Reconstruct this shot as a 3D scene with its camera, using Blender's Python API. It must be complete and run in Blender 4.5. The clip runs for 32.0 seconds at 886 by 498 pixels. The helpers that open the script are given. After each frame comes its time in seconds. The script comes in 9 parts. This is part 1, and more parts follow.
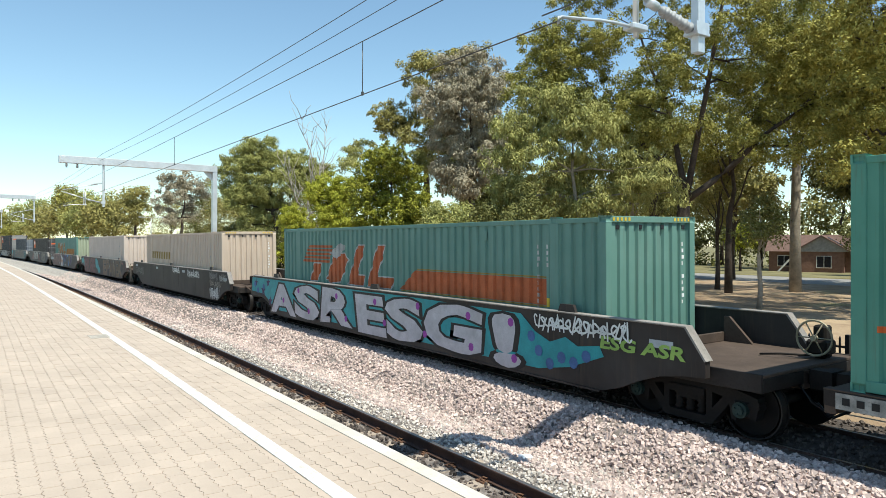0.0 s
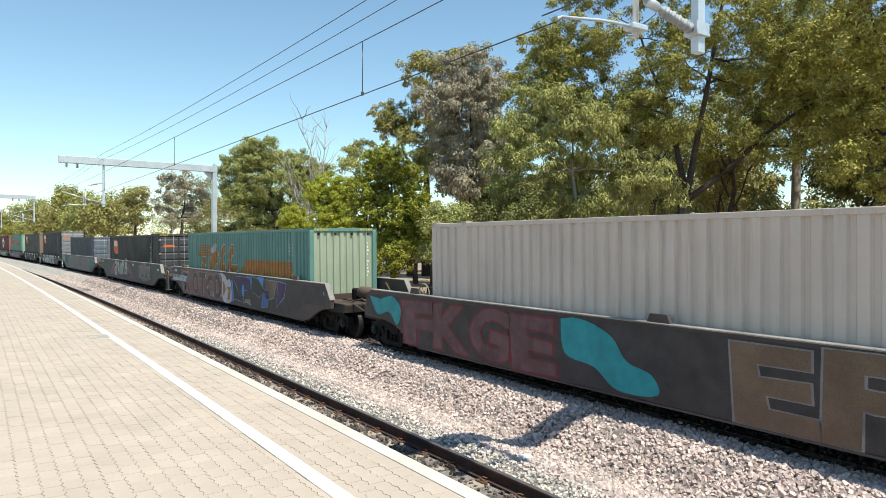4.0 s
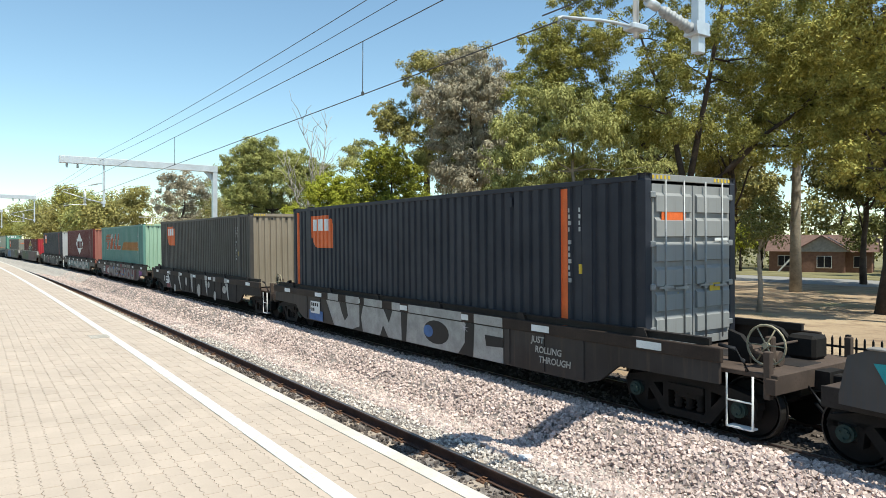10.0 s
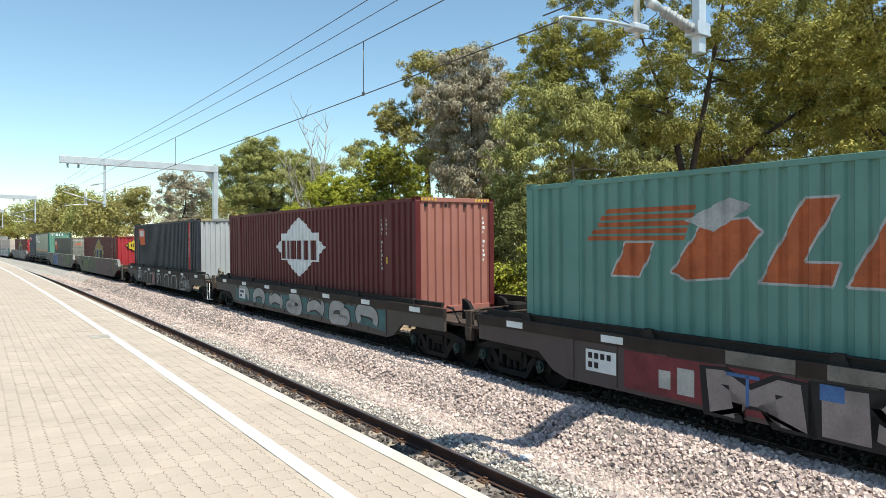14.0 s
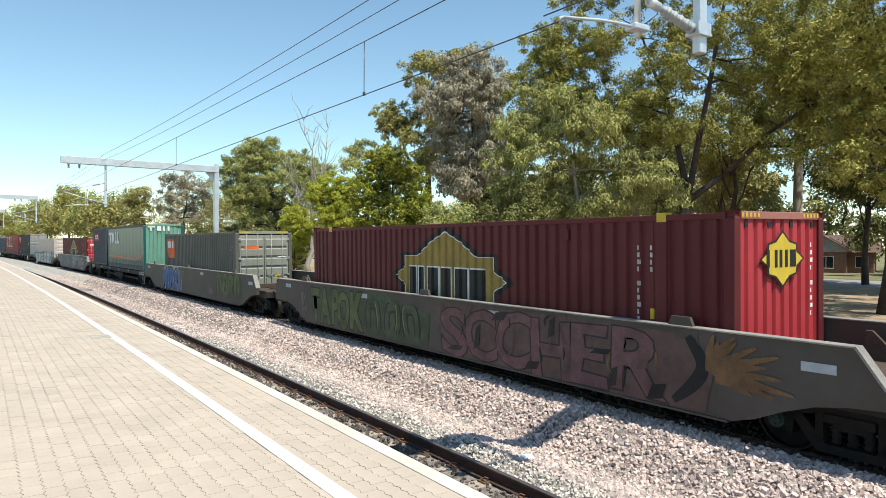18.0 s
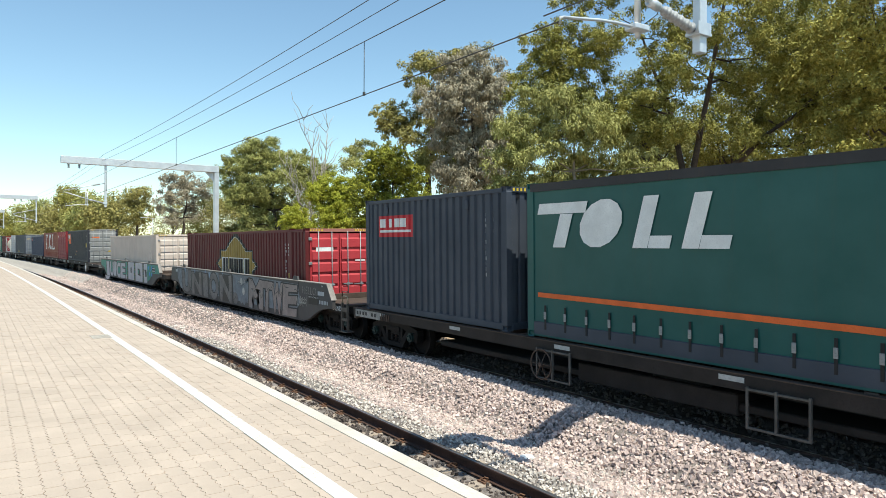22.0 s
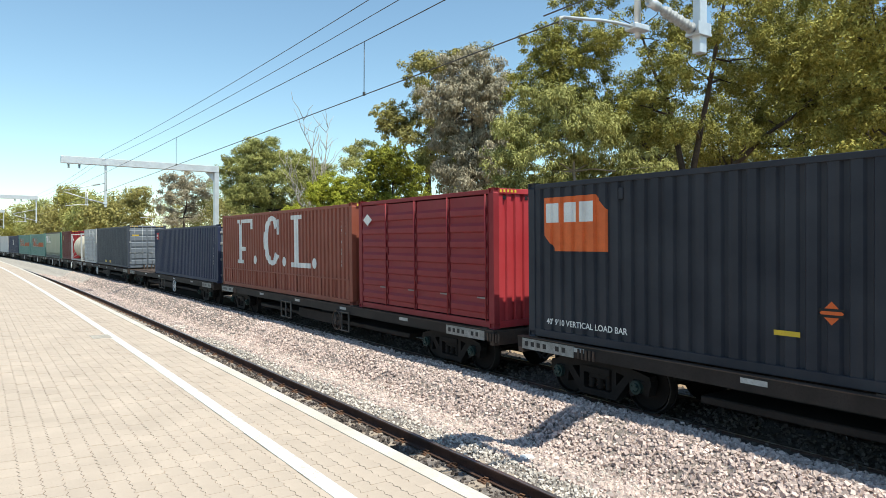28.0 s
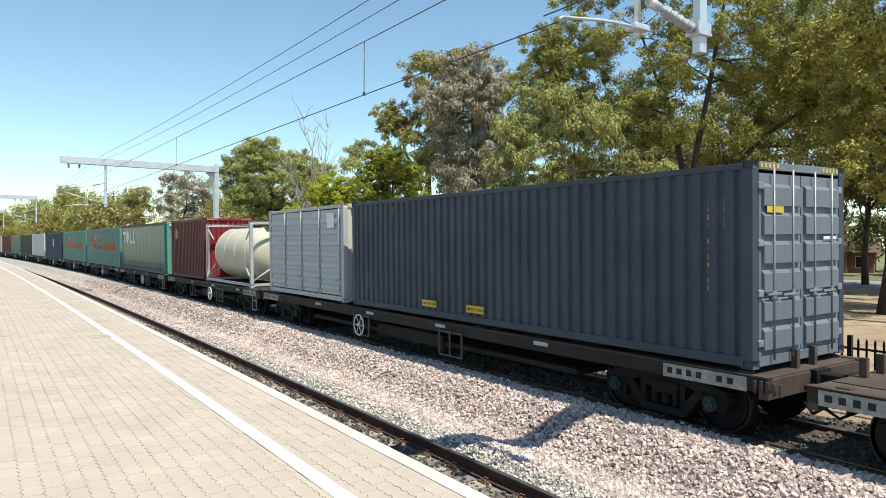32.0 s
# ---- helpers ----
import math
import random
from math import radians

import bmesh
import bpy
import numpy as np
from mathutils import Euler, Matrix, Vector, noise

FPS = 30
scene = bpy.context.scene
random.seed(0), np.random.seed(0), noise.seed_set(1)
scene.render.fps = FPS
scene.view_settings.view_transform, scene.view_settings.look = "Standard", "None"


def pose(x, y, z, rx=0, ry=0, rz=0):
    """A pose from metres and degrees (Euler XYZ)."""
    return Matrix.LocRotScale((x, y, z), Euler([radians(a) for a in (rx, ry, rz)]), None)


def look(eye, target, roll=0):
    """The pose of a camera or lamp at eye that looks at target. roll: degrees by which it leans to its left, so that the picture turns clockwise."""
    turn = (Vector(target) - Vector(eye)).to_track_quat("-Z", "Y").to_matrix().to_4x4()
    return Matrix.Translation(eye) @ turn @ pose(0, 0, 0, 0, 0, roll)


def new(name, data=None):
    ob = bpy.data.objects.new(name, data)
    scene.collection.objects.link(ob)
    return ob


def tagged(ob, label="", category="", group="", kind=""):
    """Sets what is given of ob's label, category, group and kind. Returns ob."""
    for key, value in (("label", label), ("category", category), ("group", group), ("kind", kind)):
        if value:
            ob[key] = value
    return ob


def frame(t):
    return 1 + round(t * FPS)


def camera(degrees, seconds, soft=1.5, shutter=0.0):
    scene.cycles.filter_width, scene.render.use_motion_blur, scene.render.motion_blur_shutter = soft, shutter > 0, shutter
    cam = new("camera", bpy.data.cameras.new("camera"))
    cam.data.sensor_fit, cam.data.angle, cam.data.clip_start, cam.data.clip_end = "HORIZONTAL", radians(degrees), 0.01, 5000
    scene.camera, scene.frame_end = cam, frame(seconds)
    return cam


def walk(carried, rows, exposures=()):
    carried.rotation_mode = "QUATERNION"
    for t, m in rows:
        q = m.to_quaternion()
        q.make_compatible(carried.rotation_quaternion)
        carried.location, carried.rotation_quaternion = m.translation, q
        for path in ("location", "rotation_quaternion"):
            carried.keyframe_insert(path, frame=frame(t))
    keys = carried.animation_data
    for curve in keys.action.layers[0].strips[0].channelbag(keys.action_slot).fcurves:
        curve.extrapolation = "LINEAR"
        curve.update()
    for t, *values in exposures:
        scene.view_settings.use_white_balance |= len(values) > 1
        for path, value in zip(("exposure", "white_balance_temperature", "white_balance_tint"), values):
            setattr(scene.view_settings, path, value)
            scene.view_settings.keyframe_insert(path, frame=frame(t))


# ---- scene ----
# ---- camera ----
# World: x along the track at the camera's foot, y across the tracks, z up, platform surface at z = 0.
EYE = 1.845
YAW, PITCH, ROLL = 56.14, -0.39, 0.29


def aim(yaw, pitch):
    return (-10 * math.sin(radians(yaw)), 10 * math.cos(radians(yaw)), EYE + 10 * math.tan(radians(pitch)))


cam = camera(65.55, 32.0, soft=0.62)
walk(cam, [(0, look((0, 0, EYE), aim(YAW - 0.08, PITCH), ROLL)),
           (12, look((0, 0, EYE), aim(YAW - 0.05, PITCH), ROLL)),
           (17, look((0, 0, EYE), aim(YAW + 0.05, PITCH + 0.02), ROLL)),
           (32, look((0, 0, EYE), aim(YAW + 0.05, PITCH + 0.02), ROLL))],
     exposures=[(0, 0.40, 6500, 2), (32, 0.40, 6500, 2)])

# ---- sun, sky, exposure ----
SUN_EL, SUN_Y = 64.0, 0.055
sun_dir = Vector((math.cos(radians(SUN_EL)), SUN_Y, math.sin(radians(SUN_EL)))).normalized()
world = bpy.data.worlds.new("world")
scene.world = world
world.use_nodes = True
sky = world.node_tree.nodes.new("ShaderNodeTexSky")
sky.sky_type, sky.sun_disc = "NISHITA", False
sky.sun_elevation, sky.sun_rotation = radians(SUN_EL), math.atan2(sun_dir.x, sun_dir.y)
sky.air_density, sky.dust_density, sky.ozone_density = 1.0, 0.12, 0.0
tint = world.node_tree.nodes.new("ShaderNodeMix")
tint.data_type, tint.blend_type = "RGBA", "MULTIPLY"
tint.inputs[0].default_value, tint.inputs[7].default_value = 1.0, (0.925, 1.02, 1.03, 1)
world.node_tree.links.new(sky.outputs[0], tint.inputs[6])
world.node_tree.links.new(tint.outputs[2], world.node_tree.nodes["Background"].inputs[0])
world.node_tree.nodes["Background"].inputs[1].default_value = 0.132
sun = new("sun", bpy.data.lights.new("sun", "SUN"))
sun.data.energy, sun.data.angle, sun.data.color = 4.6, radians(0.55), (1.0, 0.95, 0.86)
sun.matrix_world = look(sun_dir * 50, (0, 0, 0))

# ---- the track's curve ----
RAD, RAILZ, TRAIN_D, CANT = 2049.0, -0.946, 10.104, 0.965
NEAR_D = 4.47


def trk(s, d, z):
    """A point s metres along the line, d metres across it."""
    a = s / RAD
    return Vector(((RAD + d) * math.sin(a), -RAD + (RAD + d) * math.cos(a), z))


def on_track(s, d=TRAIN_D, z=RAILZ, cant=CANT):
    return Matrix.Translation(trk(s, d, z)) @ Matrix.Rotation(-s / RAD, 4, "Z") @ Matrix.Rotation(radians(cant), 4, "X")


def run(t):
    """How far the train has gone after t seconds."""
    return 13.2 * t + RUN_A * t * t / 2 + RUN_B * t ** 3 / 3


RUN_A, RUN_B = -0.0619, -0.0001


# ---- materials ----
def nodes_of(name):
    m = bpy.data.materials.new(name)
    m.use_nodes = True
    return m, m.node_tree.nodes, m.node_tree.links, m.node_tree.nodes["Principled BSDF"]


def mix(nt, a, b, fac, mode="MIX"):
    n = nt.new("ShaderNodeMix")
    n.data_type, n.blend_type = "RGBA", mode
    for sock, val in ((n.inputs[0], fac), (n.inputs[6], a), (n.inputs[7], b)):
        if isinstance(val, bpy.types.NodeSocket):
            n.id_data.links.new(val, sock)
        else:
            sock.default_value = val if not isinstance(val, tuple) else (*val[:3], 1)
    return n.outputs[2]


def ramp(nt, val, lo, hi):
    n = nt.new("ShaderNodeMapRange")
    n.inputs[1].default_value, n.inputs[2].default_value = lo, hi
    n.id_data.links.new(val, n.inputs[0])
    return n.outputs[0]


def tex(nt, scale, detail=4.0, stretch=(1, 1, 1), rough=0.6):
    co, mp, nz = nt.new("ShaderNodeTexCoord"), nt.new("ShaderNodeMapping"), nt.new("ShaderNodeTexNoise")
    mp.inputs["Scale"].default_value = stretch
    nz.inputs["Scale"].default_value, nz.inputs["Detail"].default_value, nz.inputs["Roughness"].default_value = scale, detail, rough
    nz.id_data.links.new(co.outputs["Object"], mp.inputs[0])
    nz.id_data.links.new(mp.outputs[0], nz.inputs[0])
    return nz.outputs[0]


def bumped(nt, bsdf, height, strength, dist):
    b = nt.new("ShaderNodeBump")
    b.inputs["Strength"].default_value, b.inputs["Distance"].default_value = strength, dist
    b.id_data.links.new(height, b.inputs["Height"])
    b.id_data.links.new(b.outputs[0], bsdf.inputs["Normal"])


def scaled(c, k):
    return tuple(min(1, v * k) for v in c)


def plain(name, col, rough=0.6, metal=0.0, var=0.25, scale=3.0, fine=40.0, bump=0.15, dist=0.003, island=0.0, rnd=0.0):
    """A surface with blotches, grain and relief; island and rnd: how much single pieces differ."""
    m, nt, ln, bs = nodes_of(name)
    big, small = tex(nt, scale), tex(nt, fine)
    c = mix(nt, scaled(col, 1 - var), scaled(col, 1 + var), ramp(nt, big, 0.3, 0.7))
    c = mix(nt, c, scaled(col, 1 - var * 1.2), ramp(nt, small, 0.5, 0.8))
    if island or rnd:
        src = nt.new("ShaderNodeNewGeometry").outputs["Random Per Island"] if island else nt.new("ShaderNodeObjectInfo").outputs["Random"]
        k = island or rnd
        hv = nt.new("ShaderNodeHueSaturation")
        mr = nt.new("ShaderNodeMapRange")
        mr.inputs[3].default_value, mr.inputs[4].default_value = 1 - k, 1 + k
        ln.new(src, mr.inputs[0])
        ln.new(mr.outputs[0], hv.inputs["Value"])
        ln.new(c, hv.inputs["Color"])
        c = hv.outputs[0]
    ln.new(c, bs.inputs["Base Color"])
    bs.inputs["Roughness"].default_value, bs.inputs["Metallic"].default_value = rough, metal
    bs.inputs["Specular IOR Level"].default_value = 0.3
    if bump:
        bumped(nt, bs, small, bump, dist)
    return m


def paint(name, col, rust=0.25, fade=0.2, rough=0.58, dirt=(0.10, 0.06, 0.035)):
    """Weathered paint on steel: fading, rust streaks that run down, grime."""
    m, nt, ln, bs = nodes_of(name)
    big, streak, grit = tex(nt, 0.8), tex(nt, 1.0, 6, (9, 9, 0.5), 0.7), tex(nt, 25)
    pale = tuple(v * (1 - fade) + 0.5 * fade * (0.3 + v) for v in col)
    c = mix(nt, scaled(col, 0.86), pale, ramp(nt, big, 0.35, 0.7))
    c = mix(nt, c, dirt, mix_fac(nt, ramp(nt, streak, 0.52, 0.78), rust))
    c = mix(nt, c, scaled(col, 0.7), mix_fac(nt, ramp(nt, grit, 0.6, 0.8), 0.35))
    ln.new(c, bs.inputs["Base Color"])
    bs.inputs["Roughness"].default_value = rough
    bs.inputs["Specular IOR Level"].default_value = 0.28
    bumped(nt, bs, grit, 0.08, 0.002)
    return m


def mix_fac(nt, val, k):
    n = nt.new("ShaderNodeMath")
    n.operation = "MULTIPLY"
    n.inputs[1].default_value = k
    n.id_data.links.new(val, n.inputs[0])
    return n.outputs[0]


def leafy(name, col, other, thin=0.06):
    m, nt, ln, bs = nodes_of(name)
    rnd = nt.new("ShaderNodeNewGeometry").outputs["Random Per Island"]
    c = mix(nt, col, other, rnd)
    c = mix(nt, c, scaled(col, 0.55), ramp(nt, tex(nt, 0.35, 2), 0.5, 0.75))
    ln.new(c, bs.inputs["Base Color"])
    bs.inputs["Roughness"].default_value = 0.6
    bs.inputs["Specular IOR Level"].default_value = 0.18
    tr = nt.new("ShaderNodeBsdfTranslucent")
    ln.new(c, tr.inputs[0])
    mx = nt.new("ShaderNodeMixShader")
    mx.inputs[0].default_value = thin
    ln.new(bs.outputs[0], mx.inputs[1])
    ln.new(tr.outputs[0], mx.inputs[2])
    ln.new(mx.outputs[0], nt["Material Output"].inputs[0])
    return m


M_PAVER = plain("paver", (0.475, 0.382, 0.308), 0.85, var=0.09, scale=1.2, fine=60, bump=0.3, rnd=0.035)
M_PAVER_FAR = plain("paver_far", (0.475, 0.382, 0.308), 0.85, var=0.09, scale=1.2, fine=60, bump=0.3, island=0.035)


def joint_sand():
    m, nt, ln, bs = nodes_of("joint_sand")
    c = mix(nt, (0.44, 0.35, 0.28), (0.10, 0.08, 0.065), ramp(nt, tex(nt, 1.7, 6), 0.55, 0.72))
    ln.new(c, bs.inputs["Base Color"])
    bs.inputs["Roughness"].default_value = 0.95
    return m


M_JOINT = joint_sand()
M_COPING = plain("coping_concrete", (0.58, 0.525, 0.45), 0.85, var=0.16, scale=1.5, fine=30, bump=0.3)


def worn_line():
    """White paint worn through to the paving in patches."""
    m, nt, ln, bs = nodes_of("worn_line_paint")
    c = mix(nt, (0.70, 0.69, 0.66), (0.47, 0.39, 0.31), mix_fac(nt, ramp(nt, tex(nt, 11, 6, rough=0.8), 0.47, 0.6), 0.9))
    c = mix(nt, c, (0.58, 0.56, 0.52), ramp(nt, tex(nt, 0.9, 4), 0.45, 0.7))
    ln.new(c, bs.inputs["Base Color"])
    bs.inputs["Roughness"].default_value = 0.75
    return m


M_WHITE_LINE = worn_line()
M_PAPER = plain("paper", (0.78, 0.78, 0.76), 0.7, var=0.08, fine=30)
M_CONCRETE = plain("concrete", (0.42, 0.38, 0.33), 0.9, var=0.2, fine=20, bump=0.4)
M_BALLAST = plain("ballast_bed", (0.26, 0.22, 0.195), 0.95, var=0.45, scale=6, fine=35, bump=1.0, dist=0.03)
M_STONE = plain("ballast_stone", (0.55, 0.435, 0.39), 0.9, var=0.18, scale=2, fine=60, bump=0.3, island=0.34)
M_STONE_GREY = plain("old_stone", (0.56, 0.50, 0.445), 0.85, var=0.15, scale=2, fine=60, bump=0.3, island=0.4)
# dark for the train's shade on the freight track; brown beside the platform
M_STONE_SHADED_BROWN = plain("shaded_brown_stone", (0.125, 0.10, 0.086), 0.85, var=0.2, scale=2, fine=60, bump=0.3, island=0.4)
M_RAIL = plain("rail_rust", (0.095, 0.055, 0.042), 0.75, 0.3, var=0.3, fine=50)
M_RAIL_TOP = plain("rail_running_face", (0.42, 0.38, 0.35), 0.35, 0.9, var=0.15)
M_SLEEPER = plain("sleeper", (0.36, 0.29, 0.23), 0.9, var=0.25, fine=25, bump=0.5)
M_CLIP = plain("rail_clip", (0.20, 0.11, 0.07), 0.8, 0.4)
M_GALV = plain("galvanised_steel", (0.62, 0.64, 0.66), 0.45, 0.55, var=0.10, scale=2, fine=12, bump=0.05)
M_WIRE = plain("copper_wire", (0.10, 0.095, 0.09), 0.5, 0.6)
M_INSUL = plain("insulator_polymer", (0.36, 0.37, 0.38), 0.4)
M_DIRT = plain("dry_ground", (0.30, 0.235, 0.165), 0.95, var=0.35, scale=0.35, fine=8, bump=0.6, dist=0.02)
M_ASPHALT = plain("asphalt", (0.27, 0.255, 0.24), 0.9, var=0.15, fine=50)
M_FENCE = plain("black_fence_paint", (0.012, 0.012, 0.013), 0.45)
M_BARK = plain("dark_bark", (0.075, 0.058, 0.047), 0.95, var=0.4, scale=2, fine=14, bump=0.9, dist=0.03)
M_BARK_PALE = plain("pale_bark", (0.30, 0.26, 0.21), 0.85, var=0.35, scale=1.5, fine=8, bump=0.4, dist=0.02)
M_BARK_GREY = plain("dead_wood", (0.42, 0.38, 0.33), 0.85, var=0.25, scale=3, fine=14, bump=0.5)
L_GUM = leafy("gum_leaves", (0.180, 0.176, 0.036), (0.440, 0.400, 0.105))
L_WEEP = leafy("weeping_leaves", (0.225, 0.228, 0.068), (0.470, 0.450, 0.160))
L_GREY = leafy("grey_leaves", (0.290, 0.255, 0.172), (0.490, 0.425, 0.305))
L_DARK = leafy("dark_leaves", (0.100, 0.106, 0.030), (0.205, 0.195, 0.060))
L_CONE = leafy("conifer_leaves", (0.110, 0.125, 0.018), (0.400, 0.390, 0.050))
L_PINE = leafy("pine_leaves", (0.235, 0.245, 0.075), (0.430, 0.420, 0.140))
L_YEL = leafy("yellow_green_leaves", (0.260, 0.285, 0.026), (0.450, 0.440, 0.060))
L_OLIVE = leafy("olive_leaves", (0.225, 0.207, 0.062), (0.400, 0.345, 0.118))
# yellow-olive, lightened to carry the sunlight on the right-hand gums
L_GOLD_SUNLIT = leafy("sunlit_yellow_olive_leaves", (0.240, 0.222, 0.045), (0.540, 0.480, 0.130))


# ---- mesh helpers ----
def mesh_of(name, verts, faces, mat, smooth=False):
    me = bpy.data.meshes.new(name)
    me.from_pydata(verts, [], faces)
    me.materials.append(mat)
    if smooth:
        me.shade_smooth()
    me.update()
    return me


def quads(name, v, mat, n=4):
    """A mesh from an array of corners, n to a face."""
    v = np.asarray(v, dtype=np.float32).reshape(-1, 3)
    k = len(v) // n
    me = bpy.data.meshes.new(name)
    me.vertices.add(len(v))
    me.vertices.foreach_set("co", v.ravel())
    me.loops.add(len(v))
    me.loops.foreach_set("vertex_index", np.arange(len(v), dtype=np.int32))
    me.polygons.add(k)
    me.polygons.foreach_set("loop_start", np.arange(0, len(v), n, dtype=np.int32))
    me.materials.append(mat)
    me.update(calc_edges=True)
    return me


def part(name, bm, mat, parent, label="", at=None):
    """Link a bmesh (or a ready mesh) as one mesh object under a thing or a part."""
    me = bm
    if isinstance(bm, bmesh.types.BMesh):
        me = bpy.data.meshes.new(name)
        bm.to_mesh(me)
        bm.free()
        me.materials.append(mat)
    ob = new(name, me)
    if parent:
        ob.parent = parent
    if at is not None:
        ob.matrix_basis = at
    if label:
        ob["label"] = label
    return ob


def box(bm, x0, x1, y0, y1, z0, z1, bevel=0.0):
    vs = [bm.verts.new((x, y, z)) for x in (x0, x1) for y in (y0, y1) for z in (z0, z1)]
    fs = [bm.faces.new([vs[i] for i in f]) for f in ((0, 1, 3, 2), (4, 6, 7, 5), (0, 4, 5, 1), (2, 3, 7, 6), (0, 2, 6, 4), (1, 5, 7, 3))]
    if bevel:
        bmesh.ops.bevel(bm, geom=list({e for f in fs for e in f.edges}), offset=bevel, segments=1, affect="EDGES")
    return bm


def boxes(*rows, bevel=0.0):
    bm = bmesh.new()
    for r in rows:
        box(bm, *r, bevel=bevel)
    return bm


def prism(bm, outline, a, b, axis="Y"):
    """An outline of (u, w) pushed from a to b along an axis."""
    def put(u, w, c):
        return {"Y": (u, c, w), "X": (c, u, w), "Z": (u, w, c)}[axis]
    lo, hi = [bm.verts.new(put(u, w, a)) for u, w in outline], [bm.verts.new(put(u, w, b)) for u, w in outline]
    n = len(outline)
    bm.faces.new(lo), bm.faces.new(hi[::-1])
    for i in range(n):
        bm.faces.new((lo[i], hi[i], hi[(i + 1) % n], lo[(i + 1) % n]))
    bmesh.ops.recalc_face_normals(bm, faces=bm.faces)
    return bm


def tube(bm, pts, radii, n=8):
    """A round bar along points, with a radius at each."""
    rings = []
    for i, q in enumerate(pts):
        q = Vector(q)
        way = (Vector(pts[min(i + 1, len(pts) - 1)]) - Vector(pts[max(i - 1, 0)])).normalized()
        u = way.orthogonal().normalized() if abs(way.z) < 0.9 else (Vector((1, 0, 0)) - way * way.x).normalized()
        w = way.cross(u)
        r = radii[i] if isinstance(radii, (list, tuple)) else radii
        rings.append([bm.verts.new(q + (u * math.cos(a) + w * math.sin(a)) * r) for a in (2 * math.pi * k / n for k in range(n))])
    for a, b in zip(rings, rings[1:]):
        for k in range(n):
            bm.faces.new((a[k], a[(k + 1) % n], b[(k + 1) % n], b[k])).smooth = True
    bm.faces.new(rings[0][::-1]), bm.faces.new(rings[-1])
    return bm


def disc(bm, c, r, w, n=24, axis="Y"):
    """A disc of radius r and thickness w about c."""
    m = {"Y": Matrix.Rotation(radians(90), 4, "X"), "X": Matrix.Rotation(radians(90), 4, "Y"), "Z": Matrix()}[axis]
    bmesh.ops.create_cone(bm, cap_ends=True, segments=n, radius1=r, radius2=r, depth=w, matrix=Matrix.Translation(c) @ m)
    return bm


def ring(bm, c, r, w, turn=None, n=20, k=6):
    """A round bar of radius w bent to a circle of radius r in the xz plane."""
    m = Matrix.Translation(c) @ (turn or Matrix())
    vs = [[bm.verts.new(m @ Vector(((r + w * math.cos(b)) * math.cos(a), w * math.sin(b), (r + w * math.cos(b)) * math.sin(a))))
           for b in (2 * math.pi * j / k for j in range(k))] for a in (2 * math.pi * i / n for i in range(n))]
    for i in range(n):
        for j in range(k):
            bm.faces.new((vs[i][j], vs[(i + 1) % n][j], vs[(i + 1) % n][(j + 1) % k], vs[i][(j + 1) % k]))
    return bm


def thing(name, label, category, group="", kind="", at=None):
    ob = tagged(new(name), label, category, group, kind)
    if at is not None:
        ob.matrix_basis = at
    return ob


def sweep(name, outline, s0, s1, step, mat, closed=False):
    """A profile of (d, z) carried along the line."""
    n = max(2, int(abs(s1 - s0) / step) + 1)
    vs, k = [], len(outline)
    for i in range(n):
        s = s0 + (s1 - s0) * i / (n - 1)
        vs += [trk(s, d, z) for d, z in outline]
    fs = []
    for i in range(n - 1):
        for j in range(k if closed else k - 1):
            a, b = i * k + j, i * k + (j + 1) % k
            fs.append((a, b, b + k, a + k))
    if closed:
        fs += [tuple(range(k))[::-1], tuple((n - 1) * k + j for j in range(k))]
    me = mesh_of(name, vs, fs, mat)
    bm = bmesh.new()
    bm.from_mesh(me)
    bmesh.ops.recalc_face_normals(bm, faces=bm.faces)
    bm.to_mesh(me)
    bm.free()
    return me

# ---- ground, platform, tracks ----
HEAP = [(3.0, -1.13), (5.9, -1.13), (6.3, -1.17), (6.7, -1.28), (7.1, -1.42), (7.45, -1.47), (7.75, -1.38), (8.1, -1.16), (8.45, -1.0), (8.8, -0.985), (9.3, -1.0), (9.5, -1.05), (10.7, -1.05), (10.95, -1.0), (11.7, -1.02), (12.4, -1.28), (60, -1.3)]


def ballast_z(d):
    """The height of the ballast across the line: a trough between two shoulders."""
    for (a, u), (b, w) in zip(HEAP, HEAP[1:]):
        if a <= d <= b:
            return u + (w - u) * (d - a) / (b - a)
    return -1.13


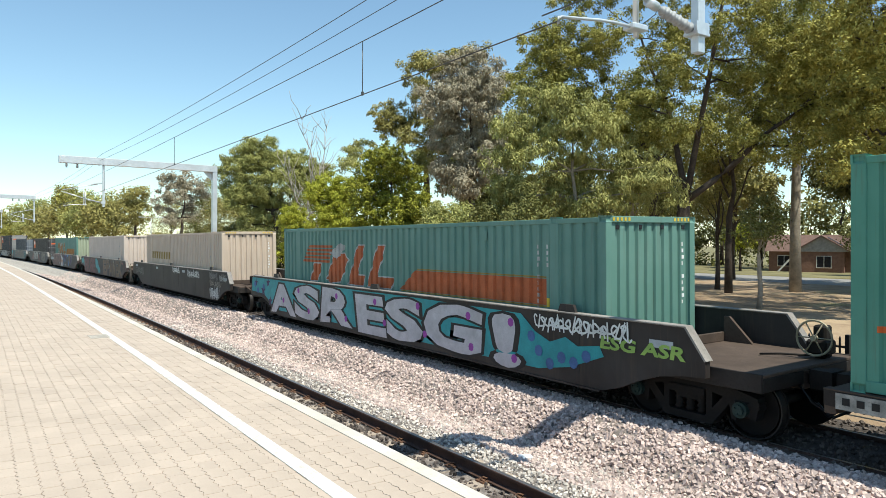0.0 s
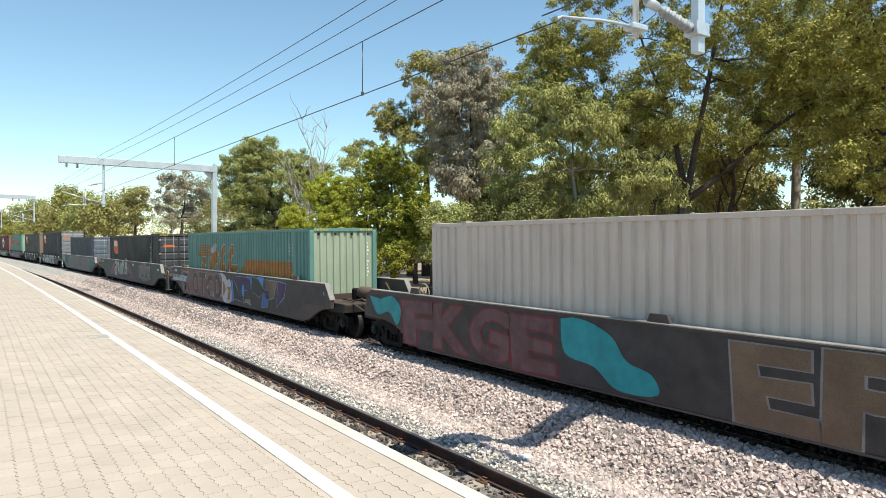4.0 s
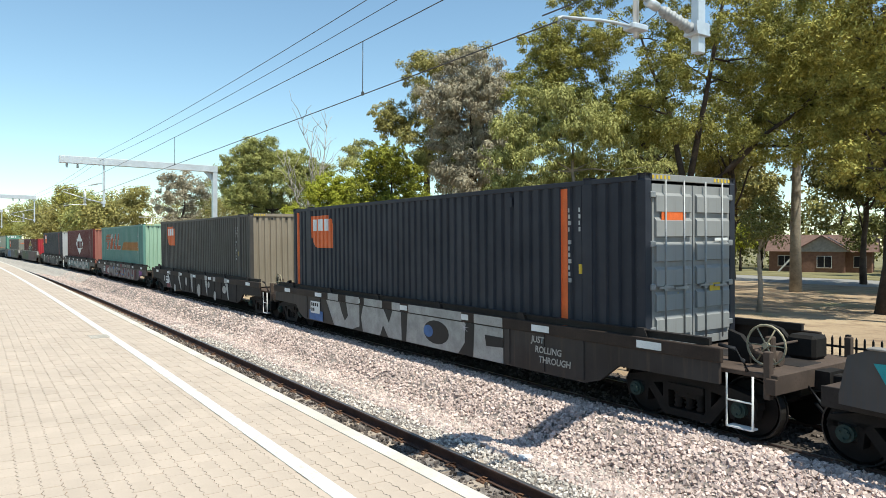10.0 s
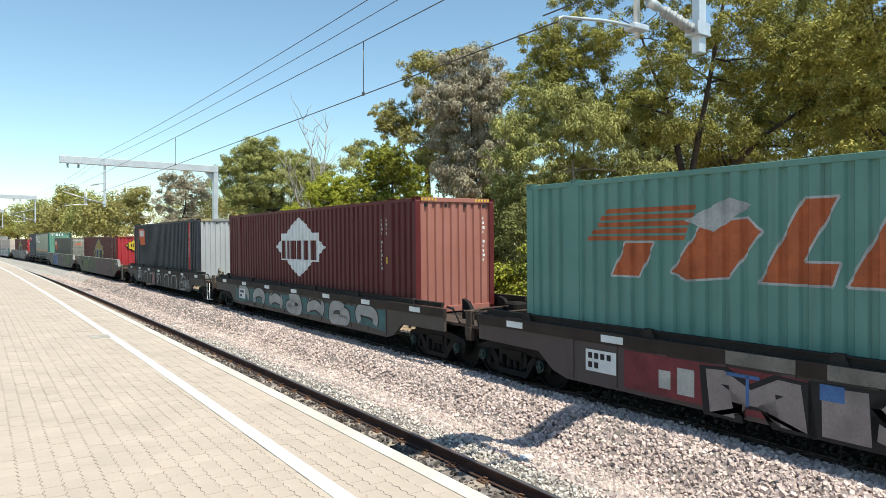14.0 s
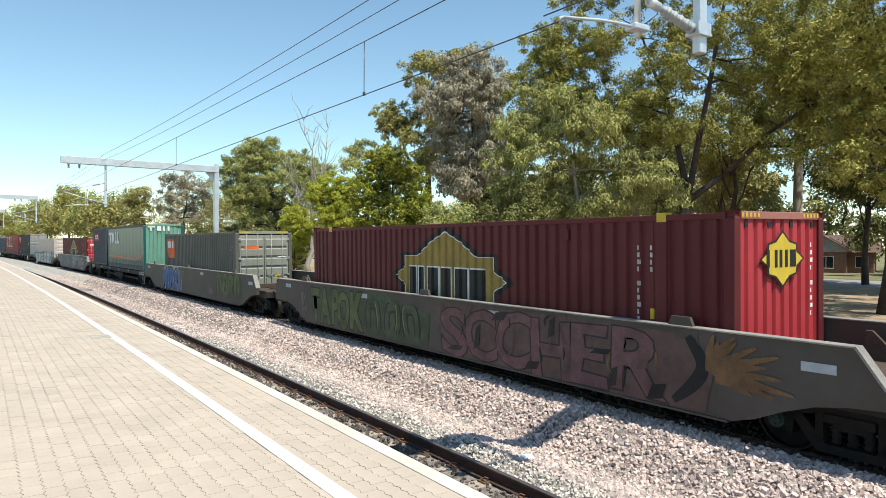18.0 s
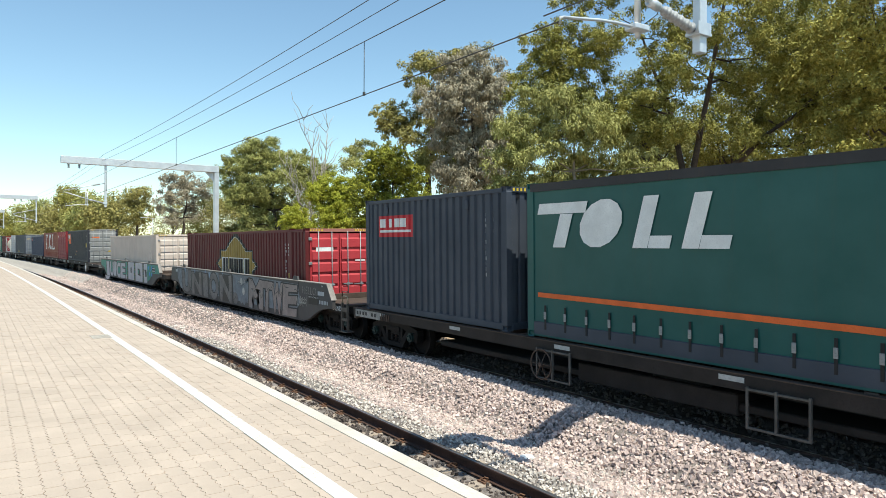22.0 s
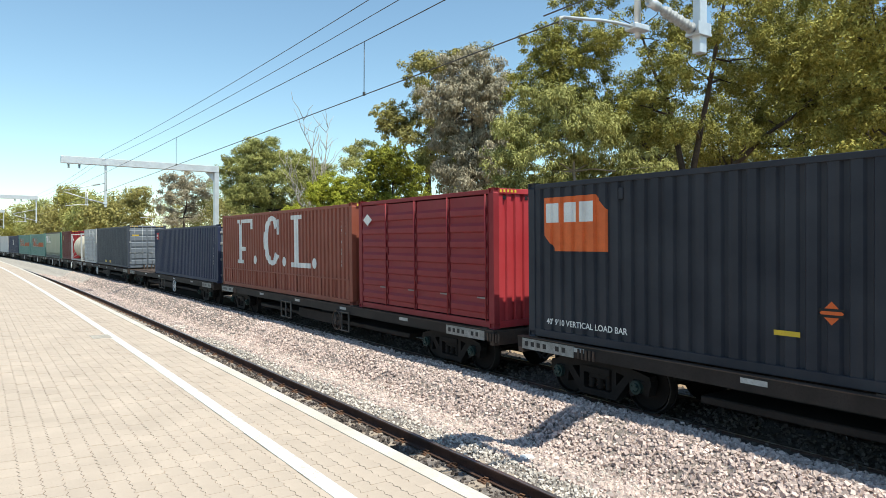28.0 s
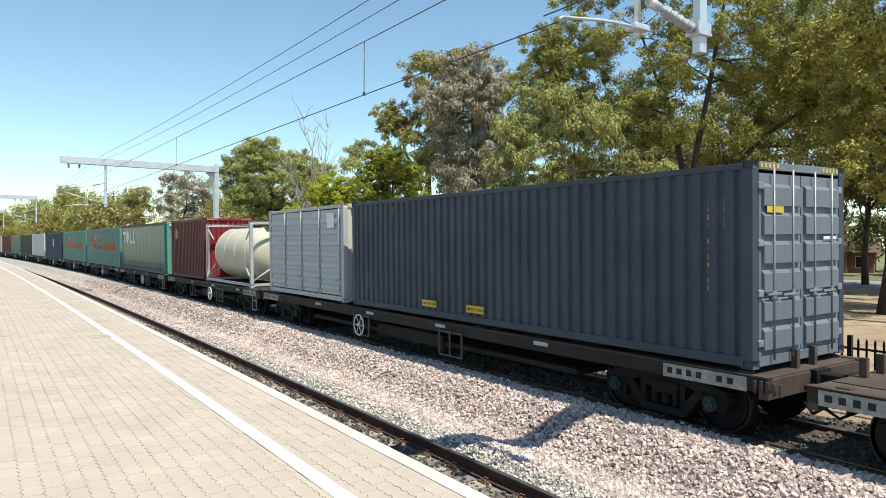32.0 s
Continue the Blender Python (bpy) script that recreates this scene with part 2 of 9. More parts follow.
def build_ground():
    prof = [(-2500, -1.5), (-12, -1.5), (2.0, -1.5)]
    prof += [(d, ballast_z(d)) for d in (3.2, 4.5, 5.9, 6.3, 6.7, 7.1, 7.45, 7.75, 8.1, 8.45, 8.8, 9.3, 9.5, 10.7, 10.95, 11.7, 12.4)]
    me = sweep("ground", [(2.0, -1.5)] + prof[3:] + [(12.6, -1.3)], -620, 120, 4, M_BALLAST)
    tagged(new("ballast_bed", me), "grey-brown crushed stone ballast bed between the tracks", "ballast", kind="structure")
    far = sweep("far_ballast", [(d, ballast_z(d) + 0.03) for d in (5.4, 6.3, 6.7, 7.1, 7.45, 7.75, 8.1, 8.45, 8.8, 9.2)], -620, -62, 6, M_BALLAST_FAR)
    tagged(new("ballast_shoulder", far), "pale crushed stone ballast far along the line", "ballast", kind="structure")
    # dark strip below the train: its shade is put into the ballast colour
    shaded = sweep("shaded_ballast", [(d, ballast_z(d) + 0.012) for d in (9.05, 9.3, 9.5, 10.7, 10.95, 11.7)], -620, 120, 6, M_BALLAST_SHADED)
    tagged(new("shaded_ballast", shaded), "ballast under the freight track, darkened for the train's shade", "ballast", kind="structure")
    vs = [(-3000, -3000, -1.52), (3000, -3000, -1.52), (3000, 3000, -1.52), (-3000, 3000, -1.52)]
    tagged(new("ground", mesh_of("ground", vs, [(0, 1, 2, 3)], M_DIRT)), "dry brown ground reaching to the horizon", "ground", kind="structure")
    n = 60
    vs, fs = [], []
    ss = [-620 + 740 * i / n for i in range(n + 1)]
    dd = [12.4, 13.2, 14, 16, 18, 20, 23, 26, 30, 34, 38, 43, 48, 53, 57.5]
    for s in ss:
        for d in dd:
            z = -1.3 + (0.10 * noise.noise(Vector((s * 0.15, d * 0.15, 0))) if 13.3 < d < 57 else 0)
            vs.append(trk(s, d, z))
    k = len(dd)
    for i in range(n):
        for j in range(k - 1):
            a = i * k + j
            fs.append((a, a + 1, a + k + 1, a + k))
    tagged(new("ground", mesh_of("park_ground", vs, fs, M_LEAF_LITTER)), "dry park ground with brown leaf litter and bare soil", "ground", kind="structure")
    road = sweep("road", [(57.5, -1.3), (58.5, -1.26), (66, -1.26), (67, -1.22)], -620, 120, 10, M_ASPHALT)
    tagged(new("road", road), "sunlit grey asphalt street behind the park", "road", kind="structure")
    verge = sweep("verge", [(67, -1.21), (67.2, -1.12), (110, -1.0), (2000, -1.0)], -620, 120, 10, M_GRASS)
    tagged(new("ground", verge), "dry grass verge beyond the street", "ground", kind="structure")


def leaf_litter():
    m, nt, ln, bs = nodes_of("leaf_litter")
    big, mid, fine = tex(nt, 0.12, 5), tex(nt, 0.9, 5), tex(nt, 14, 5)
    c = mix(nt, (0.29, 0.195, 0.12), (0.44, 0.325, 0.205), ramp(nt, big, 0.35, 0.65))
    c = mix(nt, c, (0.17, 0.105, 0.065), ramp(nt, mid, 0.5, 0.75))
    c = mix(nt, c, (0.30, 0.28, 0.13), ramp(nt, tex(nt, 0.22, 3), 0.58, 0.75))
    c = mix(nt, c, (0.10, 0.065, 0.045), mix_fac(nt, ramp(nt, fine, 0.5, 0.75), 0.6))
    ln.new(c, bs.inputs["Base Color"])
    bs.inputs["Roughness"].default_value = 0.95
    bumped(nt, bs, fine, 0.8, 0.04)
    return m


M_LEAF_LITTER = leaf_litter()
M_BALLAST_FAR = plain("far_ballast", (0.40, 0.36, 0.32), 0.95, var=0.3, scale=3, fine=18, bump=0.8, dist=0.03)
# bed colour with the shade under the wagons painted in
M_BALLAST_SHADED = plain("shaded_ballast", (0.085, 0.068, 0.058), 0.9, var=0.4, scale=5, fine=30, bump=1.0, dist=0.03)
M_GRASS = plain("dry_grass", (0.20, 0.175, 0.085), 0.95, var=0.35, scale=0.3, fine=5, bump=0.5, dist=0.03)


def build_platform():
    core = sweep("platform", [(-9, -0.0085), (2.93, -0.0085), (2.93, -0.4), (2.93, -1.5), (-9, -1.5)], -420, 60, 4, M_JOINT, True)
    plat = tagged(new("platform", core), "raised station platform paved in buff interlocking pavers", "platform", kind="structure")
    coping = sweep("coping", [(2.935, -0.10), (2.935, 0.005), (3.08, 0.005), (3.10, -0.012), (3.10, -0.16), (3.02, -0.17), (2.935, -0.17)], -420, 60, 4, M_COPING, True)
    part("coping", coping, None, plat, "pale cream concrete edge coping")
    strip = sweep("edge_course", [(2.85, -0.0045), (2.9345, -0.0045)], -60, 0.1, 4, M_PAVER_FAR)
    part("edge_course", strip, None, plat)
    wall = sweep("platform_wall", [(2.935, -0.171), (3.0, -0.171), (3.0, -1.5), (2.935, -1.5)], -420, 60, 8, M_CONCRETE, True)
    part("platform_wall", wall, None, plat)
    drift = lambda q: -0.0035 * max(0.0, -12 - q) if q > -70 else -0.203 - 0.001 * (-70 - q)
    rows = [s for s in range(-420, 40, 2)]
    vs = [trk(s, d + drift(s), z) for s in rows for d, z in ((2.128, 0.0045), (2.130, 0.0075), (2.266, 0.0075), (2.268, 0.0045))]
    fs = [(4 * i + j, 4 * i + 4 + j, 4 * i + 5 + j, 4 * i + 1 + j) for i in range(len(rows) - 1) for j in range(3)]
    line = mesh_of("safety_line", vs, fs, M_WHITE_LINE)
    part("safety_line", line, None, plat, "worn white painted safety line")
    return plat


def zigzag(l, w, h, zig):
    """An interlocking paver: a block whose long edges run in a zigzag."""
    xs = [-l / 2, -l / 4, 0, l / 4, l / 2]
    lo = [(x, -w / 2 + (zig if i % 2 else 0)) for i, x in enumerate(xs)]
    hi = [(x, w / 2 + (zig if i % 2 else 0)) for i, x in enumerate(xs)][::-1]
    out = lo + hi
    n, e = len(out), 0.002
    inner = [(x * (1 - 2 * e / l), y * (1 - 2 * e / w)) for x, y in out]
    vs = [(x, y, 0) for x, y in inner] + [(x, y, -h) for x, y in out]
    fs = [tuple(range(n))]
    for i in range(n):
        j = (i + 1) % n
        fs.append((i, n + i, n + j, j))
    return vs, fs


PAVER_L, PAVER_W = 0.228, 0.140


def build_pavers(plat):
    vs, fs = zigzag(PAVER_L - 0.002, PAVER_W - 0.002, 0.009, 0.022)
    me = mesh_of("paver", vs, fs, M_PAVER)
    rng = random.Random(4)
    near, far = [], []
    rows = int((2.925 + 2.2) / PAVER_W)
    for j in range(rows):
        d = 2.925 - 0.025 - PAVER_W * (j + 0.5)
        shift = (j % 2) * PAVER_L / 2
        k0, k1 = int(-60 / PAVER_L), int(0 / PAVER_L)
        for k in range(k0, k1):
            s = k * PAVER_L + shift
            if d < 0.6 and s < -34:
                continue
            if -6.6 < s < -1.6 and d > 0.3 and s < -0.9 - d * 0.75:
                near.append((s, d))
            else:
                far.append((s, d))
    near.sort(key=lambda q: (q[0] + 3.6) ** 2 + (q[1] - 1.7) ** 2)
    far += near[300:]
    for s, d in near[:300]:
        ob = part("paver", me, None, plat, at=on_track(s, d, rng.uniform(-0.0025, 0.0025), rng.uniform(-0.4, 0.4)))
        ob.matrix_basis = ob.matrix_basis @ Matrix.Rotation(rng.uniform(-0.01, 0.01), 4, "Z")
    base, block = np.array(vs), []
    nv = len(base)
    for s, d in far:
        m = on_track(s, d, rng.uniform(-0.003, 0.003), rng.uniform(-0.5, 0.5))
        block.append(base @ np.array(m.to_3x3()).T + np.array(m.translation))
    allv = np.concatenate(block)
    n, fl = 10, []
    for i in range(len(far)):
        o = i * nv
        fl.append(tuple(o + q for q in range(n)))
        for a in range(n):
            b = (a + 1) % n
            fl.append((o + a, o + n + a, o + n + b, o + b))
    ob = part("paver_field", mesh_of("paver_field", allv.tolist(), fl, M_PAVER_FAR), None, plat)
    ob["kind"] = "stuff"
    # plain paving where single blocks are too far to tell apart
    a = sweep("far_paving", [(-9, -0.004), (2.93, -0.004)], -420, -60.0, 4, M_PAVER_FAR)
    part("far_paving", a, None, plat)
    b = sweep("far_paving", [(-9, -0.004), (0.52, -0.004)], -60, -34.1, 4, M_PAVER_FAR)
    part("far_paving", b, None, plat)
    c = sweep("near_paving", [(-9, -0.004), (-2.25, -0.004)], -34.1, 60, 4, M_PAVER_FAR)
    part("near_paving", c, None, plat)
    c = sweep("near_paving", [(-2.25, -0.004), (2.93, -0.004)], 0.1, 60, 4, M_PAVER_FAR)
    part("near_paving", c, None, plat)


RAIL = [(-0.070, -0.158), (-0.070, -0.148), (-0.012, -0.130), (-0.010, -0.045), (-0.036, -0.036), (-0.036, -0.006), (-0.030, 0.0),
        (0.030, 0.0), (0.036, -0.006), (0.036, -0.036), (0.010, -0.045), (0.012, -0.130), (0.070, -0.148), (0.070, -0.158)]


def build_track(name, d0, gauge, label, s_sleep, z, cant=0.0):
    tr = thing(name, label, "railway track", kind="structure")
    for side in (-1, 1):
        dc = d0 + side * (gauge / 2 + 0.036)
        zc = z + side * gauge / 2 * math.sin(radians(cant))
        r = part("rail", sweep("rail", [(dc + a, zc + b) for a, b in RAIL], -620, 120, 3, M_RAIL, True), None, tr, "rust-brown steel rail")
        top = sweep("running_face", [(dc - 0.028, zc + 0.0005), (dc - 0.02, zc + 0.0025), (dc + 0.02, zc + 0.0025), (dc + 0.028, zc + 0.0005)], -620, 120, 3, M_RAIL_TOP)
        part("running_face", top, None, r)
    bm = boxes((-0.115, 0.115, -1.25, 1.25, -0.22, -0.165), bevel=0.012)
    sl = part("sleeper", bm, M_SLEEPER, tr, at=on_track(-2, d0, z, cant))
    clip_bm = bmesh.new()
    for g in (-1, 1):
        c = g * (gauge / 2 + 0.036)
        for e in (-1, 1):
            box(clip_bm, -0.075, 0.075, c + e * 0.11 - 0.045, c + e * 0.11 + 0.045, -0.165, -0.142)
            tube(clip_bm, [(-0.06, c + e * 0.12, -0.14), (-0.04, c + e * 0.06, -0.125), (0.03, c + e * 0.05, -0.122), (0.06, c + e * 0.12, -0.128), (0.0, c + e * 0.135, -0.125)], 0.013, 5)
    clips = part("rail_clip", clip_bm, M_CLIP, sl)
    s = -2.0 - 0.685
    while s > s_sleep:
        c = new("sleeper", sl.data)
        c.parent, c.matrix_basis = tr, on_track(s, d0, z, cant)
        part("rail_clip", clips.data, None, c)
        s -= 0.685
    return tr


def stones(name, mat, count, s0, s1, d0, d1, size, seed, label):
    """Loose angular stones heaped on the ballast bed."""
    rng = np.random.default_rng(seed)
    base = np.array([(a, b, c) for a in (-1, 1) for b in (-1, 1) for c in (-0.8, 0.8)], dtype=float)
    face = np.array([(0, 1, 3), (0, 3, 2), (4, 6, 7), (4, 7, 5), (0, 4, 5), (0, 5, 1), (2, 3, 7), (2, 7, 6), (0, 2, 6), (0, 6, 4), (1, 5, 7), (1, 7, 3)])
    w = rng.random(count)
    s = s1 + (s0 - s1) * w ** 1.5
    d = rng.uniform(d0, d1, count)
    v = base[None] * rng.uniform(0.45, 1.0, (count, 8, 3))
    v = v * (rng.uniform(size[0], size[1], (count, 1, 1)) * rng.uniform(0.6, 1.0, (count, 1, 3)))
    q = rng.normal(size=(count, 4))
    q /= np.linalg.norm(q, axis=1)[:, None]
    a, b, c, e = q.T
    rot = np.stack([np.stack([1 - 2 * (c * c + e * e), 2 * (b * c - a * e), 2 * (b * e + a * c)], 1),
                    np.stack([2 * (b * c + a * e), 1 - 2 * (b * b + e * e), 2 * (c * e - a * b)], 1),
                    np.stack([2 * (b * e - a * c), 2 * (c * e + a * b), 1 - 2 * (b * b + c * c)], 1)], 1)
    v = np.einsum("nij,nkj->nki", rot, v)
    z = np.array([ballast_z(k) for k in d]) + rng.uniform(-0.018, 0.042, count) + 0.02 * np.sin(s * 1.9 + d * 2.3) * np.sin(d * 1.7 - s * 0.8)
    ang = s / RAD
    cen = np.stack([(RAD + d) * np.sin(ang), -RAD + (RAD + d) * np.cos(ang), z], 1)
    v = (v + cen[:, None]).reshape(-1, 3)
    f = (face[None] + 8 * np.arange(count)[:, None, None]).reshape(-1, 3)
    me = bpy.data.meshes.new(name)
    me.vertices.add(len(v))
    me.vertices.foreach_set("co", v.ravel())
    me.loops.add(f.size)
    me.loops.foreach_set("vertex_index", f.ravel().astype(np.int32))
    me.polygons.add(len(f))
    me.polygons.foreach_set("loop_start", np.arange(0, f.size, 3, dtype=np.int32))
    me.polygons.foreach_set("use_smooth", np.zeros(len(f), dtype=bool))
    me.materials.append(mat)
    me.update(calc_edges=True)
    tagged(new(name, me), label, "ballast", kind="stuff")


# ---- overhead line ----
def build_portal(s, far=False):
    p = thing("overhead_line_portal", "galvanised steel portal carrying the overhead wires over both tracks", "overhead portal", "overhead line portals", at=on_track(s, 0, 0, 0))
    foot = -6.0 if far else 13.0
    part("column", boxes((-0.16, 0.16, foot - 0.14, foot + 0.14, 0.0 if far else -1.3, 6.55), bevel=0.01), M_GALV, p)
    part("base_plate", boxes((-0.3, 0.3, foot - 0.3, foot + 0.3, -0.02 if far else -1.32, 0.05 if far else -1.25)), M_GALV, p)
    part("beam", boxes((-0.19, 0.19, foot - 0.14 if far else 4.2, 6.66 if far else 13.14, 6.40, 6.80), bevel=0.01), M_GALV, p, "long galvanised box beam")
    if not far:
        part("knee_plate", prism(bmesh.new(), [(12.3, 6.45), (12.9, 6.45), (12.9, 5.8)], -0.17, -0.155, "X"), M_GALV, p)
    for d in (4.6, 5.15, 6.3, 6.55) if far else (4.6, 5.15, 6.3, 6.55, 12.1):
        part("clamp", boxes((-0.18, 0.18, d - 0.03, d + 0.03, 6.37, 6.80)), M_GALV, p)
    for d in (5.15, 4.6):
        bm = tube(bmesh.new(), [(0, d, 6.4 - 0.07 * k - q) for k in range(4) for q in (0, 0.02, 0.045)], [q for k in range(4) for q in (0.045, 0.085, 0.045)], 12)
        part("insulator", bm, M_INSUL, p)
    part("drop_tube", boxes((-0.05, 0.05, 6.47, 6.59, 3.95, 6.4), bevel=0.006), M_GALV, p, "square galvanised drop tube")
    part("bracket", boxes((-0.09, 0.09, 6.40, 6.62, 4.13, 4.16), (-0.08, -0.055, 6.40, 6.62, 4.16, 4.27), (0.055, 0.08, 6.40, 6.62, 4.16, 4.27)), M_GALV, p)
    a, b = Vector((0, 6.42, 4.19)), Vector((0, 5.84, 4.32))
    ins = bmesh.new()
    way = (b - a).normalized()
    fr = [0.0, 0.06] + [0.07 + 0.085 * k + q for k in range(10) for q in (0.0, 0.012, 0.03)] + [0.94, 1.0]
    rr = [0.03, 0.03] + [q for k in range(10) for q in (0.034, 0.064 if k % 2 == 0 else 0.054, 0.034)] + [0.03, 0.03]
    tube(ins, [a.lerp(b, q) for q in fr], rr, 16)
    part("insulator", ins, M_INSUL, p, "ribbed grey polymer insulator")
    part("insulator_cap", tube(bmesh.new(), [b, b + way * 0.16], 0.05), M_GALV, p)
    top = Vector((0, 4.45, 4.74))
    part("bracket_tube", tube(bmesh.new(), [b + way * 0.1, top], 0.025), M_GALV, p)
    part("top_tube", tube(bmesh.new(), [(0, 6.47, 5.35), (0, 4.4, 4.85)], 0.022), M_GALV, p)
    ins2 = tube(bmesh.new(), [(0, 6.22 - 0.05 * k - q, 5.288 - 0.012 * k) for k in range(8) for q in (0, 0.01, 0.025)], [q for k in range(8) for q in (0.03, 0.07, 0.03)], 12)
    part("insulator", ins2, M_INSUL, p)
    part("stay_tube", tube(bmesh.new(), [(0.02, 5.49, 4.03), (0.02, 5.49, 4.9)], 0.03), M_GALV, p)
    part("stay_tube", tube(bmesh.new(), [(-0.05, 5.58, 3.97), (-0.05, 5.58, 4.8)], 0.028), M_GALV, p)
    part("swivel_clamp", boxes((-0.09, 0.06, 5.42, 5.64, 4.02, 4.08), bevel=0.01), M_GALV, p)
    part("steady_arm", tube(bmesh.new(), [(0, 5.48, 4.05), (0, 5.2, 4.045), (0, 5.0, 4.03), (0, 4.5, 3.965), (0, 4.455, 3.955), (0, 4.45, 3.90)], 0.016), M_GALV, p, "cranked white steady arm")
    return p


def wire(name, s0, s1, d, z0, sag, r, label, parent, swing=0.0):
    def at(s, ds=0.0, dz=0.0):
        u = (s - s0) / (s1 - s0)
        return trk(s, d + ds + swing * u, z0 - sag * 4 * u * (1 - u) + dz)
    pts = [at(s0 + (s1 - s0) * i / 12) for i in range(13)]
    part(name, tube(bmesh.new(), pts, r, 5), M_WIRE, parent, label)


def build_overhead():
    spans = [-4.7 - 40 * k for k in range(-1, 7)]
    for s in spans[1:]:  # one portal every 40 m
        build_portal(s, s < -60)
    line = thing("overhead_line", "dark overhead contact wires with droppers above the platform track", "overhead wire", kind="structure")
    for a, b in zip(spans, spans[1:]):
        wire("contact_wire", a, b, 4.47, 3.93, 0.0, 0.0075, "", line, -0.22)
        wire("catenary_wire", a, b, 4.47, 4.68, 0.02, 0.0065, "", line, -0.22)
        odd = round((a + 4.7) / 40) % 2
        wire("feeder_wire", a, b, 6.5 if odd else 6.9, 7.1, 0.15, 0.009, "", line, 0.4 if odd else -0.4)
        wire("earth_wire", a, b, 6.3 if odd else 6.75, 6.65, 0.2, 0.008, "", line, 0.45 if odd else -0.45)
        for u in (0.0975, 0.3625, 0.636, 0.9):
            s = a + (b - a) * u
            z = 4.68 - 0.02 * 4 * u * (1 - u)
            dr = part("dropper", tube(bmesh.new(), [trk(s, 4.47 - 0.22 * u, 3.94), trk(s, 4.47 - 0.22 * u, z)], 0.006, 5), M_WIRE, line)
            part("dropper_clip", boxes((-0.02, 0.02, -0.012, 0.012, -0.03, 0.02)), M_WIRE, dr, at=Matrix.Translation(trk(s, 4.47 - 0.22 * u, 3.95)))


# ---- fence, house, lamp ----
def build_fence(d, z0, z1, s0, s1):
    bm = bmesh.new()
    prism(bm, [(-0.017, z0 + 0.05), (0.017, z0 + 0.05), (0.017, z1 - 0.05), (0, z1), (-0.017, z1 - 0.05)], -0.012, 0.012)
    picket = bpy.data.meshes.new("picket")
    bm.to_mesh(picket), bm.free()
    picket.materials.append(M_FENCE)
    bm = boxes((-0.04, 0.04, -0.04, 0.04, z0, z1 + 0.04), bevel=0.006)
    post = bpy.data.meshes.new("post")
    bm.to_mesh(post), bm.free()
    post.materials.append(M_FENCE)
    fence = thing("fence", "black steel picket fence along the railway", "fence", kind="structure")
    bay = 2.6
    s, n = s1, 0
    verts, count = [], 0
    while s > s0:
        part("post", post, None, fence, at=on_track(s, d, 0, 0))
        part("fence_rail", boxes((-bay + 0.04, -0.04, -0.015, 0.015, z1 - 0.22, z1 - 0.18)), M_FENCE, fence, at=on_track(s, d, 0, 0))
        part("fence_rail", boxes((-bay + 0.04, -0.04, -0.015, 0.015, z0 + 0.18, z0 + 0.22)), M_FENCE, fence, at=on_track(s, d, 0, 0))
        for k in range(1, 18):
            if count < 300:
                part("picket", picket, None, fence, at=on_track(s - bay * k / 18, d, 0, 0))
                count += 1
            else:
                verts.append(on_track(s - bay * k / 18, d, 0, 0))
        s -= bay
    base = np.array([v.co[:] for v in picket.vertices])
    fl = [tuple(q.vertices) for q in picket.polygons]
    allv, allf = [], []
    for m in verts:
        o = len(allv)
        allv += [m @ Vector(b) for b in base]
        allf += [tuple(o + i for i in f) for f in fl]
    ob = part("far_pickets", mesh_of("far_pickets", allv, allf, M_FENCE), None, fence)
    ob["kind"] = "stuff"


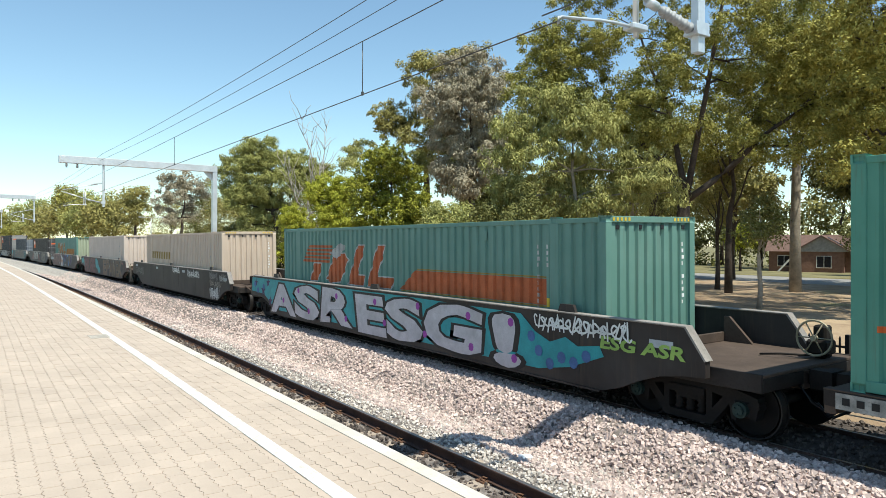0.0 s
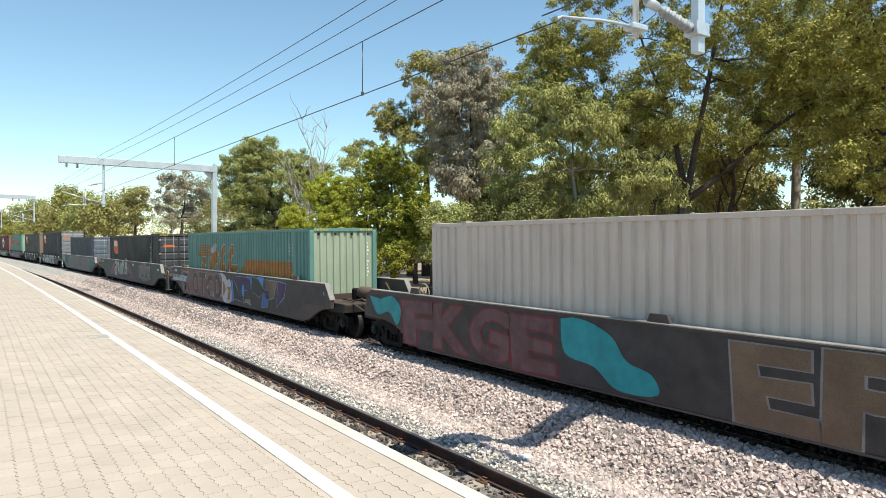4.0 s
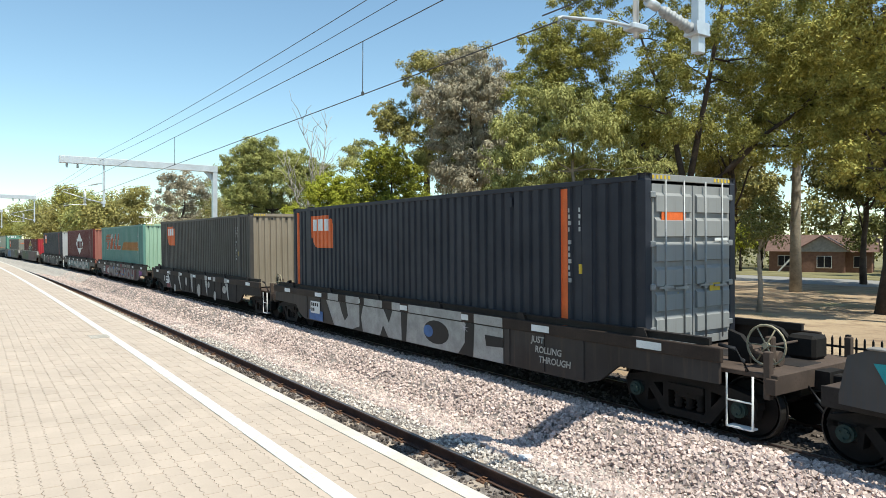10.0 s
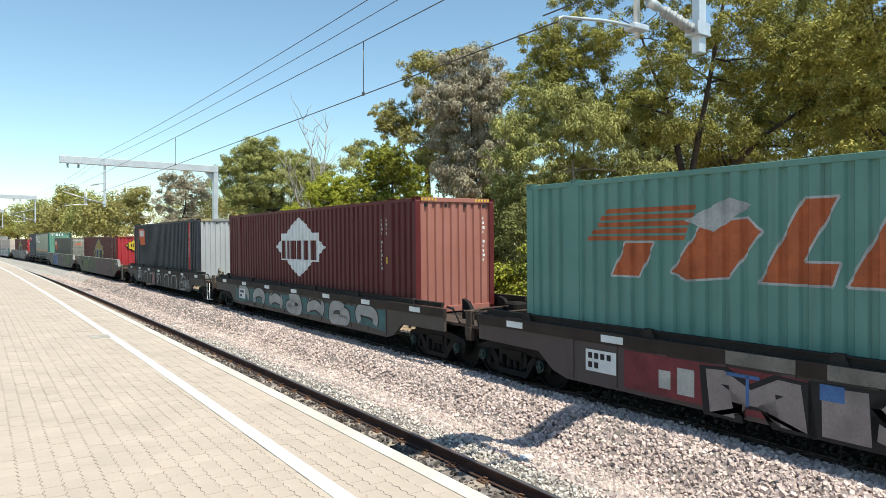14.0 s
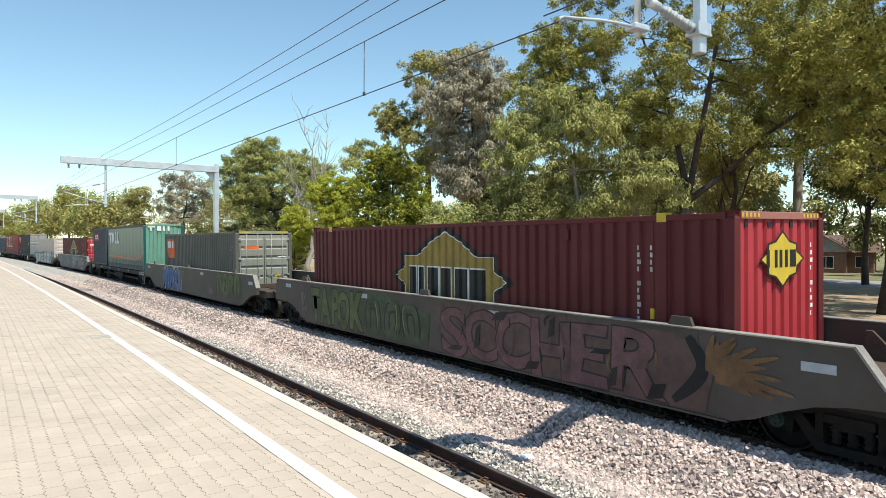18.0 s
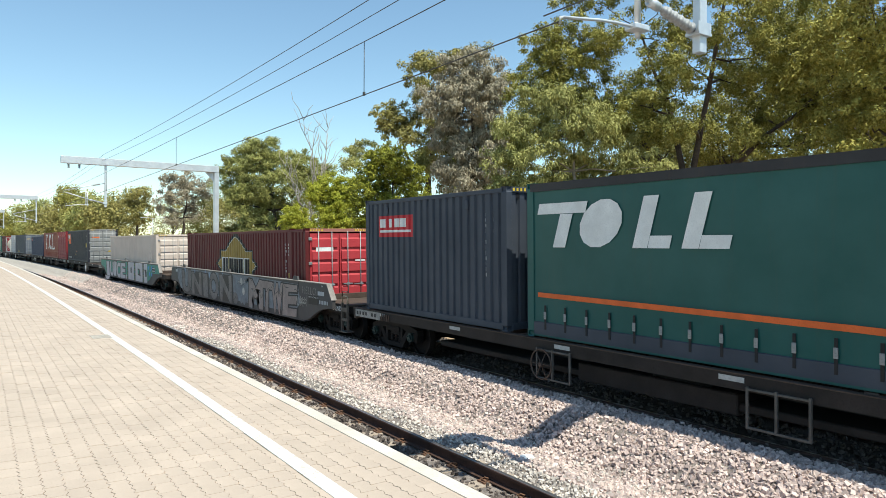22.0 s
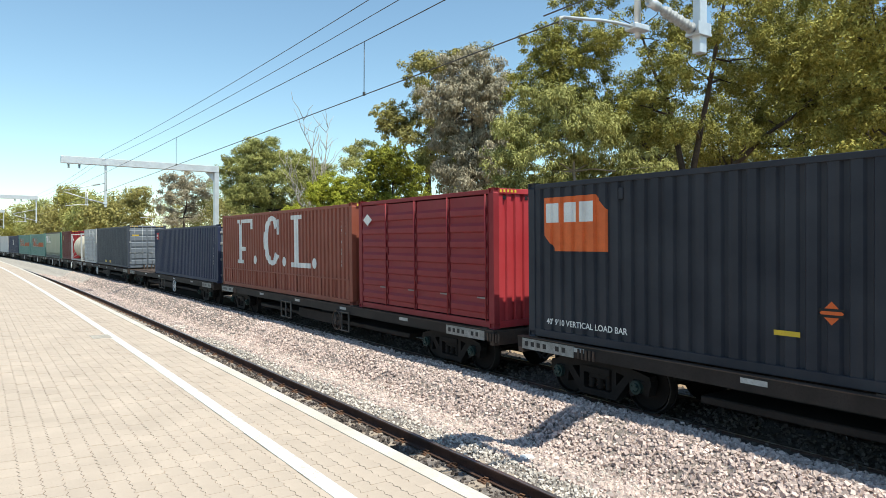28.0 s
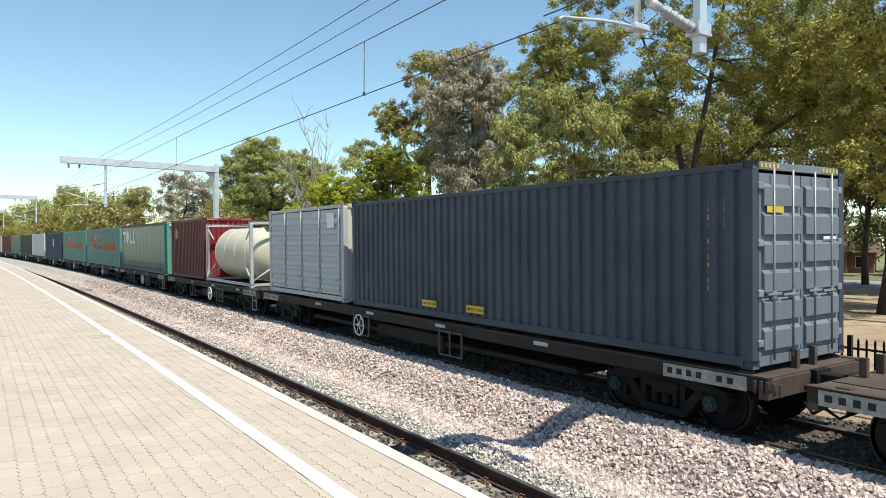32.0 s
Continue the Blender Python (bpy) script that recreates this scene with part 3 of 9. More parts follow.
def build_house(at):
    h = thing("house", "single-storey brick house with a grey gable and red tiled roof", "house", at=at)
    brick = plain("house_brick", (0.20, 0.11, 0.08), 0.9, var=0.2, fine=20)
    tile = plain("roof_tile", (0.15, 0.09, 0.07), 0.8, var=0.25, scale=2, fine=12, bump=0.6, dist=0.03)
    gable = plain("gable_board", (0.30, 0.28, 0.26), 0.7)
    glass = plain("dark_glass", (0.02, 0.02, 0.025), 0.1, bump=0)
    white = plain("window_paint", (0.7, 0.68, 0.64), 0.6)
    part("wall", boxes((-6.5, 5.5, 0, 8, 0, 2.7)), brick, h)
    part("wall", boxes((-2.6, 2.6, -1.6, 0, 0, 2.7)), brick, h)
    part("gable", prism(bmesh.new(), [(-3.2, 2.7), (3.2, 2.7), (0, 4.7)], -1.75, -1.55), gable, h, "grey boarded gable")
    bm = bmesh.new()
    prism(bm, [(-3.3, 2.62), (0, 4.72), (0, 4.86), (-3.5, 2.66)], -2.0, 4.0)
    prism(bm, [(3.3, 2.62), (0, 4.72), (0, 4.86), (3.5, 2.66)], -2.0, 4.0)
    part("roof", bm, tile, h, "red-brown tiled gable roof")
    part("roof", prism(bmesh.new(), [(-0.5, 2.7), (8.5, 2.7), (4, 5.0)], -7.0, 6.2, "X"), tile, h, "red-brown tiled main roof")
    pan = boxes((-1.4, 1.4, -0.9, 0.9, 0, 0.05))
    part("solar_panel", pan, plain("solar_glass", (0.10, 0.13, 0.2), 0.12, 0.2, bump=0), h, "bluish solar panels", at=Matrix.Translation((1.75, 0.6, 3.86)) @ Matrix.Rotation(radians(32.5), 4, "Y"))
    for x, y, w, z0, z1 in ((0.3, -1.62, 1.6, 0.7, 2.1), (4.2, -0.02, 1.3, 0.8, 2.1), (-4.6, -0.02, 1.5, 0.8, 2.1)):
        win = part("window", boxes((x - w / 2, x + w / 2, y - 0.02, y + 0.03, z0, z1)), glass, h)
        part("frame", boxes((x - w / 2 - 0.06, x - w / 2, y - 0.05, y, z0 - 0.06, z1 + 0.06), (x + w / 2, x + w / 2 + 0.06, y - 0.05, y, z0 - 0.06, z1 + 0.06),
                            (x - w / 2, x + w / 2, y - 0.05, y, z1, z1 + 0.06), (x - 0.03, x + 0.03, y - 0.05, y, z0, z1)), white, win)
        part("sill", boxes((x - w / 2 - 0.1, x + w / 2 + 0.1, y - 0.12, y, z0 - 0.12, z0 - 0.06)), white, win)
    part("verandah_post", boxes((-3.1, -2.95, -2.4, -2.25, 0, 2.6)), white, h)
    part("stair_string", prism(bmesh.new(), [(-5.2, 0), (-4.9, 0), (-3.4, 1.8), (-3.4, 2.1)], -2.2, -2.1), white, h)


def build_lamp(s, d, h):
    lamp = thing("street_lamp", "thin grey car-park lamp with two flat heads", "street lamp", at=on_track(s, d, -1.3, 0))
    part("pole", tube(bmesh.new(), [(0, 0, 0), (0, 0, h)], [0.09, 0.05]), M_GALV, lamp)
    for e in (-1, 1):
        a = part("arm", tube(bmesh.new(), [(0, 0, h - 0.05), (0, e * 0.9, h + 0.05)], 0.03), M_GALV, lamp)
        part("lamp_head", boxes((-0.15, 0.15, min(e * 0.8, e * 1.6), max(e * 0.8, e * 1.6), h, h + 0.1), bevel=0.02), M_GALV, a)


build_ground()
platform = build_platform()
near_track = build_track("platform_track", NEAR_D, 1.6, "broad gauge track beside the platform", -75, RAILZ)
far_track = build_track("freight_track", TRAIN_D, 1.435, "standard gauge track under the freight train", -45, RAILZ, CANT)
build_overhead()
build_fence(13.5, -1.3, 0.15, -120, 4)
build_house(Matrix.Translation((-40.8, 79.5, -1.1)) @ Matrix.Rotation(radians(22), 4, "Z") @ Matrix.Scale(0.86, 4))
build_lamp(-100, 22, 6.6)
drain = thing("drain_cover", "small worn grey drain cover set in the paving", "drain cover", at=on_track(-14.95, 1.99, 0.006, 0))
part("grate", boxes(*[(-0.24 + 0.08 * k, -0.19 + 0.08 * k, -0.14, 0.14, -0.01, 0.003) for k in range(7)], (-0.27, 0.31, -0.17, -0.14, -0.01, 0.004), (-0.27, 0.31, 0.14, 0.17, -0.01, 0.004)), M_CONCRETE, drain)
litter = thing("litter", "crumpled white paper scrap on the ballast", "litter", at=on_track(-7.3, 6.35, -1.13, 0))
bm = bmesh.new()
bmesh.ops.create_icosphere(bm, subdivisions=2, radius=0.09)
for v in bm.verts:
    v.co *= 1 + 0.5 * noise.noise(v.co * 14)
    v.co.z *= 0.45
part("paper", bm, M_PAPER, litter)

# ---- train: shared pieces ----
MOVERS = []
PITCH_C, DEPTH_C = 0.278, 0.044
M_SILL = plain("brown_sill_paint", (0.038, 0.026, 0.020), 0.75, 0.1, var=0.35, scale=2, fine=30, bump=0.3)
M_DARK_STEEL = plain("dark_wagon_steel", (0.026, 0.021, 0.019), 0.75, 0.15, var=0.35, scale=2, fine=30, bump=0.3)
M_BOGIE = plain("grimy_cast_steel", (0.012, 0.0095, 0.008), 0.8, 0.1, var=0.4, scale=4, fine=35, bump=0.5)
# pale, so that the flange reads as an edge caught by the sun
M_FLANGE = plain("sunlit_flange", (0.26, 0.235, 0.215), 0.85, var=0.35, scale=1.5, fine=25)
M_TYRE = plain("worn_tyre", (0.045, 0.04, 0.037), 0.5, 0.5, var=0.2)
M_WHEEL = plain("rusty_wheel", (0.014, 0.011, 0.0095), 0.7, 0.3)
M_DECK = plain("rusty_deck", (0.085, 0.06, 0.047), 0.85, 0.1, var=0.3, scale=1.5, fine=25, bump=0.4)
M_WHITE = plain("white_marking", (0.72, 0.72, 0.70), 0.6, var=0.12)
M_DULL_WHITE = plain("dull_white_marking", (0.42, 0.42, 0.41), 0.6, var=0.3)
M_PALE_PLATE = plain("pale_plate_paint", (0.40, 0.42, 0.44), 0.6, var=0.2)
M_CREAM_RAIL = plain("cream_wheel_paint", (0.34, 0.29, 0.20), 0.55, 0.1, var=0.25)
M_TANK_BROWN = plain("brown_reservoir_paint", (0.13, 0.085, 0.06), 0.7, 0.1, var=0.2)
M_LADDER = plain("grimy_ladder_steel", (0.11, 0.095, 0.08), 0.7, 0.2, var=0.3)
M_STEP = plain("grey_handrail", (0.40, 0.40, 0.40), 0.5, 0.3)
M_BLACK = plain("black_paint", (0.012, 0.012, 0.014), 0.5)
M_ORANGE = plain("orange_paint", (0.66, 0.13, 0.03), 0.5, var=0.15)
M_TOLL = plain("faded_orange_paint", (0.40, 0.10, 0.035), 0.6, var=0.25)
M_STRIPE = plain("ochre_paint", (0.34, 0.14, 0.03), 0.6, var=0.25)
M_YELLOW = plain("yellow_paint", (0.60, 0.42, 0.04), 0.5, var=0.15)
M_RED = plain("red_paint", (0.48, 0.02, 0.03), 0.5, var=0.12)
M_GOLD = plain("faded_gold_paint", (0.29, 0.20, 0.05), 0.6, var=0.2)
M_ROD = plain("door_gear", (0.28, 0.285, 0.29), 0.5, 0.4)
CACHE = {}


def shared(key, make, mat):
    """A mesh that is built once and used by many parts."""
    if key not in CACHE:
        bm = make()
        me = bpy.data.meshes.new(key[0] if isinstance(key, tuple) else key)
        bm.to_mesh(me), bm.free()
        me.materials.append(mat)
        CACHE[key] = me
    return CACHE[key]


def corr_steps(length, pitch=PITCH_C, depth=DEPTH_C):
    """Where a corrugated sheet bends: (along, inward)."""
    n = max(1, round(length / pitch))
    p = length / n
    out = []
    for i in range(n):
        x = -length / 2 + i * p
        out += [(x, 0), (x + 0.52 * p, 0), (x + 0.63 * p, depth), (x + 0.89 * p, depth)]
    return out + [(length / 2, 0)]


def inward(steps, x):
    for (a, u), (b, w) in zip(steps, steps[1:]):
        if a <= x <= b:
            return u + (w - u) * (x - a) / max(b - a, 1e-6)
    return 0.0


def corr_sheet(name, length, z0, z1, mat, place, thick=0.004, **kw):
    """A corrugated sheet; place(along, inward, z) gives the point."""
    st = corr_steps(length, **kw)
    vs = [place(a, i + t, z) for t in (0, thick) for a, i in st for z in (z0, z1)]
    n = len(st)
    fs = []
    for t in (0, 1):
        for k in range(n - 1):
            o = t * 2 * n + 2 * k
            f = (o, o + 1, o + 3, o + 2)
            fs.append(f if t else f[::-1])
    return mesh_of(name, vs, fs, mat)


def casting():
    bm = bmesh.new()
    box(bm, -0.089, 0.089, -0.081, 0.081, -0.059, 0.059)
    for f in list(bm.faces):
        r = bmesh.ops.inset_region(bm, faces=[f], thickness=0.032)
        bmesh.ops.translate(bm, verts=f.verts[:], vec=-f.normal * 0.03)
    return bm


def text_bm(words, size, fat=0.0, shear=0.0, wide=1.0):
    """Flat letters in the xz plane, from the built-in font."""
    cu = bpy.data.curves.new("letters", "FONT")
    cu.body, cu.size, cu.offset, cu.shear, cu.align_x = words, size, fat, shear, "LEFT"
    cu.resolution_u = 3
    ob = bpy.data.objects.new("letters", cu)
    scene.collection.objects.link(ob)
    bpy.context.view_layer.update()
    me = bpy.data.meshes.new_from_object(ob.evaluated_get(bpy.context.evaluated_depsgraph_get()))
    bpy.data.objects.remove(ob)
    bm = bmesh.new()
    bm.from_mesh(me)
    bpy.data.meshes.remove(me)
    for v in bm.verts:
        v.co = Vector((v.co.x * wide, 0, v.co.y))
    return bm


def shapes_bm(polys):
    bm = bmesh.new()
    for poly in polys:
        try:
            bm.faces.new([bm.verts.new((x, 0, z)) for x, z in poly])
        except ValueError:
            pass
    return bm


def decal(name, bm, mat, parent, face_y, steps=None, label="", proud=0.004, shift=(0, 0)):
    """Flat paint laid on a side; over corrugations it follows them."""
    for v in bm.verts:
        v.co.x += shift[0]
        v.co.z += shift[1]
    if steps:
        x0, x1 = min(v.co.x for v in bm.verts), max(v.co.x for v in bm.verts)
        for a, _ in steps:
            if x0 < a < x1:
                bmesh.ops.bisect_plane(bm, geom=bm.verts[:] + bm.edges[:] + bm.faces[:], plane_co=(a, 0, 0), plane_no=(1, 0, 0))
    for v in bm.verts:
        v.co.y = face_y - proud + (inward(steps, v.co.x) if steps else 0)
    bmesh.ops.recalc_face_normals(bm, faces=bm.faces)
    if bm.faces and sum(f.normal.y * f.calc_area() for f in bm.faces) > 0:
        bmesh.ops.reverse_faces(bm, faces=bm.faces)
    return part(name, bm, mat, parent, label)


def slab(x, z, w, h, lean=0.0):
    return [(x, z), (x + w, z), (x + w + lean, z + h), (x + lean, z + h)]


def rect(x, z, w, h):
    return slab(x, z, w, h)


# ---- containers ----
def door_end(c, L, H, W, mat, logo=None):
    """Double doors with ribs, lock rods and handles on the leading end."""
    x = L / 2
    dw = (W - 0.36) / 2
    for e in (-1, 1):
        y0 = e * 0.012 if e > 0 else -0.012 - dw
        rows = [(x - 0.03, x - 0.01, y0, y0 + dw, 0.17, H - 0.17)]
        key = ("door", H, W, e, mat.name)

        def make():
            return boxes(*rows)

        def rib():
            return prism(bmesh.new(), [(x - 0.012 + a, b) for a, b in ((0, 0.0), (0.048, 0.012), (0.048, 0.27), (0, 0.325))], y0 + 0.06, y0 + dw - 0.06)
        zs = [0.24 + 0.405 * k for k in range(6)] if H > 2.7 else [0.24 + 0.42 * k for k in range(5)]
        door = part("door", shared(key, make, mat), None, c)
        for z in zs:
            part("door_rib", shared(("door_rib", x, W, e, mat.name), rib, mat), None, door, at=Matrix.Translation((0, 0, z)))
        for k in (0.27, 0.73):
            y = y0 + dw * k
            rod = part("lock_rod", shared(("lock_rod", H, x, round(y, 3)), lambda: tube(bmesh.new(), [(x + 0.045, y, 0.10), (x + 0.045, y, H - 0.1)], 0.017, 6), M_ROD), None, door)
        part("handle", shared(("door_handle", x, e, H, W), lambda: boxes((x + 0.05, x + 0.07, y0 + 0.1, y0 + 0.45, 1.02, 1.055), (x + 0.05, x + 0.07, y0 + 0.5, y0 + 0.85, 1.0, 1.035),
             (x + 0.02, x + 0.06, y0 + 0.24, y0 + 0.32, 0.98, 1.08), (x + 0.02, x + 0.06, y0 + 0.74, y0 + 0.82, 0.98, 1.08)), M_ROD), None, door)
        for z in (0.35, 1.05, 1.75, H - 0.35):
            part("hinge", shared(("hinge", x, e, W, z), lambda: boxes((x - 0.01, x + 0.03, e * (W / 2 - 0.17) - 0.06, e * (W / 2 - 0.17) + 0.06, z - 0.05, z + 0.05), bevel=0.01), M_ROD), None, c)
        lab = [rect(y0 + 0.56, 1.55 + 0.12 * k, 0.38 - 0.1 * (k % 2), 0.05) for k in range(4)] + [rect(y0 + 0.3, H - 0.62, 0.5, 0.10)] if e > 0 else []
        if lab:
            bm = shapes_bm(lab)
            for v in bm.verts:
                v.co = Vector((x + 0.030, v.co.x, v.co.z))
            part("marking", bm, M_WHITE, c, "small white weight markings")
    if logo:
        bm = shapes_bm([rect(-dw + 0.18, H - 0.78, 0.62, 0.36)])
        for v in bm.verts:
            v.co = Vector((x + 0.030, v.co.x, v.co.z))
        part("marking", bm, logo[0], c, logo[1])
        bm = shapes_bm([rect(-dw + 0.24, H - 0.60, 0.5, 0.13)])
        for v in bm.verts:
            v.co = Vector((x + 0.034, v.co.x, v.co.z))
        part("marking", bm, M_WHITE, c)
        if logo[0] is M_ORANGE:
            bm = shapes_bm([rect(0.42, 0.70, 0.30, 0.42)])
            for v in bm.verts:
                v.co = Vector((x + 0.030, v.co.x, v.co.z))
            part("caution_plate", bm, M_YELLOW, c, "yellow caution plate")
            bm = shapes_bm([[(-0.55, 0.75), (-0.33, 0.75), (-0.44, 0.95)]])
            for v in bm.verts:
                v.co = Vector((x + 0.030, v.co.x, v.co.z))
            part("warning_triangle", bm, M_YELLOW, c)


def stencil(c, L, H, W, steps, mat=None):
    """The upright row of code characters near the leading end, as plain bars."""
    x = L / 2 - (1.75 if L > 13 else 0.75)
    bars = [rect(x, H * 0.80 - 0.115 * k, 0.035 + 0.012 * (k % 3), 0.075) for k in range(12) if k != 4]
    bars += [rect(x + 0.26, H * 0.80 - 0.115 * k, 0.035 + 0.012 * (k % 2), 0.075) for k in range(4)]
    decal("code_marking", shapes_bm(bars), mat or M_DULL_WHITE, c, -W / 2 + 0.02, steps)


def container(label, u, zb, L, H, mat, end="corr", W=2.44, code=None, style="corr", endmat=None, logo=None, group="shipping containers"):
    """A shipping container whose leading end stands u metres along the train."""
    c = thing("shipping_container", label, "container", group)
    f = 0.012
    em = endmat or mat
    inner = L - 0.34
    steps = corr_steps(inner) if style == "corr" else None
    zlo, zhi = 0.155, H - 0.115
    if style == "corr":
        part("side_panel", shared(("side_panel", L, H, W, -1, mat.name), lambda: bm_of(corr_sheet("s", inner, zlo, zhi, mat, lambda a, i, z: (a, -W / 2 + 0.02 + i, z))), mat), None, c)
    part("side_panel", shared(("side_panel", L, H, W, 1, mat.name), lambda: bm_of(corr_sheet("s", inner, zlo, zhi, mat, lambda a, i, z: (a, W / 2 - 0.02 - i, z))), mat), None, c)
    part("roof_panel", shared(("roof", L, H, W, mat.name), lambda: bm_of(corr_sheet("r", L - 0.2, -W / 2 + 0.05, W / 2 - 0.05, mat, lambda a, i, y: (a, y, H - 0.035 - i * 0.6))), mat), None, c)
    part("floor_panel", shared(("floor", L, W), lambda: boxes((-L / 2 + 0.1, L / 2 - 0.1, -W / 2 + 0.06, W / 2 - 0.06, 0.10, 0.14)), M_DARK_STEEL), None, c)
    for e, kind in ((1, end), (-1, "corr")):
        if kind == "corr":
            m2 = em if e > 0 else mat
            part("end_panel", shared(("end_panel", L, H, W, e, m2.name), lambda: bm_of(corr_sheet("e", W - 0.30, 0.13, H - 0.12, m2, lambda a, i, z: (e * (L / 2 - 0.035 - i), a, z), pitch=0.25, depth=0.045)), m2), None, c)
            if e > 0:
                nb = [rect(0.86, H - 0.55 - 0.12 * k, 0.03 + 0.02 * (k % 3), 0.07) for k in range(10) if k != 4]
                bm = shapes_bm(nb)
                for v in bm.verts:
                    v.co = Vector((L / 2 - 0.03, v.co.x, v.co.z))
                part("code_marking", bm, code or M_WHITE, c)
                for k in range(4):
                    part("vent_slot", shared(("vent_slot", L, H), lambda: boxes((L / 2 - 0.034, L / 2 - 0.022, -0.04, 0.04, H - 0.24, H - 0.16)), M_BLACK), None, c, at=Matrix.Translation((0, -0.9 + 0.6 * k, 0)))
        for s2 in (-1, 1):
            part("corner_post", shared(("corner_post", L, H, W, e, s2, mat.name), lambda: boxes((min(e * (L / 2 - 0.18), e * (L / 2)), max(e * (L / 2 - 0.18), e * (L / 2)),
                 min(s2 * (W / 2 - 0.15), s2 * W / 2), max(s2 * (W / 2 - 0.15), s2 * W / 2), 0.11, H - 0.11), bevel=0.008), mat), None, c)
            for z in (0.059, H - 0.059):
                part("corner_casting", shared(("corner_casting", mat.name), casting, mat), None, c, at=Matrix.Translation((e * (L / 2 - 0.087), s2 * (W / 2 - 0.079), z)))
        part("header", shared(("header", L, H, W, e, mat.name), lambda: boxes((min(e * (L / 2 - 0.08), e * (L / 2 - 0.004)), max(e * (L / 2 - 0.08), e * (L / 2 - 0.004)), -W / 2 + 0.16, W / 2 - 0.16, H - 0.12, H - 0.01), bevel=0.006), em if e > 0 else mat), None, c)
        part("end_sill", shared(("end_sill", L, H, W, e, mat.name), lambda: boxes((min(e * (L / 2 - 0.08), e * (L / 2 - 0.004)), max(e * (L / 2 - 0.08), e * (L / 2 - 0.004)), -W / 2 + 0.16, W / 2 - 0.16, 0.02, 0.165), bevel=0.006), em if e > 0 else mat), None, c)
    for s2 in (-1, 1):
        part("top_rail", shared(("top_rail", L, H, W, s2, mat.name), lambda: boxes((-L / 2 + 0.17, L / 2 - 0.17, min(s2 * (W / 2 - 0.07), s2 * (W / 2 - 0.006)), max(s2 * (W / 2 - 0.07), s2 * (W / 2 - 0.006)), H - 0.12, H - 0.03), bevel=0.006), mat), None, c)
        part("bottom_rail", shared(("bottom_rail", L, W, s2, mat.name), lambda: boxes((-L / 2 + 0.17, L / 2 - 0.17, min(s2 * (W / 2 - 0.07), s2 * (W / 2 - 0.006)), max(s2 * (W / 2 - 0.07), s2 * (W / 2 - 0.006)), 0.02, 0.16), bevel=0.006), mat), None, c)
    haz = shared(("hazard_stripe", L, H), lambda: boxes(*[(L / 2 - 0.005, L / 2 + 0.003, y0 + 0.10 * k, y0 + 0.05 + 0.10 * k, H - 0.09, H - 0.03) for y0 in (-1.05, 0.6) for k in range(5)]), M_YELLOW)
    part("hazard_stripe", haz, None, c, "yellow and black hazard stripes")
    if L > 13:
        for e in (-1, 1):
            for s2 in (-1, 1):
                x = e * (L / 2 - 1.28)
                part("intermediate_post", shared(("mid_post", L, H, W, e, s2, mat.name), lambda: boxes((x - 0.12, x + 0.12, min(s2 * (W / 2 - 0.09), s2 * (W / 2 - 0.004)), max(s2 * (W / 2 - 0.09), s2 * (W / 2 - 0.004)), 0.1, H - 0.1), bevel=0.006), mat), None, c)
                part("corner_casting", CACHE[("corner_casting", mat.name)], None, c, at=Matrix.Translation((x, s2 * (W / 2 - 0.079), H - 0.055)))
    if end == "door":
        door_end(c, L, H, W, em, logo)
    if style == "corr":
        stencil(c, L, H, W, steps, code)
        for k in (-0.31, 0.27):
            part("vent", shared(("vent", H, W, mat.name), lambda: boxes((-0.05, 0.05, -W / 2 + 0.005, -W / 2 + 0.05, H - 0.42, H - 0.22), bevel=0.012), mat), None, c, at=Matrix.Translation((k * L, 0, 0)))
        if L > 13:
            decal("capacity_plate", shapes_bm([rect(L / 2 - 1.49, H * 0.80 - 1.1, 0.15, 0.17)]), M_YELLOW, c, -W / 2 + 0.02, steps, "small yellow plate")
    MOVERS.append((c, u - L / 2, zb))
    return c, steps


def bm_of(me):
    bm = bmesh.new()
    bm.from_mesh(me)
    bpy.data.meshes.remove(me)
    return bm


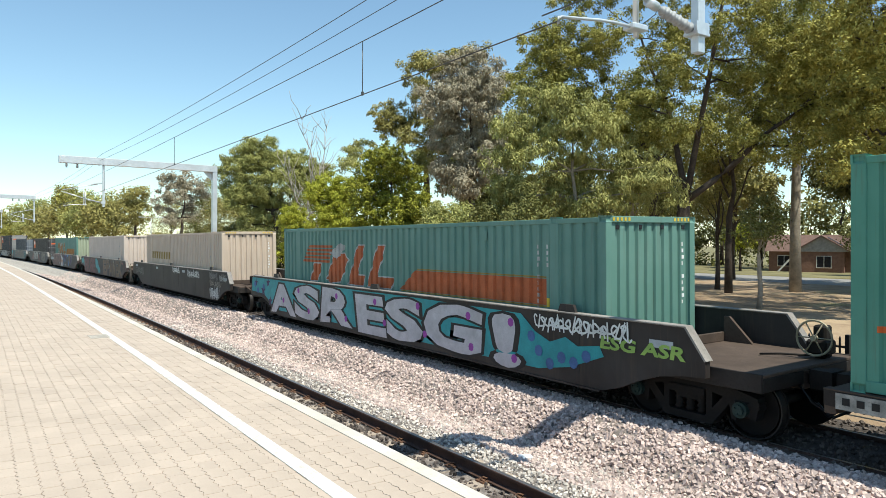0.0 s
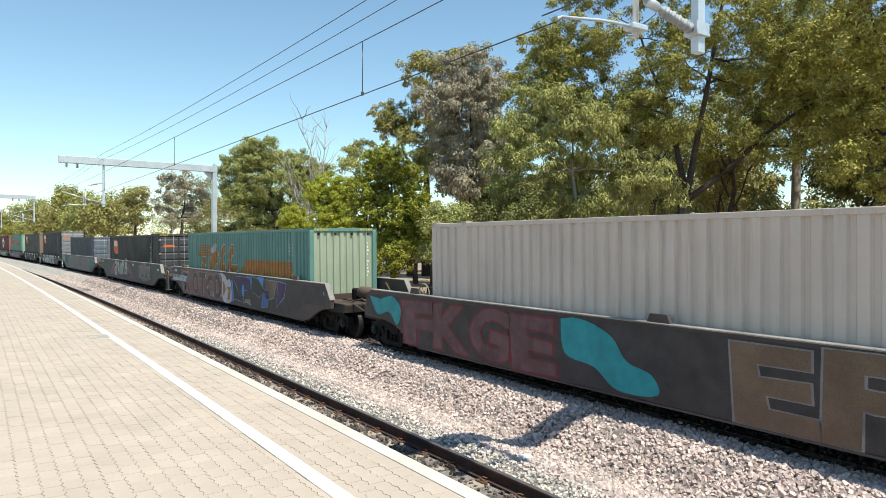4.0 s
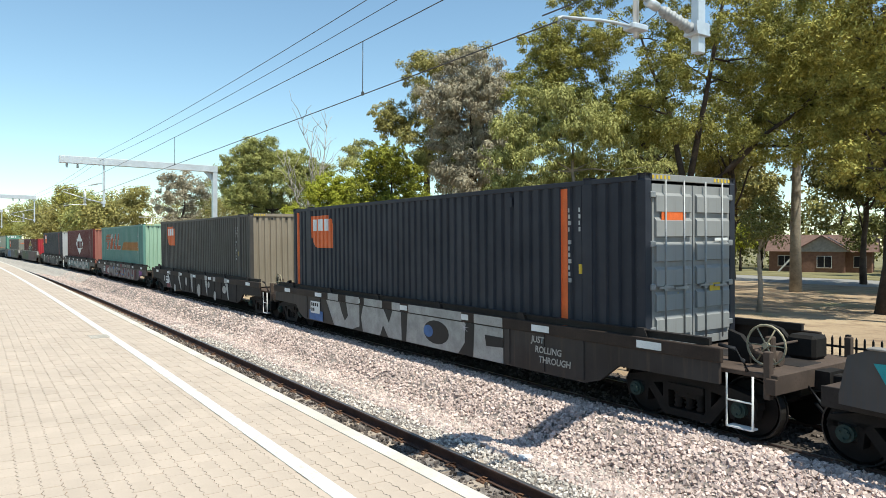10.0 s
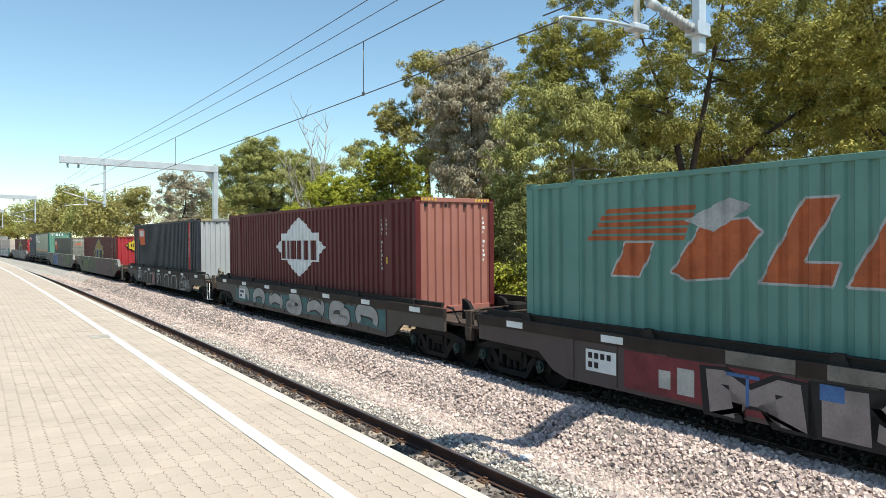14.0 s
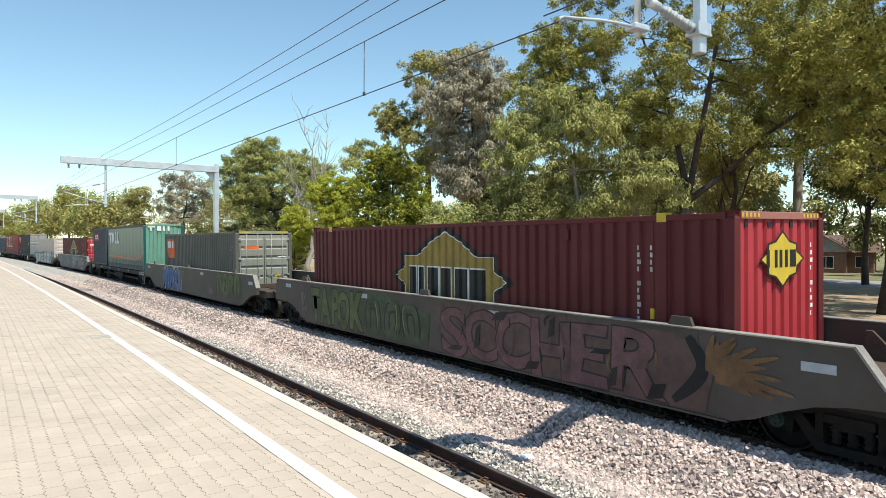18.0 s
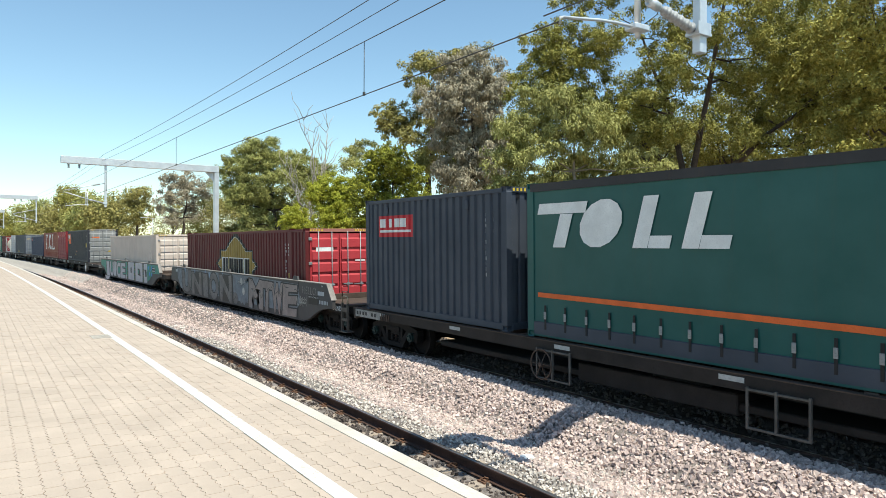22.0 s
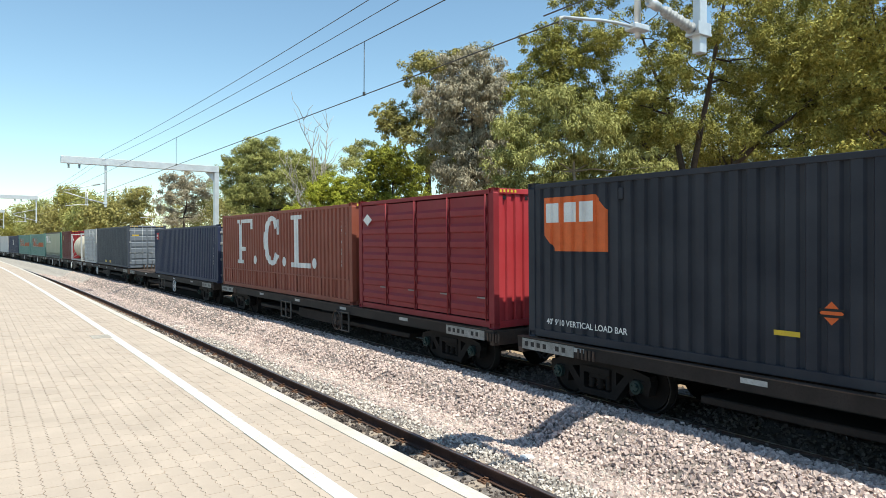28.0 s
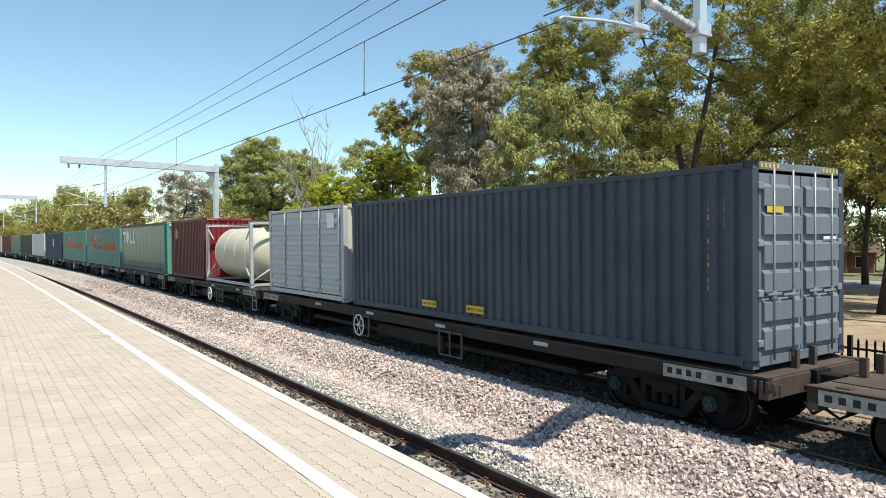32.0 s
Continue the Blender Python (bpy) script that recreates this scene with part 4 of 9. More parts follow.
def freight_logo(c, L, H, W, steps, k=1.0, bar=True, z=1.22, body=None, stripe=None):
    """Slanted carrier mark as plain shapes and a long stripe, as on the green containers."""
    h, x = 1.14, -L / 2 + 1.6
    a = [slab(x + 0.10 * i, z + h * (0.52 + 0.10 * i), 2.0 - 0.06 * i, h * 0.065, 0.03) for i in range(5)]
    a.append(slab(x + 0.55, z, 0.60, h * 0.5, 0.30))
    a.append([(x + 1.75, z + 0.1), (x + 2.05, z - 0.02), (x + 2.75, z + 0.05), (x + 3.25, z + h * 0.62), (x + 3.05, z + h * 0.8), (x + 2.3, z + h * 0.74)])
    for d in (3.2, 4.35):
        a.append([(x + d, z), (x + d + (1.0 if d < 4 else 1.35), z), (x + d + (1.1 if d < 4 else 1.5), z + h * 0.27), (x + d + 0.62, z + h * 0.27), (x + d + 1.08, z + h), (x + d + 0.62, z + h)])
    for q in a:
        decal("carrier_mark", shapes_bm([q]), body or M_TOLL, c, -W / 2 + 0.02, steps, "faded slanted orange carrier mark")
    for q in a[5:]:
        decal("mark_edge", shapes_bm([p for i in range(len(q)) for p in ribbon([q[i], q[(i + 1) % len(q)]], 0.035, 1.0)]), M_DULL_WHITE, c, -W / 2 + 0.02, steps, "thin pale edge of the mark", proud=0.008)
    decal("mark_flash", shapes_bm([[(x + 2.0, z + h * 0.78), (x + 2.75, z + h * 1.06), (x + 3.1, z + h * 0.95), (x + 2.5, z + h * 0.62)]]), M_DULL_WHITE, c, -W / 2 + 0.02, steps, "pale flash in the mark", proud=0.007)
    if bar:
        decal("stripe", shapes_bm([slab(0.42, z + 0.03, 5.4, 0.50, 0.0)[:2] + [(5.82, z + 0.53), (1.15, z + 0.53)]]), stripe or M_STRIPE, c, -W / 2 + 0.02, steps, "long ochre stripe")
        decal("stripe_edge", shapes_bm([rect(1.2, z + 0.545, 4.62, 0.03), rect(0.5, z - 0.01, 5.32, 0.03)]), M_GOLD, c, -W / 2 + 0.02, steps)


def square_logo(c, L, H, W, steps, x=None, s=1.0, z=None):
    """An orange panel with two cut corners and a row of white blocks."""
    x = -L / 2 + 0.6 if x is None else x
    x = max(x, -L / 2 + 1.42) if L > 13 else x
    w = s * 1.6
    z = H - 0.30 - s if z is None else z
    decal("logo", shapes_bm([[(x, z + s), (x + w - 0.28, z + s), (x + w, z + s - 0.28), (x + w, z), (x + 0.34, z), (x, z + 0.34)]]), M_ORANGE, c, -W / 2 + 0.02, steps, "orange square company logo")
    k = s * 0.42
    decal("logo_bar", shapes_bm([rect(x + 0.10 + k * i * 1.02, z + s * 0.53, k * 0.80, s * 0.36) for i in range(3)]), M_WHITE, c, -W / 2 + 0.02, steps, proud=0.007)


def star_logo(c, L, H, W, steps, x, z, s, mat, bar):
    """A stepped star badge with a plain bar across it."""
    o = [(0, 1), (0.27, 0.78), (0.53, 0.47), (0.79, 0.47), (0.79, 0.22), (1.0, 0.0)]
    out = o + [(a, -b) for a, b in o[::-1][1:]] + [(-a, -b) for a, b in o[1:]] + [(-a, b) for a, b in o[::-1][1:-1]]
    decal("badge", shapes_bm([[(x + a * s * 2.1, z + b * s) for a, b in out]]), mat, c, -W / 2 + 0.02, steps, "stepped star-shaped company badge")
    if bar is M_BLACK:
        decal("badge_edge", shapes_bm([[(x + a * s * 2.13, z + b * s * 1.025) for a, b in out]]), M_WHITE, c, -W / 2 + 0.02, steps, "thin white edge of the badge", proud=0.003)
        decal("badge_border", shapes_bm([[(x + a * s * 2.36, z + b * s * 1.16) for a, b in out]]), M_BLACK, c, -W / 2 + 0.02, steps, "black border of the badge", proud=0.002)
    for k in range(6):
        bx, w = x + (-1.52, -1.06, -0.74, -0.16, 0.34, 0.92)[k] * s, (0.36, 0.22, 0.48, 0.40, 0.48, 0.52)[k] * s
        decal("badge_bar_rim", shapes_bm([rect(bx - 0.03, z - 0.45 * s, w + 0.06, 0.70 * s)]), M_WHITE if bar is M_BLACK else mat, c, -W / 2 + 0.02, steps, proud=0.006)
        decal("badge_bar", shapes_bm([rect(bx, z - 0.42 * s, w, 0.64 * s)]), bar, c, -W / 2 + 0.02, steps, proud=0.008)


# ---- bogies and wagons ----
def side_frame_bm():
    bm = bmesh.new()
    y0, y1 = -0.09, 0.09
    prism(bm, [(-1.18, 0.50), (-1.15, 0.66), (-0.80, 0.74), (-0.35, 0.80), (0.35, 0.80), (0.80, 0.74), (1.15, 0.66), (1.18, 0.50), (0.98, 0.54), (0.62, 0.60), (0.32, 0.66), (-0.32, 0.66), (-0.62, 0.60), (-0.98, 0.54)], y0, y1)
    prism(bm, [(-0.78, 0.60), (-0.62, 0.61), (-0.30, 0.26), (0.30, 0.26), (0.62, 0.61), (0.78, 0.60), (0.42, 0.15), (-0.42, 0.15)], y0, y1)
    for e in (-1, 1):
        prism(bm, [(e * 0.33, 0.28), (e * 0.43, 0.28), (e * 0.43, 0.66), (e * 0.33, 0.66)], y0, y1)
        prism(bm, [(e * 0.74, 0.30), (e * 0.82, 0.30), (e * 0.82, 0.62), (e * 0.70, 0.62)], y0, y1)
        prism(bm, [(e * 1.02, 0.34), (e * 1.12, 0.34), (e * 1.18, 0.60), (e * 1.02, 0.60)], y0, y1)
        box(bm, e * 0.915 - 0.13, e * 0.915 + 0.13, -0.11, 0.11, 0.36, 0.60, bevel=0.03)
    return bm


def springs_bm():
    bm = bmesh.new()
    for x in (-0.2, 0, 0.2):
        tube(bm, [(x, 0, 0.27 + 0.036 * k) for k in range(9)], [0.075 if k % 2 else 0.05 for k in range(9)], 8)
    box(bm, -0.31, 0.31, -0.12, 0.12, 0.55, 0.66)
    return bm


def wheelset_bm():
    bm = bmesh.new()
    tube(bm, [(0, -1.0, 0.46), (0, 1.0, 0.46)], 0.075, 10)
    for e in (-1, 1):
        disc(bm, (0, e * 0.775, 0.46), 0.40, 0.06, 18)
        disc(bm, (0, e * 0.70, 0.46), 0.485, 0.025, 24)
        disc(bm, (0, e * 0.775, 0.46), 0.14, 0.18, 10)
    return bm


def tyres_bm():
    bm = bmesh.new()
    for e in (1,):
        y0, y1 = e * 0.712, e * 0.835
        a = [[bm.verts.new((r * math.cos(2 * math.pi * k / 28), y, 0.46 + r * math.sin(2 * math.pi * k / 28))) for k in range(28)] for y, r in ((y0, 0.462), (y1, 0.457), (y1, 0.436), (y0, 0.436))]
        for i in range(4):
            p, q = a[i], a[(i + 1) % 4]
            for k in range(28):
                bm.faces.new((p[k], p[(k + 1) % 28], q[(k + 1) % 28], q[k]))
    bmesh.ops.recalc_face_normals(bm, faces=bm.faces)
    return bm


def cap_bm():
    bm = bmesh.new()
    disc(bm, (0, 0, 0), 0.115, 0.08, 16)
    disc(bm, (0, -0.05, 0), 0.075, 0.04, 12)
    for k in range(3):
        a = 2 * math.pi * k / 3 + 0.5
        disc(bm, (0.055 * math.cos(a), -0.08, 0.055 * math.sin(a)), 0.016, 0.03, 6)
    return bm


M_CAP = plain("axle_cap_paint", (0.022, 0.042, 0.038), 0.6, 0.2, var=0.3)


def bogie(w, x):
    b = part("bogie", shared("bogie", lambda: boxes((-0.22, 0.22, -1.05, 1.05, 0.45, 0.78), (-0.9, 0.9, -0.35, 0.35, 0.55, 0.68), bevel=0.02), M_BOGIE), None, w, "three-piece cast steel bogie", at=Matrix.Translation((x, 0, 0)))
    for e in (-1, 1):
        part("side_frame", shared("side_frame", side_frame_bm, M_BOGIE), None, b, at=Matrix.Translation((0, e * 0.99, 0)))
        part("spring_nest", shared("spring_nest", springs_bm, M_BOGIE), None, b, at=Matrix.Translation((0, e * 0.99, 0)))
    for e in (-1, 1):
        part("wheelset", shared("wheelset", wheelset_bm, M_WHEEL), None, b, at=Matrix.Translation((e * 0.915, 0, 0)))
        for s in (-1, 1):
            part("tyre", shared("tyre", tyres_bm, M_TYRE), None, b, "bright worn wheel tyre", at=Matrix.Translation((e * 0.915, 0, 0)) @ Matrix.Rotation(0 if s > 0 else math.pi, 4, "Z"))
            part("axle_cap", shared("axle_cap", cap_bm, M_CAP), None, b, at=Matrix.Translation((e * 0.915, s * 1.12, 0.47)) @ Matrix.Rotation(0 if s < 0 else math.pi, 4, "Z"))


def hand_wheel(w, x, y, z, r, mat, turn=None):
    def make():
        bm = ring(bmesh.new(), (0, 0, 0), r, 0.018)
        for k in range(3):
            a = math.pi * k / 3
            tube(bm, [(-r * math.cos(a), 0, -r * math.sin(a)), (r * math.cos(a), 0, r * math.sin(a))], 0.011, 5)
        disc(bm, (0, 0, 0), 0.045, 0.08, 10)
        return bm
    part("hand_wheel", shared(("hand_wheel", r, mat.name), make, mat), None, w, "spoked hand brake wheel", at=Matrix.Translation((x, y, z)) @ (turn or Matrix()))


def steps(w, x, y, mat, h=0.75):
    bm = bmesh.new()
    tube(bm, [(x - 0.2, y, 1.0), (x - 0.2, y, 1.0 - h), (x + 0.2, y, 1.0 - h), (x + 0.2, y, 1.0)], 0.017, 6)
    tube(bm, [(x - 0.2, y, 1.0 - h / 2), (x + 0.2, y, 1.0 - h / 2)], 0.015, 6)
    box(bm, x - 0.19, x + 0.19, y - 0.02, y + 0.14, 1.0 - h - 0.01, 1.0 - h + 0.012)
    part("step_ladder", bm, mat, w, "steel step ladder")


def coupler(w, x, e):
    bm = bmesh.new()
    box(bm, min(x, x + e * 0.55), max(x, x + e * 0.55), -0.10, 0.10, 0.78, 0.98, bevel=0.02)
    prism(bm, [(x + e * 0.5, -0.20), (x + e * 0.82, -0.18), (x + e * 0.82, 0.02), (x + e * 0.68, 0.06), (x + e * 0.70, 0.2), (x + e * 0.5, 0.18)], 0.74, 1.02, "Z")
    part("coupler", bm, M_BOGIE, w, "knuckle coupler")
    hose = tube(bmesh.new(), [(x, -0.35, 0.85), (x + e * 0.25, -0.38, 0.6), (x + e * 0.5, -0.3, 0.42), (x + e * 0.7, -0.2, 0.55)], 0.025, 6)
    part("brake_hose", hose, M_BLACK, w, "black rubber brake hose")


FORE = 1.0    # how much further out the arch over the leading bogie stands


def well_wagon(label, uc, mat, ladder=0, wheel=True, back=-9.6, front=10.7, names=("", ""), inner=False):
    """A skeletal well wagon with high solid sides, its middle uc metres along the train. names: what stands on its leading and trailing ends."""
    w = thing("well_wagon", label, "wagon", "well wagons")
    we = 9.92 + (front - 10.7) * 0.4
    low = [(6.95, 0.38), (7.3, 0.48), (7.7, 0.66), (8.1, 0.80), (8.5, 0.87)]
    out = [(back + 0.35, 1.60), (back + 0.1, 1.5), (back, 1.02), (back, 0.90)] + [(-x, z) for x, z in low[::-1]] + [(x + FORE, z) for x, z in low] + [(we, 0.90), (we, 1.14), (we - 0.34, 1.60)]
    for e in (-1, 1):
        y0, y1 = (-1.44, -1.33) if e < 0 else (1.33, 1.44)
        side = part("side_wall", shared(("side_wall", e, mat.name, back, front), lambda: prism(bmesh.new(), out, y0, y1), mat), None, w)
        part("top_flange", shared(("top_flange", e, back, front), lambda: boxes((back + 0.33, we - 0.32, y0 - 0.03, y1 + 0.03, 1.60, 1.628), bevel=0.008), M_FLANGE), None, side, "top flange painted pale as a sunlit edge")
        part("end_flange", shared(("end_flange", e, front), lambda: prism(bmesh.new(), [(we - 0.34, 1.60), (we - 0.32, 1.628), (we + 0.03, 1.15), (we, 1.14)], y0 - 0.03, y1 + 0.03), M_FLANGE), None, side)
        part("bottom_flange", shared(("bottom_flange", e, mat.name), lambda: boxes((-6.9, 6.9 + FORE, y0 - 0.02, y1 + 0.05, 0.345, 0.38)), mat), None, side)
        if e < 0:
            for x in (-7.7, -4.6, -1.5, 1.6, 4.7, 7.4):
                part("seam_plate", shared(("seam_plate", mat.name), lambda: boxes((-0.03, 0.03, -1.445, -1.44, 0.62, 1.585)), mat), None, side, at=Matrix.Translation((x, 0, 0)))
            for x in (-7.1, 0.0, 7.1):
                part("guide_bracket", shared(("guide_bracket", mat.name), lambda: prism(bmesh.new(), [(-0.22, 1.62), (0.22, 1.62), (0.16, 1.76), (-0.16, 1.76)], -1.42, -1.36), mat), None, side, at=Matrix.Translation((x, 0, 0)))
            for x in (-8.4, -3.0, 2.6, 9.15):
                part("reflector", shared("reflector", lambda: boxes((-0.22, 0.22, -1.449, -1.4405, 1.30, 1.42)), M_PALE_PLATE), None, side, "pale reflective strip", at=Matrix.Translation((x, 0, -0.06 if x > 9 else 0.06)))
    part("well_floor", shared("well_floor", lambda: boxes((-7.6, 7.6, -1.33, 1.33, 0.33, 0.40)), M_DARK_STEEL), None, w)
    for e in (-1, 1):
        x1 = front if e > 0 else 9.88
        part("end_deck", shared(("end_deck", e, x1), lambda: boxes((min(e * 7.7, e * x1), max(e * 7.7, e * x1), -1.27, 1.27, 1.0, 1.05), (min(e * 7.7, e * 7.6), max(e * 7.7, e * 7.6), -1.33, 1.33, 0.40, 1.05), (min(e * 8.0, e * x1), max(e * 8.0, e * x1), -0.25, 0.25, 0.72, 1.0), bevel=0.01), M_DECK), None, w, "rust-brown end deck")
        part("end_sill", shared(("well_sill", e, x1), lambda: boxes((min(e * (x1 - 0.12), e * x1), max(e * (x1 - 0.12), e * x1), -1.27, 1.27, 0.80, 1.0), bevel=0.01), M_DARK_STEEL), None, w)
        for s in (-1, 1):
            part("deck_beam", shared(("deck_beam", e, s, x1), lambda: boxes((min(e * 9.0, e * x1), max(e * 9.0, e * x1), min(s * 1.275, s * 1.315), max(s * 1.275, s * 1.315), 0.80, 1.06), bevel=0.006), M_DARK_STEEL), None, w)
            part("deck_bracket", shared(("deck_bracket", e), lambda: prism(bmesh.new(), [(0, 1.05), (e * 0.55, 1.05), (e * 0.1, 1.5), (0, 1.5)], -0.03, 0.03), M_DECK), None, w, at=Matrix.Translation((e * 8.55, s * 1.12, 0)))
        part("bulkhead", shared(("bulkhead", e), lambda: boxes((min(e * 8.5, e * 8.56), max(e * 8.5, e * 8.56), -1.1, 1.1, 1.05, 1.22), bevel=0.01), M_DECK), None, w)
        words = names[0] if e > 0 else names[1]
        if words:
            bm = text_bm(words, 0.20, 0.004)
            span = max(v.co.x for v in bm.verts)
            decal("end_lettering", bm, M_PALE_PLATE, w, -1.315, proud=0.003, shift=(front - 0.42 - span if e > 0 else -9.84, 0.85), label="white end lettering")
        bogie(w, front - 1.35 if e > 0 else -8.75)
        coupler(w, e * (x1 - 0.05), e)
    if inner:
        part("air_reservoir", tube(bmesh.new(), [(9.45, -0.25, 1.30), (9.5, -0.25, 1.30), (9.53, -0.25, 1.30), (10.27, -0.25, 1.30), (10.3, -0.25, 1.30), (10.35, -0.25, 1.30)], [0.05, 0.15, 0.19, 0.19, 0.15, 0.05], 14), M_TANK_BROWN, w, "brown air reservoir")
        part("brake_valve", boxes((9.1, 9.42, -0.4, -0.1, 1.06, 1.42), bevel=0.04), M_BOGIE, w)
        for z, y in ((1.0, -1.1), (1.12, -0.8)):
            part("brake_pipe", tube(bmesh.new(), [(9.3, y, z), (10.0, y, z - 0.02), (10.4, y + 0.1, z + 0.06), (10.9, y + 0.2, z - 0.12)], 0.025, 6), M_DECK, w)
    for x in () if inner or not wheel else (front - 0.22, -9.66):
        part("brake_stand", shared(("brake_stand", x), lambda: boxes((x - 0.10, x + 0.10, 0.62, 0.84, 1.05, 1.56), (x - 0.16, x + 0.16, 0.52, 0.84, 1.12, 1.34), bevel=0.03), M_BOGIE), None, w, "dark brake stand")
        hand_wheel(w, x, 0.48, 1.38, 0.27, M_CREAM_RAIL)
        part("brake_chain", tube(bmesh.new(), [(x, 0.55, 1.1), (x * 0.965, 0.2, 1.12), (x * 0.935, 0.15, 1.08)], 0.018, 5), M_BOGIE, w)
    if ladder:
        x = front - 0.08
        lad = part("step_ladder", boxes((x - 0.19, x - 0.15, -1.40, -1.33, 0.30, 1.12), (x + 0.15, x + 0.19, -1.40, -1.33, 0.30, 1.12), (x - 0.15, x + 0.15, -1.39, -1.34, 0.86, 0.98), (x - 0.15, x + 0.15, -1.39, -1.34, 0.60, 0.68), (x - 0.21, x + 0.21, -1.46, -1.18, 0.28, 0.31), bevel=0.006), M_LADDER, w, "grimy steel step ladder")
        part("handrail", tube(bmesh.new(), [(x - 0.17, -1.365, 1.10), (x - 0.17, -1.365, 1.27), (x - 0.11, -1.365, 1.32), (x + 0.11, -1.365, 1.32), (x + 0.17, -1.365, 1.27), (x + 0.17, -1.365, 1.10)], 0.018, 6), M_CREAM_RAIL, lad)
        part("handrail", tube(bmesh.new(), [(x - 0.35, -1.28, 1.05), (x - 0.35, -1.28, 1.42), (x - 0.1, -1.2, 1.42)], 0.02, 6), M_LADDER, lad)
    MOVERS.append((w, uc, 0.0))
    return w


def panel_wagon(label, uc, mat, ladder=True):
    """A container wagon with deep ribbed side panels under a side rail."""
    w = thing("panel_wagon", label, "wagon", "container wagons with side panels")
    for e in (-1, 1):
        y = e * 1.40
        sill = part("side_sill", shared(("b_sill", e), lambda: boxes((-8.75, 8.75, min(y - e * 0.08, y), max(y - e * 0.08, y), 1.15, 1.36), bevel=0.01), M_SILL), None, w)
        part("side_panel", shared(("b_panel", e, mat.name), lambda: prism(bmesh.new(), [(-8.7, 1.15), (-8.7, 0.84), (-6.85, 0.82), (-6.45, 0.52), (-6.1, 0.42), (6.1, 0.42), (6.45, 0.52), (6.85, 0.82), (8.7, 0.84), (8.7, 1.15)], y - e * 0.10, y - e * 0.035), mat), None, w)
        part("pipe_rail", shared(("b_pipe", e), lambda: boxes((-8.5, 8.5, min(y - e * 0.10, y - e * 0.17), max(y - e * 0.10, y - e * 0.17), 1.36, 1.46), (-8.5, 8.5, min(y - e * 0.06, y - e * 0.17), max(y - e * 0.06, y - e * 0.17), 1.46, 1.475)), M_DARK_STEEL), None, w)
        if e < 0:
            for k in range(13):
                x = -6.0 + k
                part("rib", shared(("b_rib", mat.name), lambda: boxes((-0.09, 0.09, -1.384, -1.30, 0.46, 1.15), bevel=0.006), mat), None, w, at=Matrix.Translation((x, 0, 0)))
            for k in range(7):
                part("reflector", shared("b_reflector", lambda: boxes((-0.24, 0.24, -1.404, -1.396, 1.19, 1.31)), M_WHITE), None, sill, "white reflective plate", at=Matrix.Translation((-7.5 + 2.5 * k, 0, 0)))
            for k in range(6):
                part("lock_bracket", shared("b_lock", lambda: prism(bmesh.new(), [(-0.14, 1.36), (0.14, 1.36), (0.07, 1.50), (-0.07, 1.50)], -1.36, -1.28), M_DARK_STEEL), None, sill, at=Matrix.Translation((-7.2 + 2.9 * k, 0, 0)))
    plate = part("number_plate", shared("b_plate", lambda: boxes((-5.6, -4.92, -1.392, -1.384, 0.66, 1.03)), M_WHITE), None, w, "white plate with the wagon's code")
    part("code_marking", shared("b_code", lambda: boxes(*[(-5.54 + 0.14 * k, -5.45 + 0.14 * k, -1.396, -1.391, z, z + 0.10) for z, n in ((0.88, 4), (0.72, 2)) for k in range(n)]), M_BLACK), None, plate)
    part("underframe", shared("b_under", lambda: boxes((-9.3, 9.3, -0.3, 0.3, 0.62, 1.06), (-6.2, 6.2, -1.25, 1.25, 0.95, 1.06), bevel=0.01), M_DARK_STEEL), None, w)
    for e in (-1, 1):
        part("end_platform", shared(("b_end", e), lambda: boxes((min(e * 7.0, e * 9.45), max(e * 7.0, e * 9.45), -1.15, 1.15, 0.98, 1.05), (min(e * 9.3, e * 9.45), max(e * 9.3, e * 9.45), -1.2, 1.2, 0.78, 1.0), bevel=0.01), M_DECK), None, w, "grimy end platform")
        for s in (-1, 1):
            part("end_bracket", shared(("b_brk", e), lambda: prism(bmesh.new(), [(0, 1.05), (e * 0.36, 1.05), (e * 0.34, 1.30), (e * 0.2, 1.46), (0.0, 1.52)], -0.05, 0.05), M_BOGIE), None, w, at=Matrix.Translation((e * 8.35, s * (0.55 if e > 0 else 0.95), 0)))
            part("corner_post", shared(("b_cpost", e), lambda: boxes((e * 9.3 - 0.05, e * 9.3 + 0.05, -0.05, 0.05, 0.7, 1.36), bevel=0.01), M_DECK), None, w, at=Matrix.Translation((0, s * 1.12, 0)))
        part("handrail", shared(("b_rail", e), lambda: tube(bmesh.new(), [(e * 9.3, -1.12, 1.3), (e * 9.15, -1.12, 1.34), (e * 8.95, -0.9, 1.30), (e * 8.9, -0.3, 1.32), (e * 8.9, 0.6, 1.32)], 0.022, 6), M_DECK), None, w)
        part("brake_hose", shared(("b_hose", e), lambda: tube(bmesh.new(), [(e * 8.6, -1.2, 1.38), (e * 8.85, -1.22, 1.36), (e * 8.98, -1.2, 1.2), (e * 9.0, -1.15, 1.05)], 0.03, 6), M_BLACK), None, w)
        part("brake_box", shared("b_box", lambda: boxes((-0.22, 0.22, 0.35, 0.75, 1.05, 1.42), bevel=0.05), M_BOGIE), None, w, at=Matrix.Translation((e * 8.95, 0, 0)))
        part("brake_valve", shared(("b_valve", e), lambda: tube(bmesh.new(), [(e * 8.7, -0.45, 1.16), (e * 9.1, -0.45, 1.16)], 0.11, 10), M_DECK), None, w)
        bogie(w, e * 7.95)
        coupler(w, e * 9.4, e)
    hand_wheel(w, 9.05, -0.75, 1.38, 0.29, M_CREAM_RAIL) if ladder else None
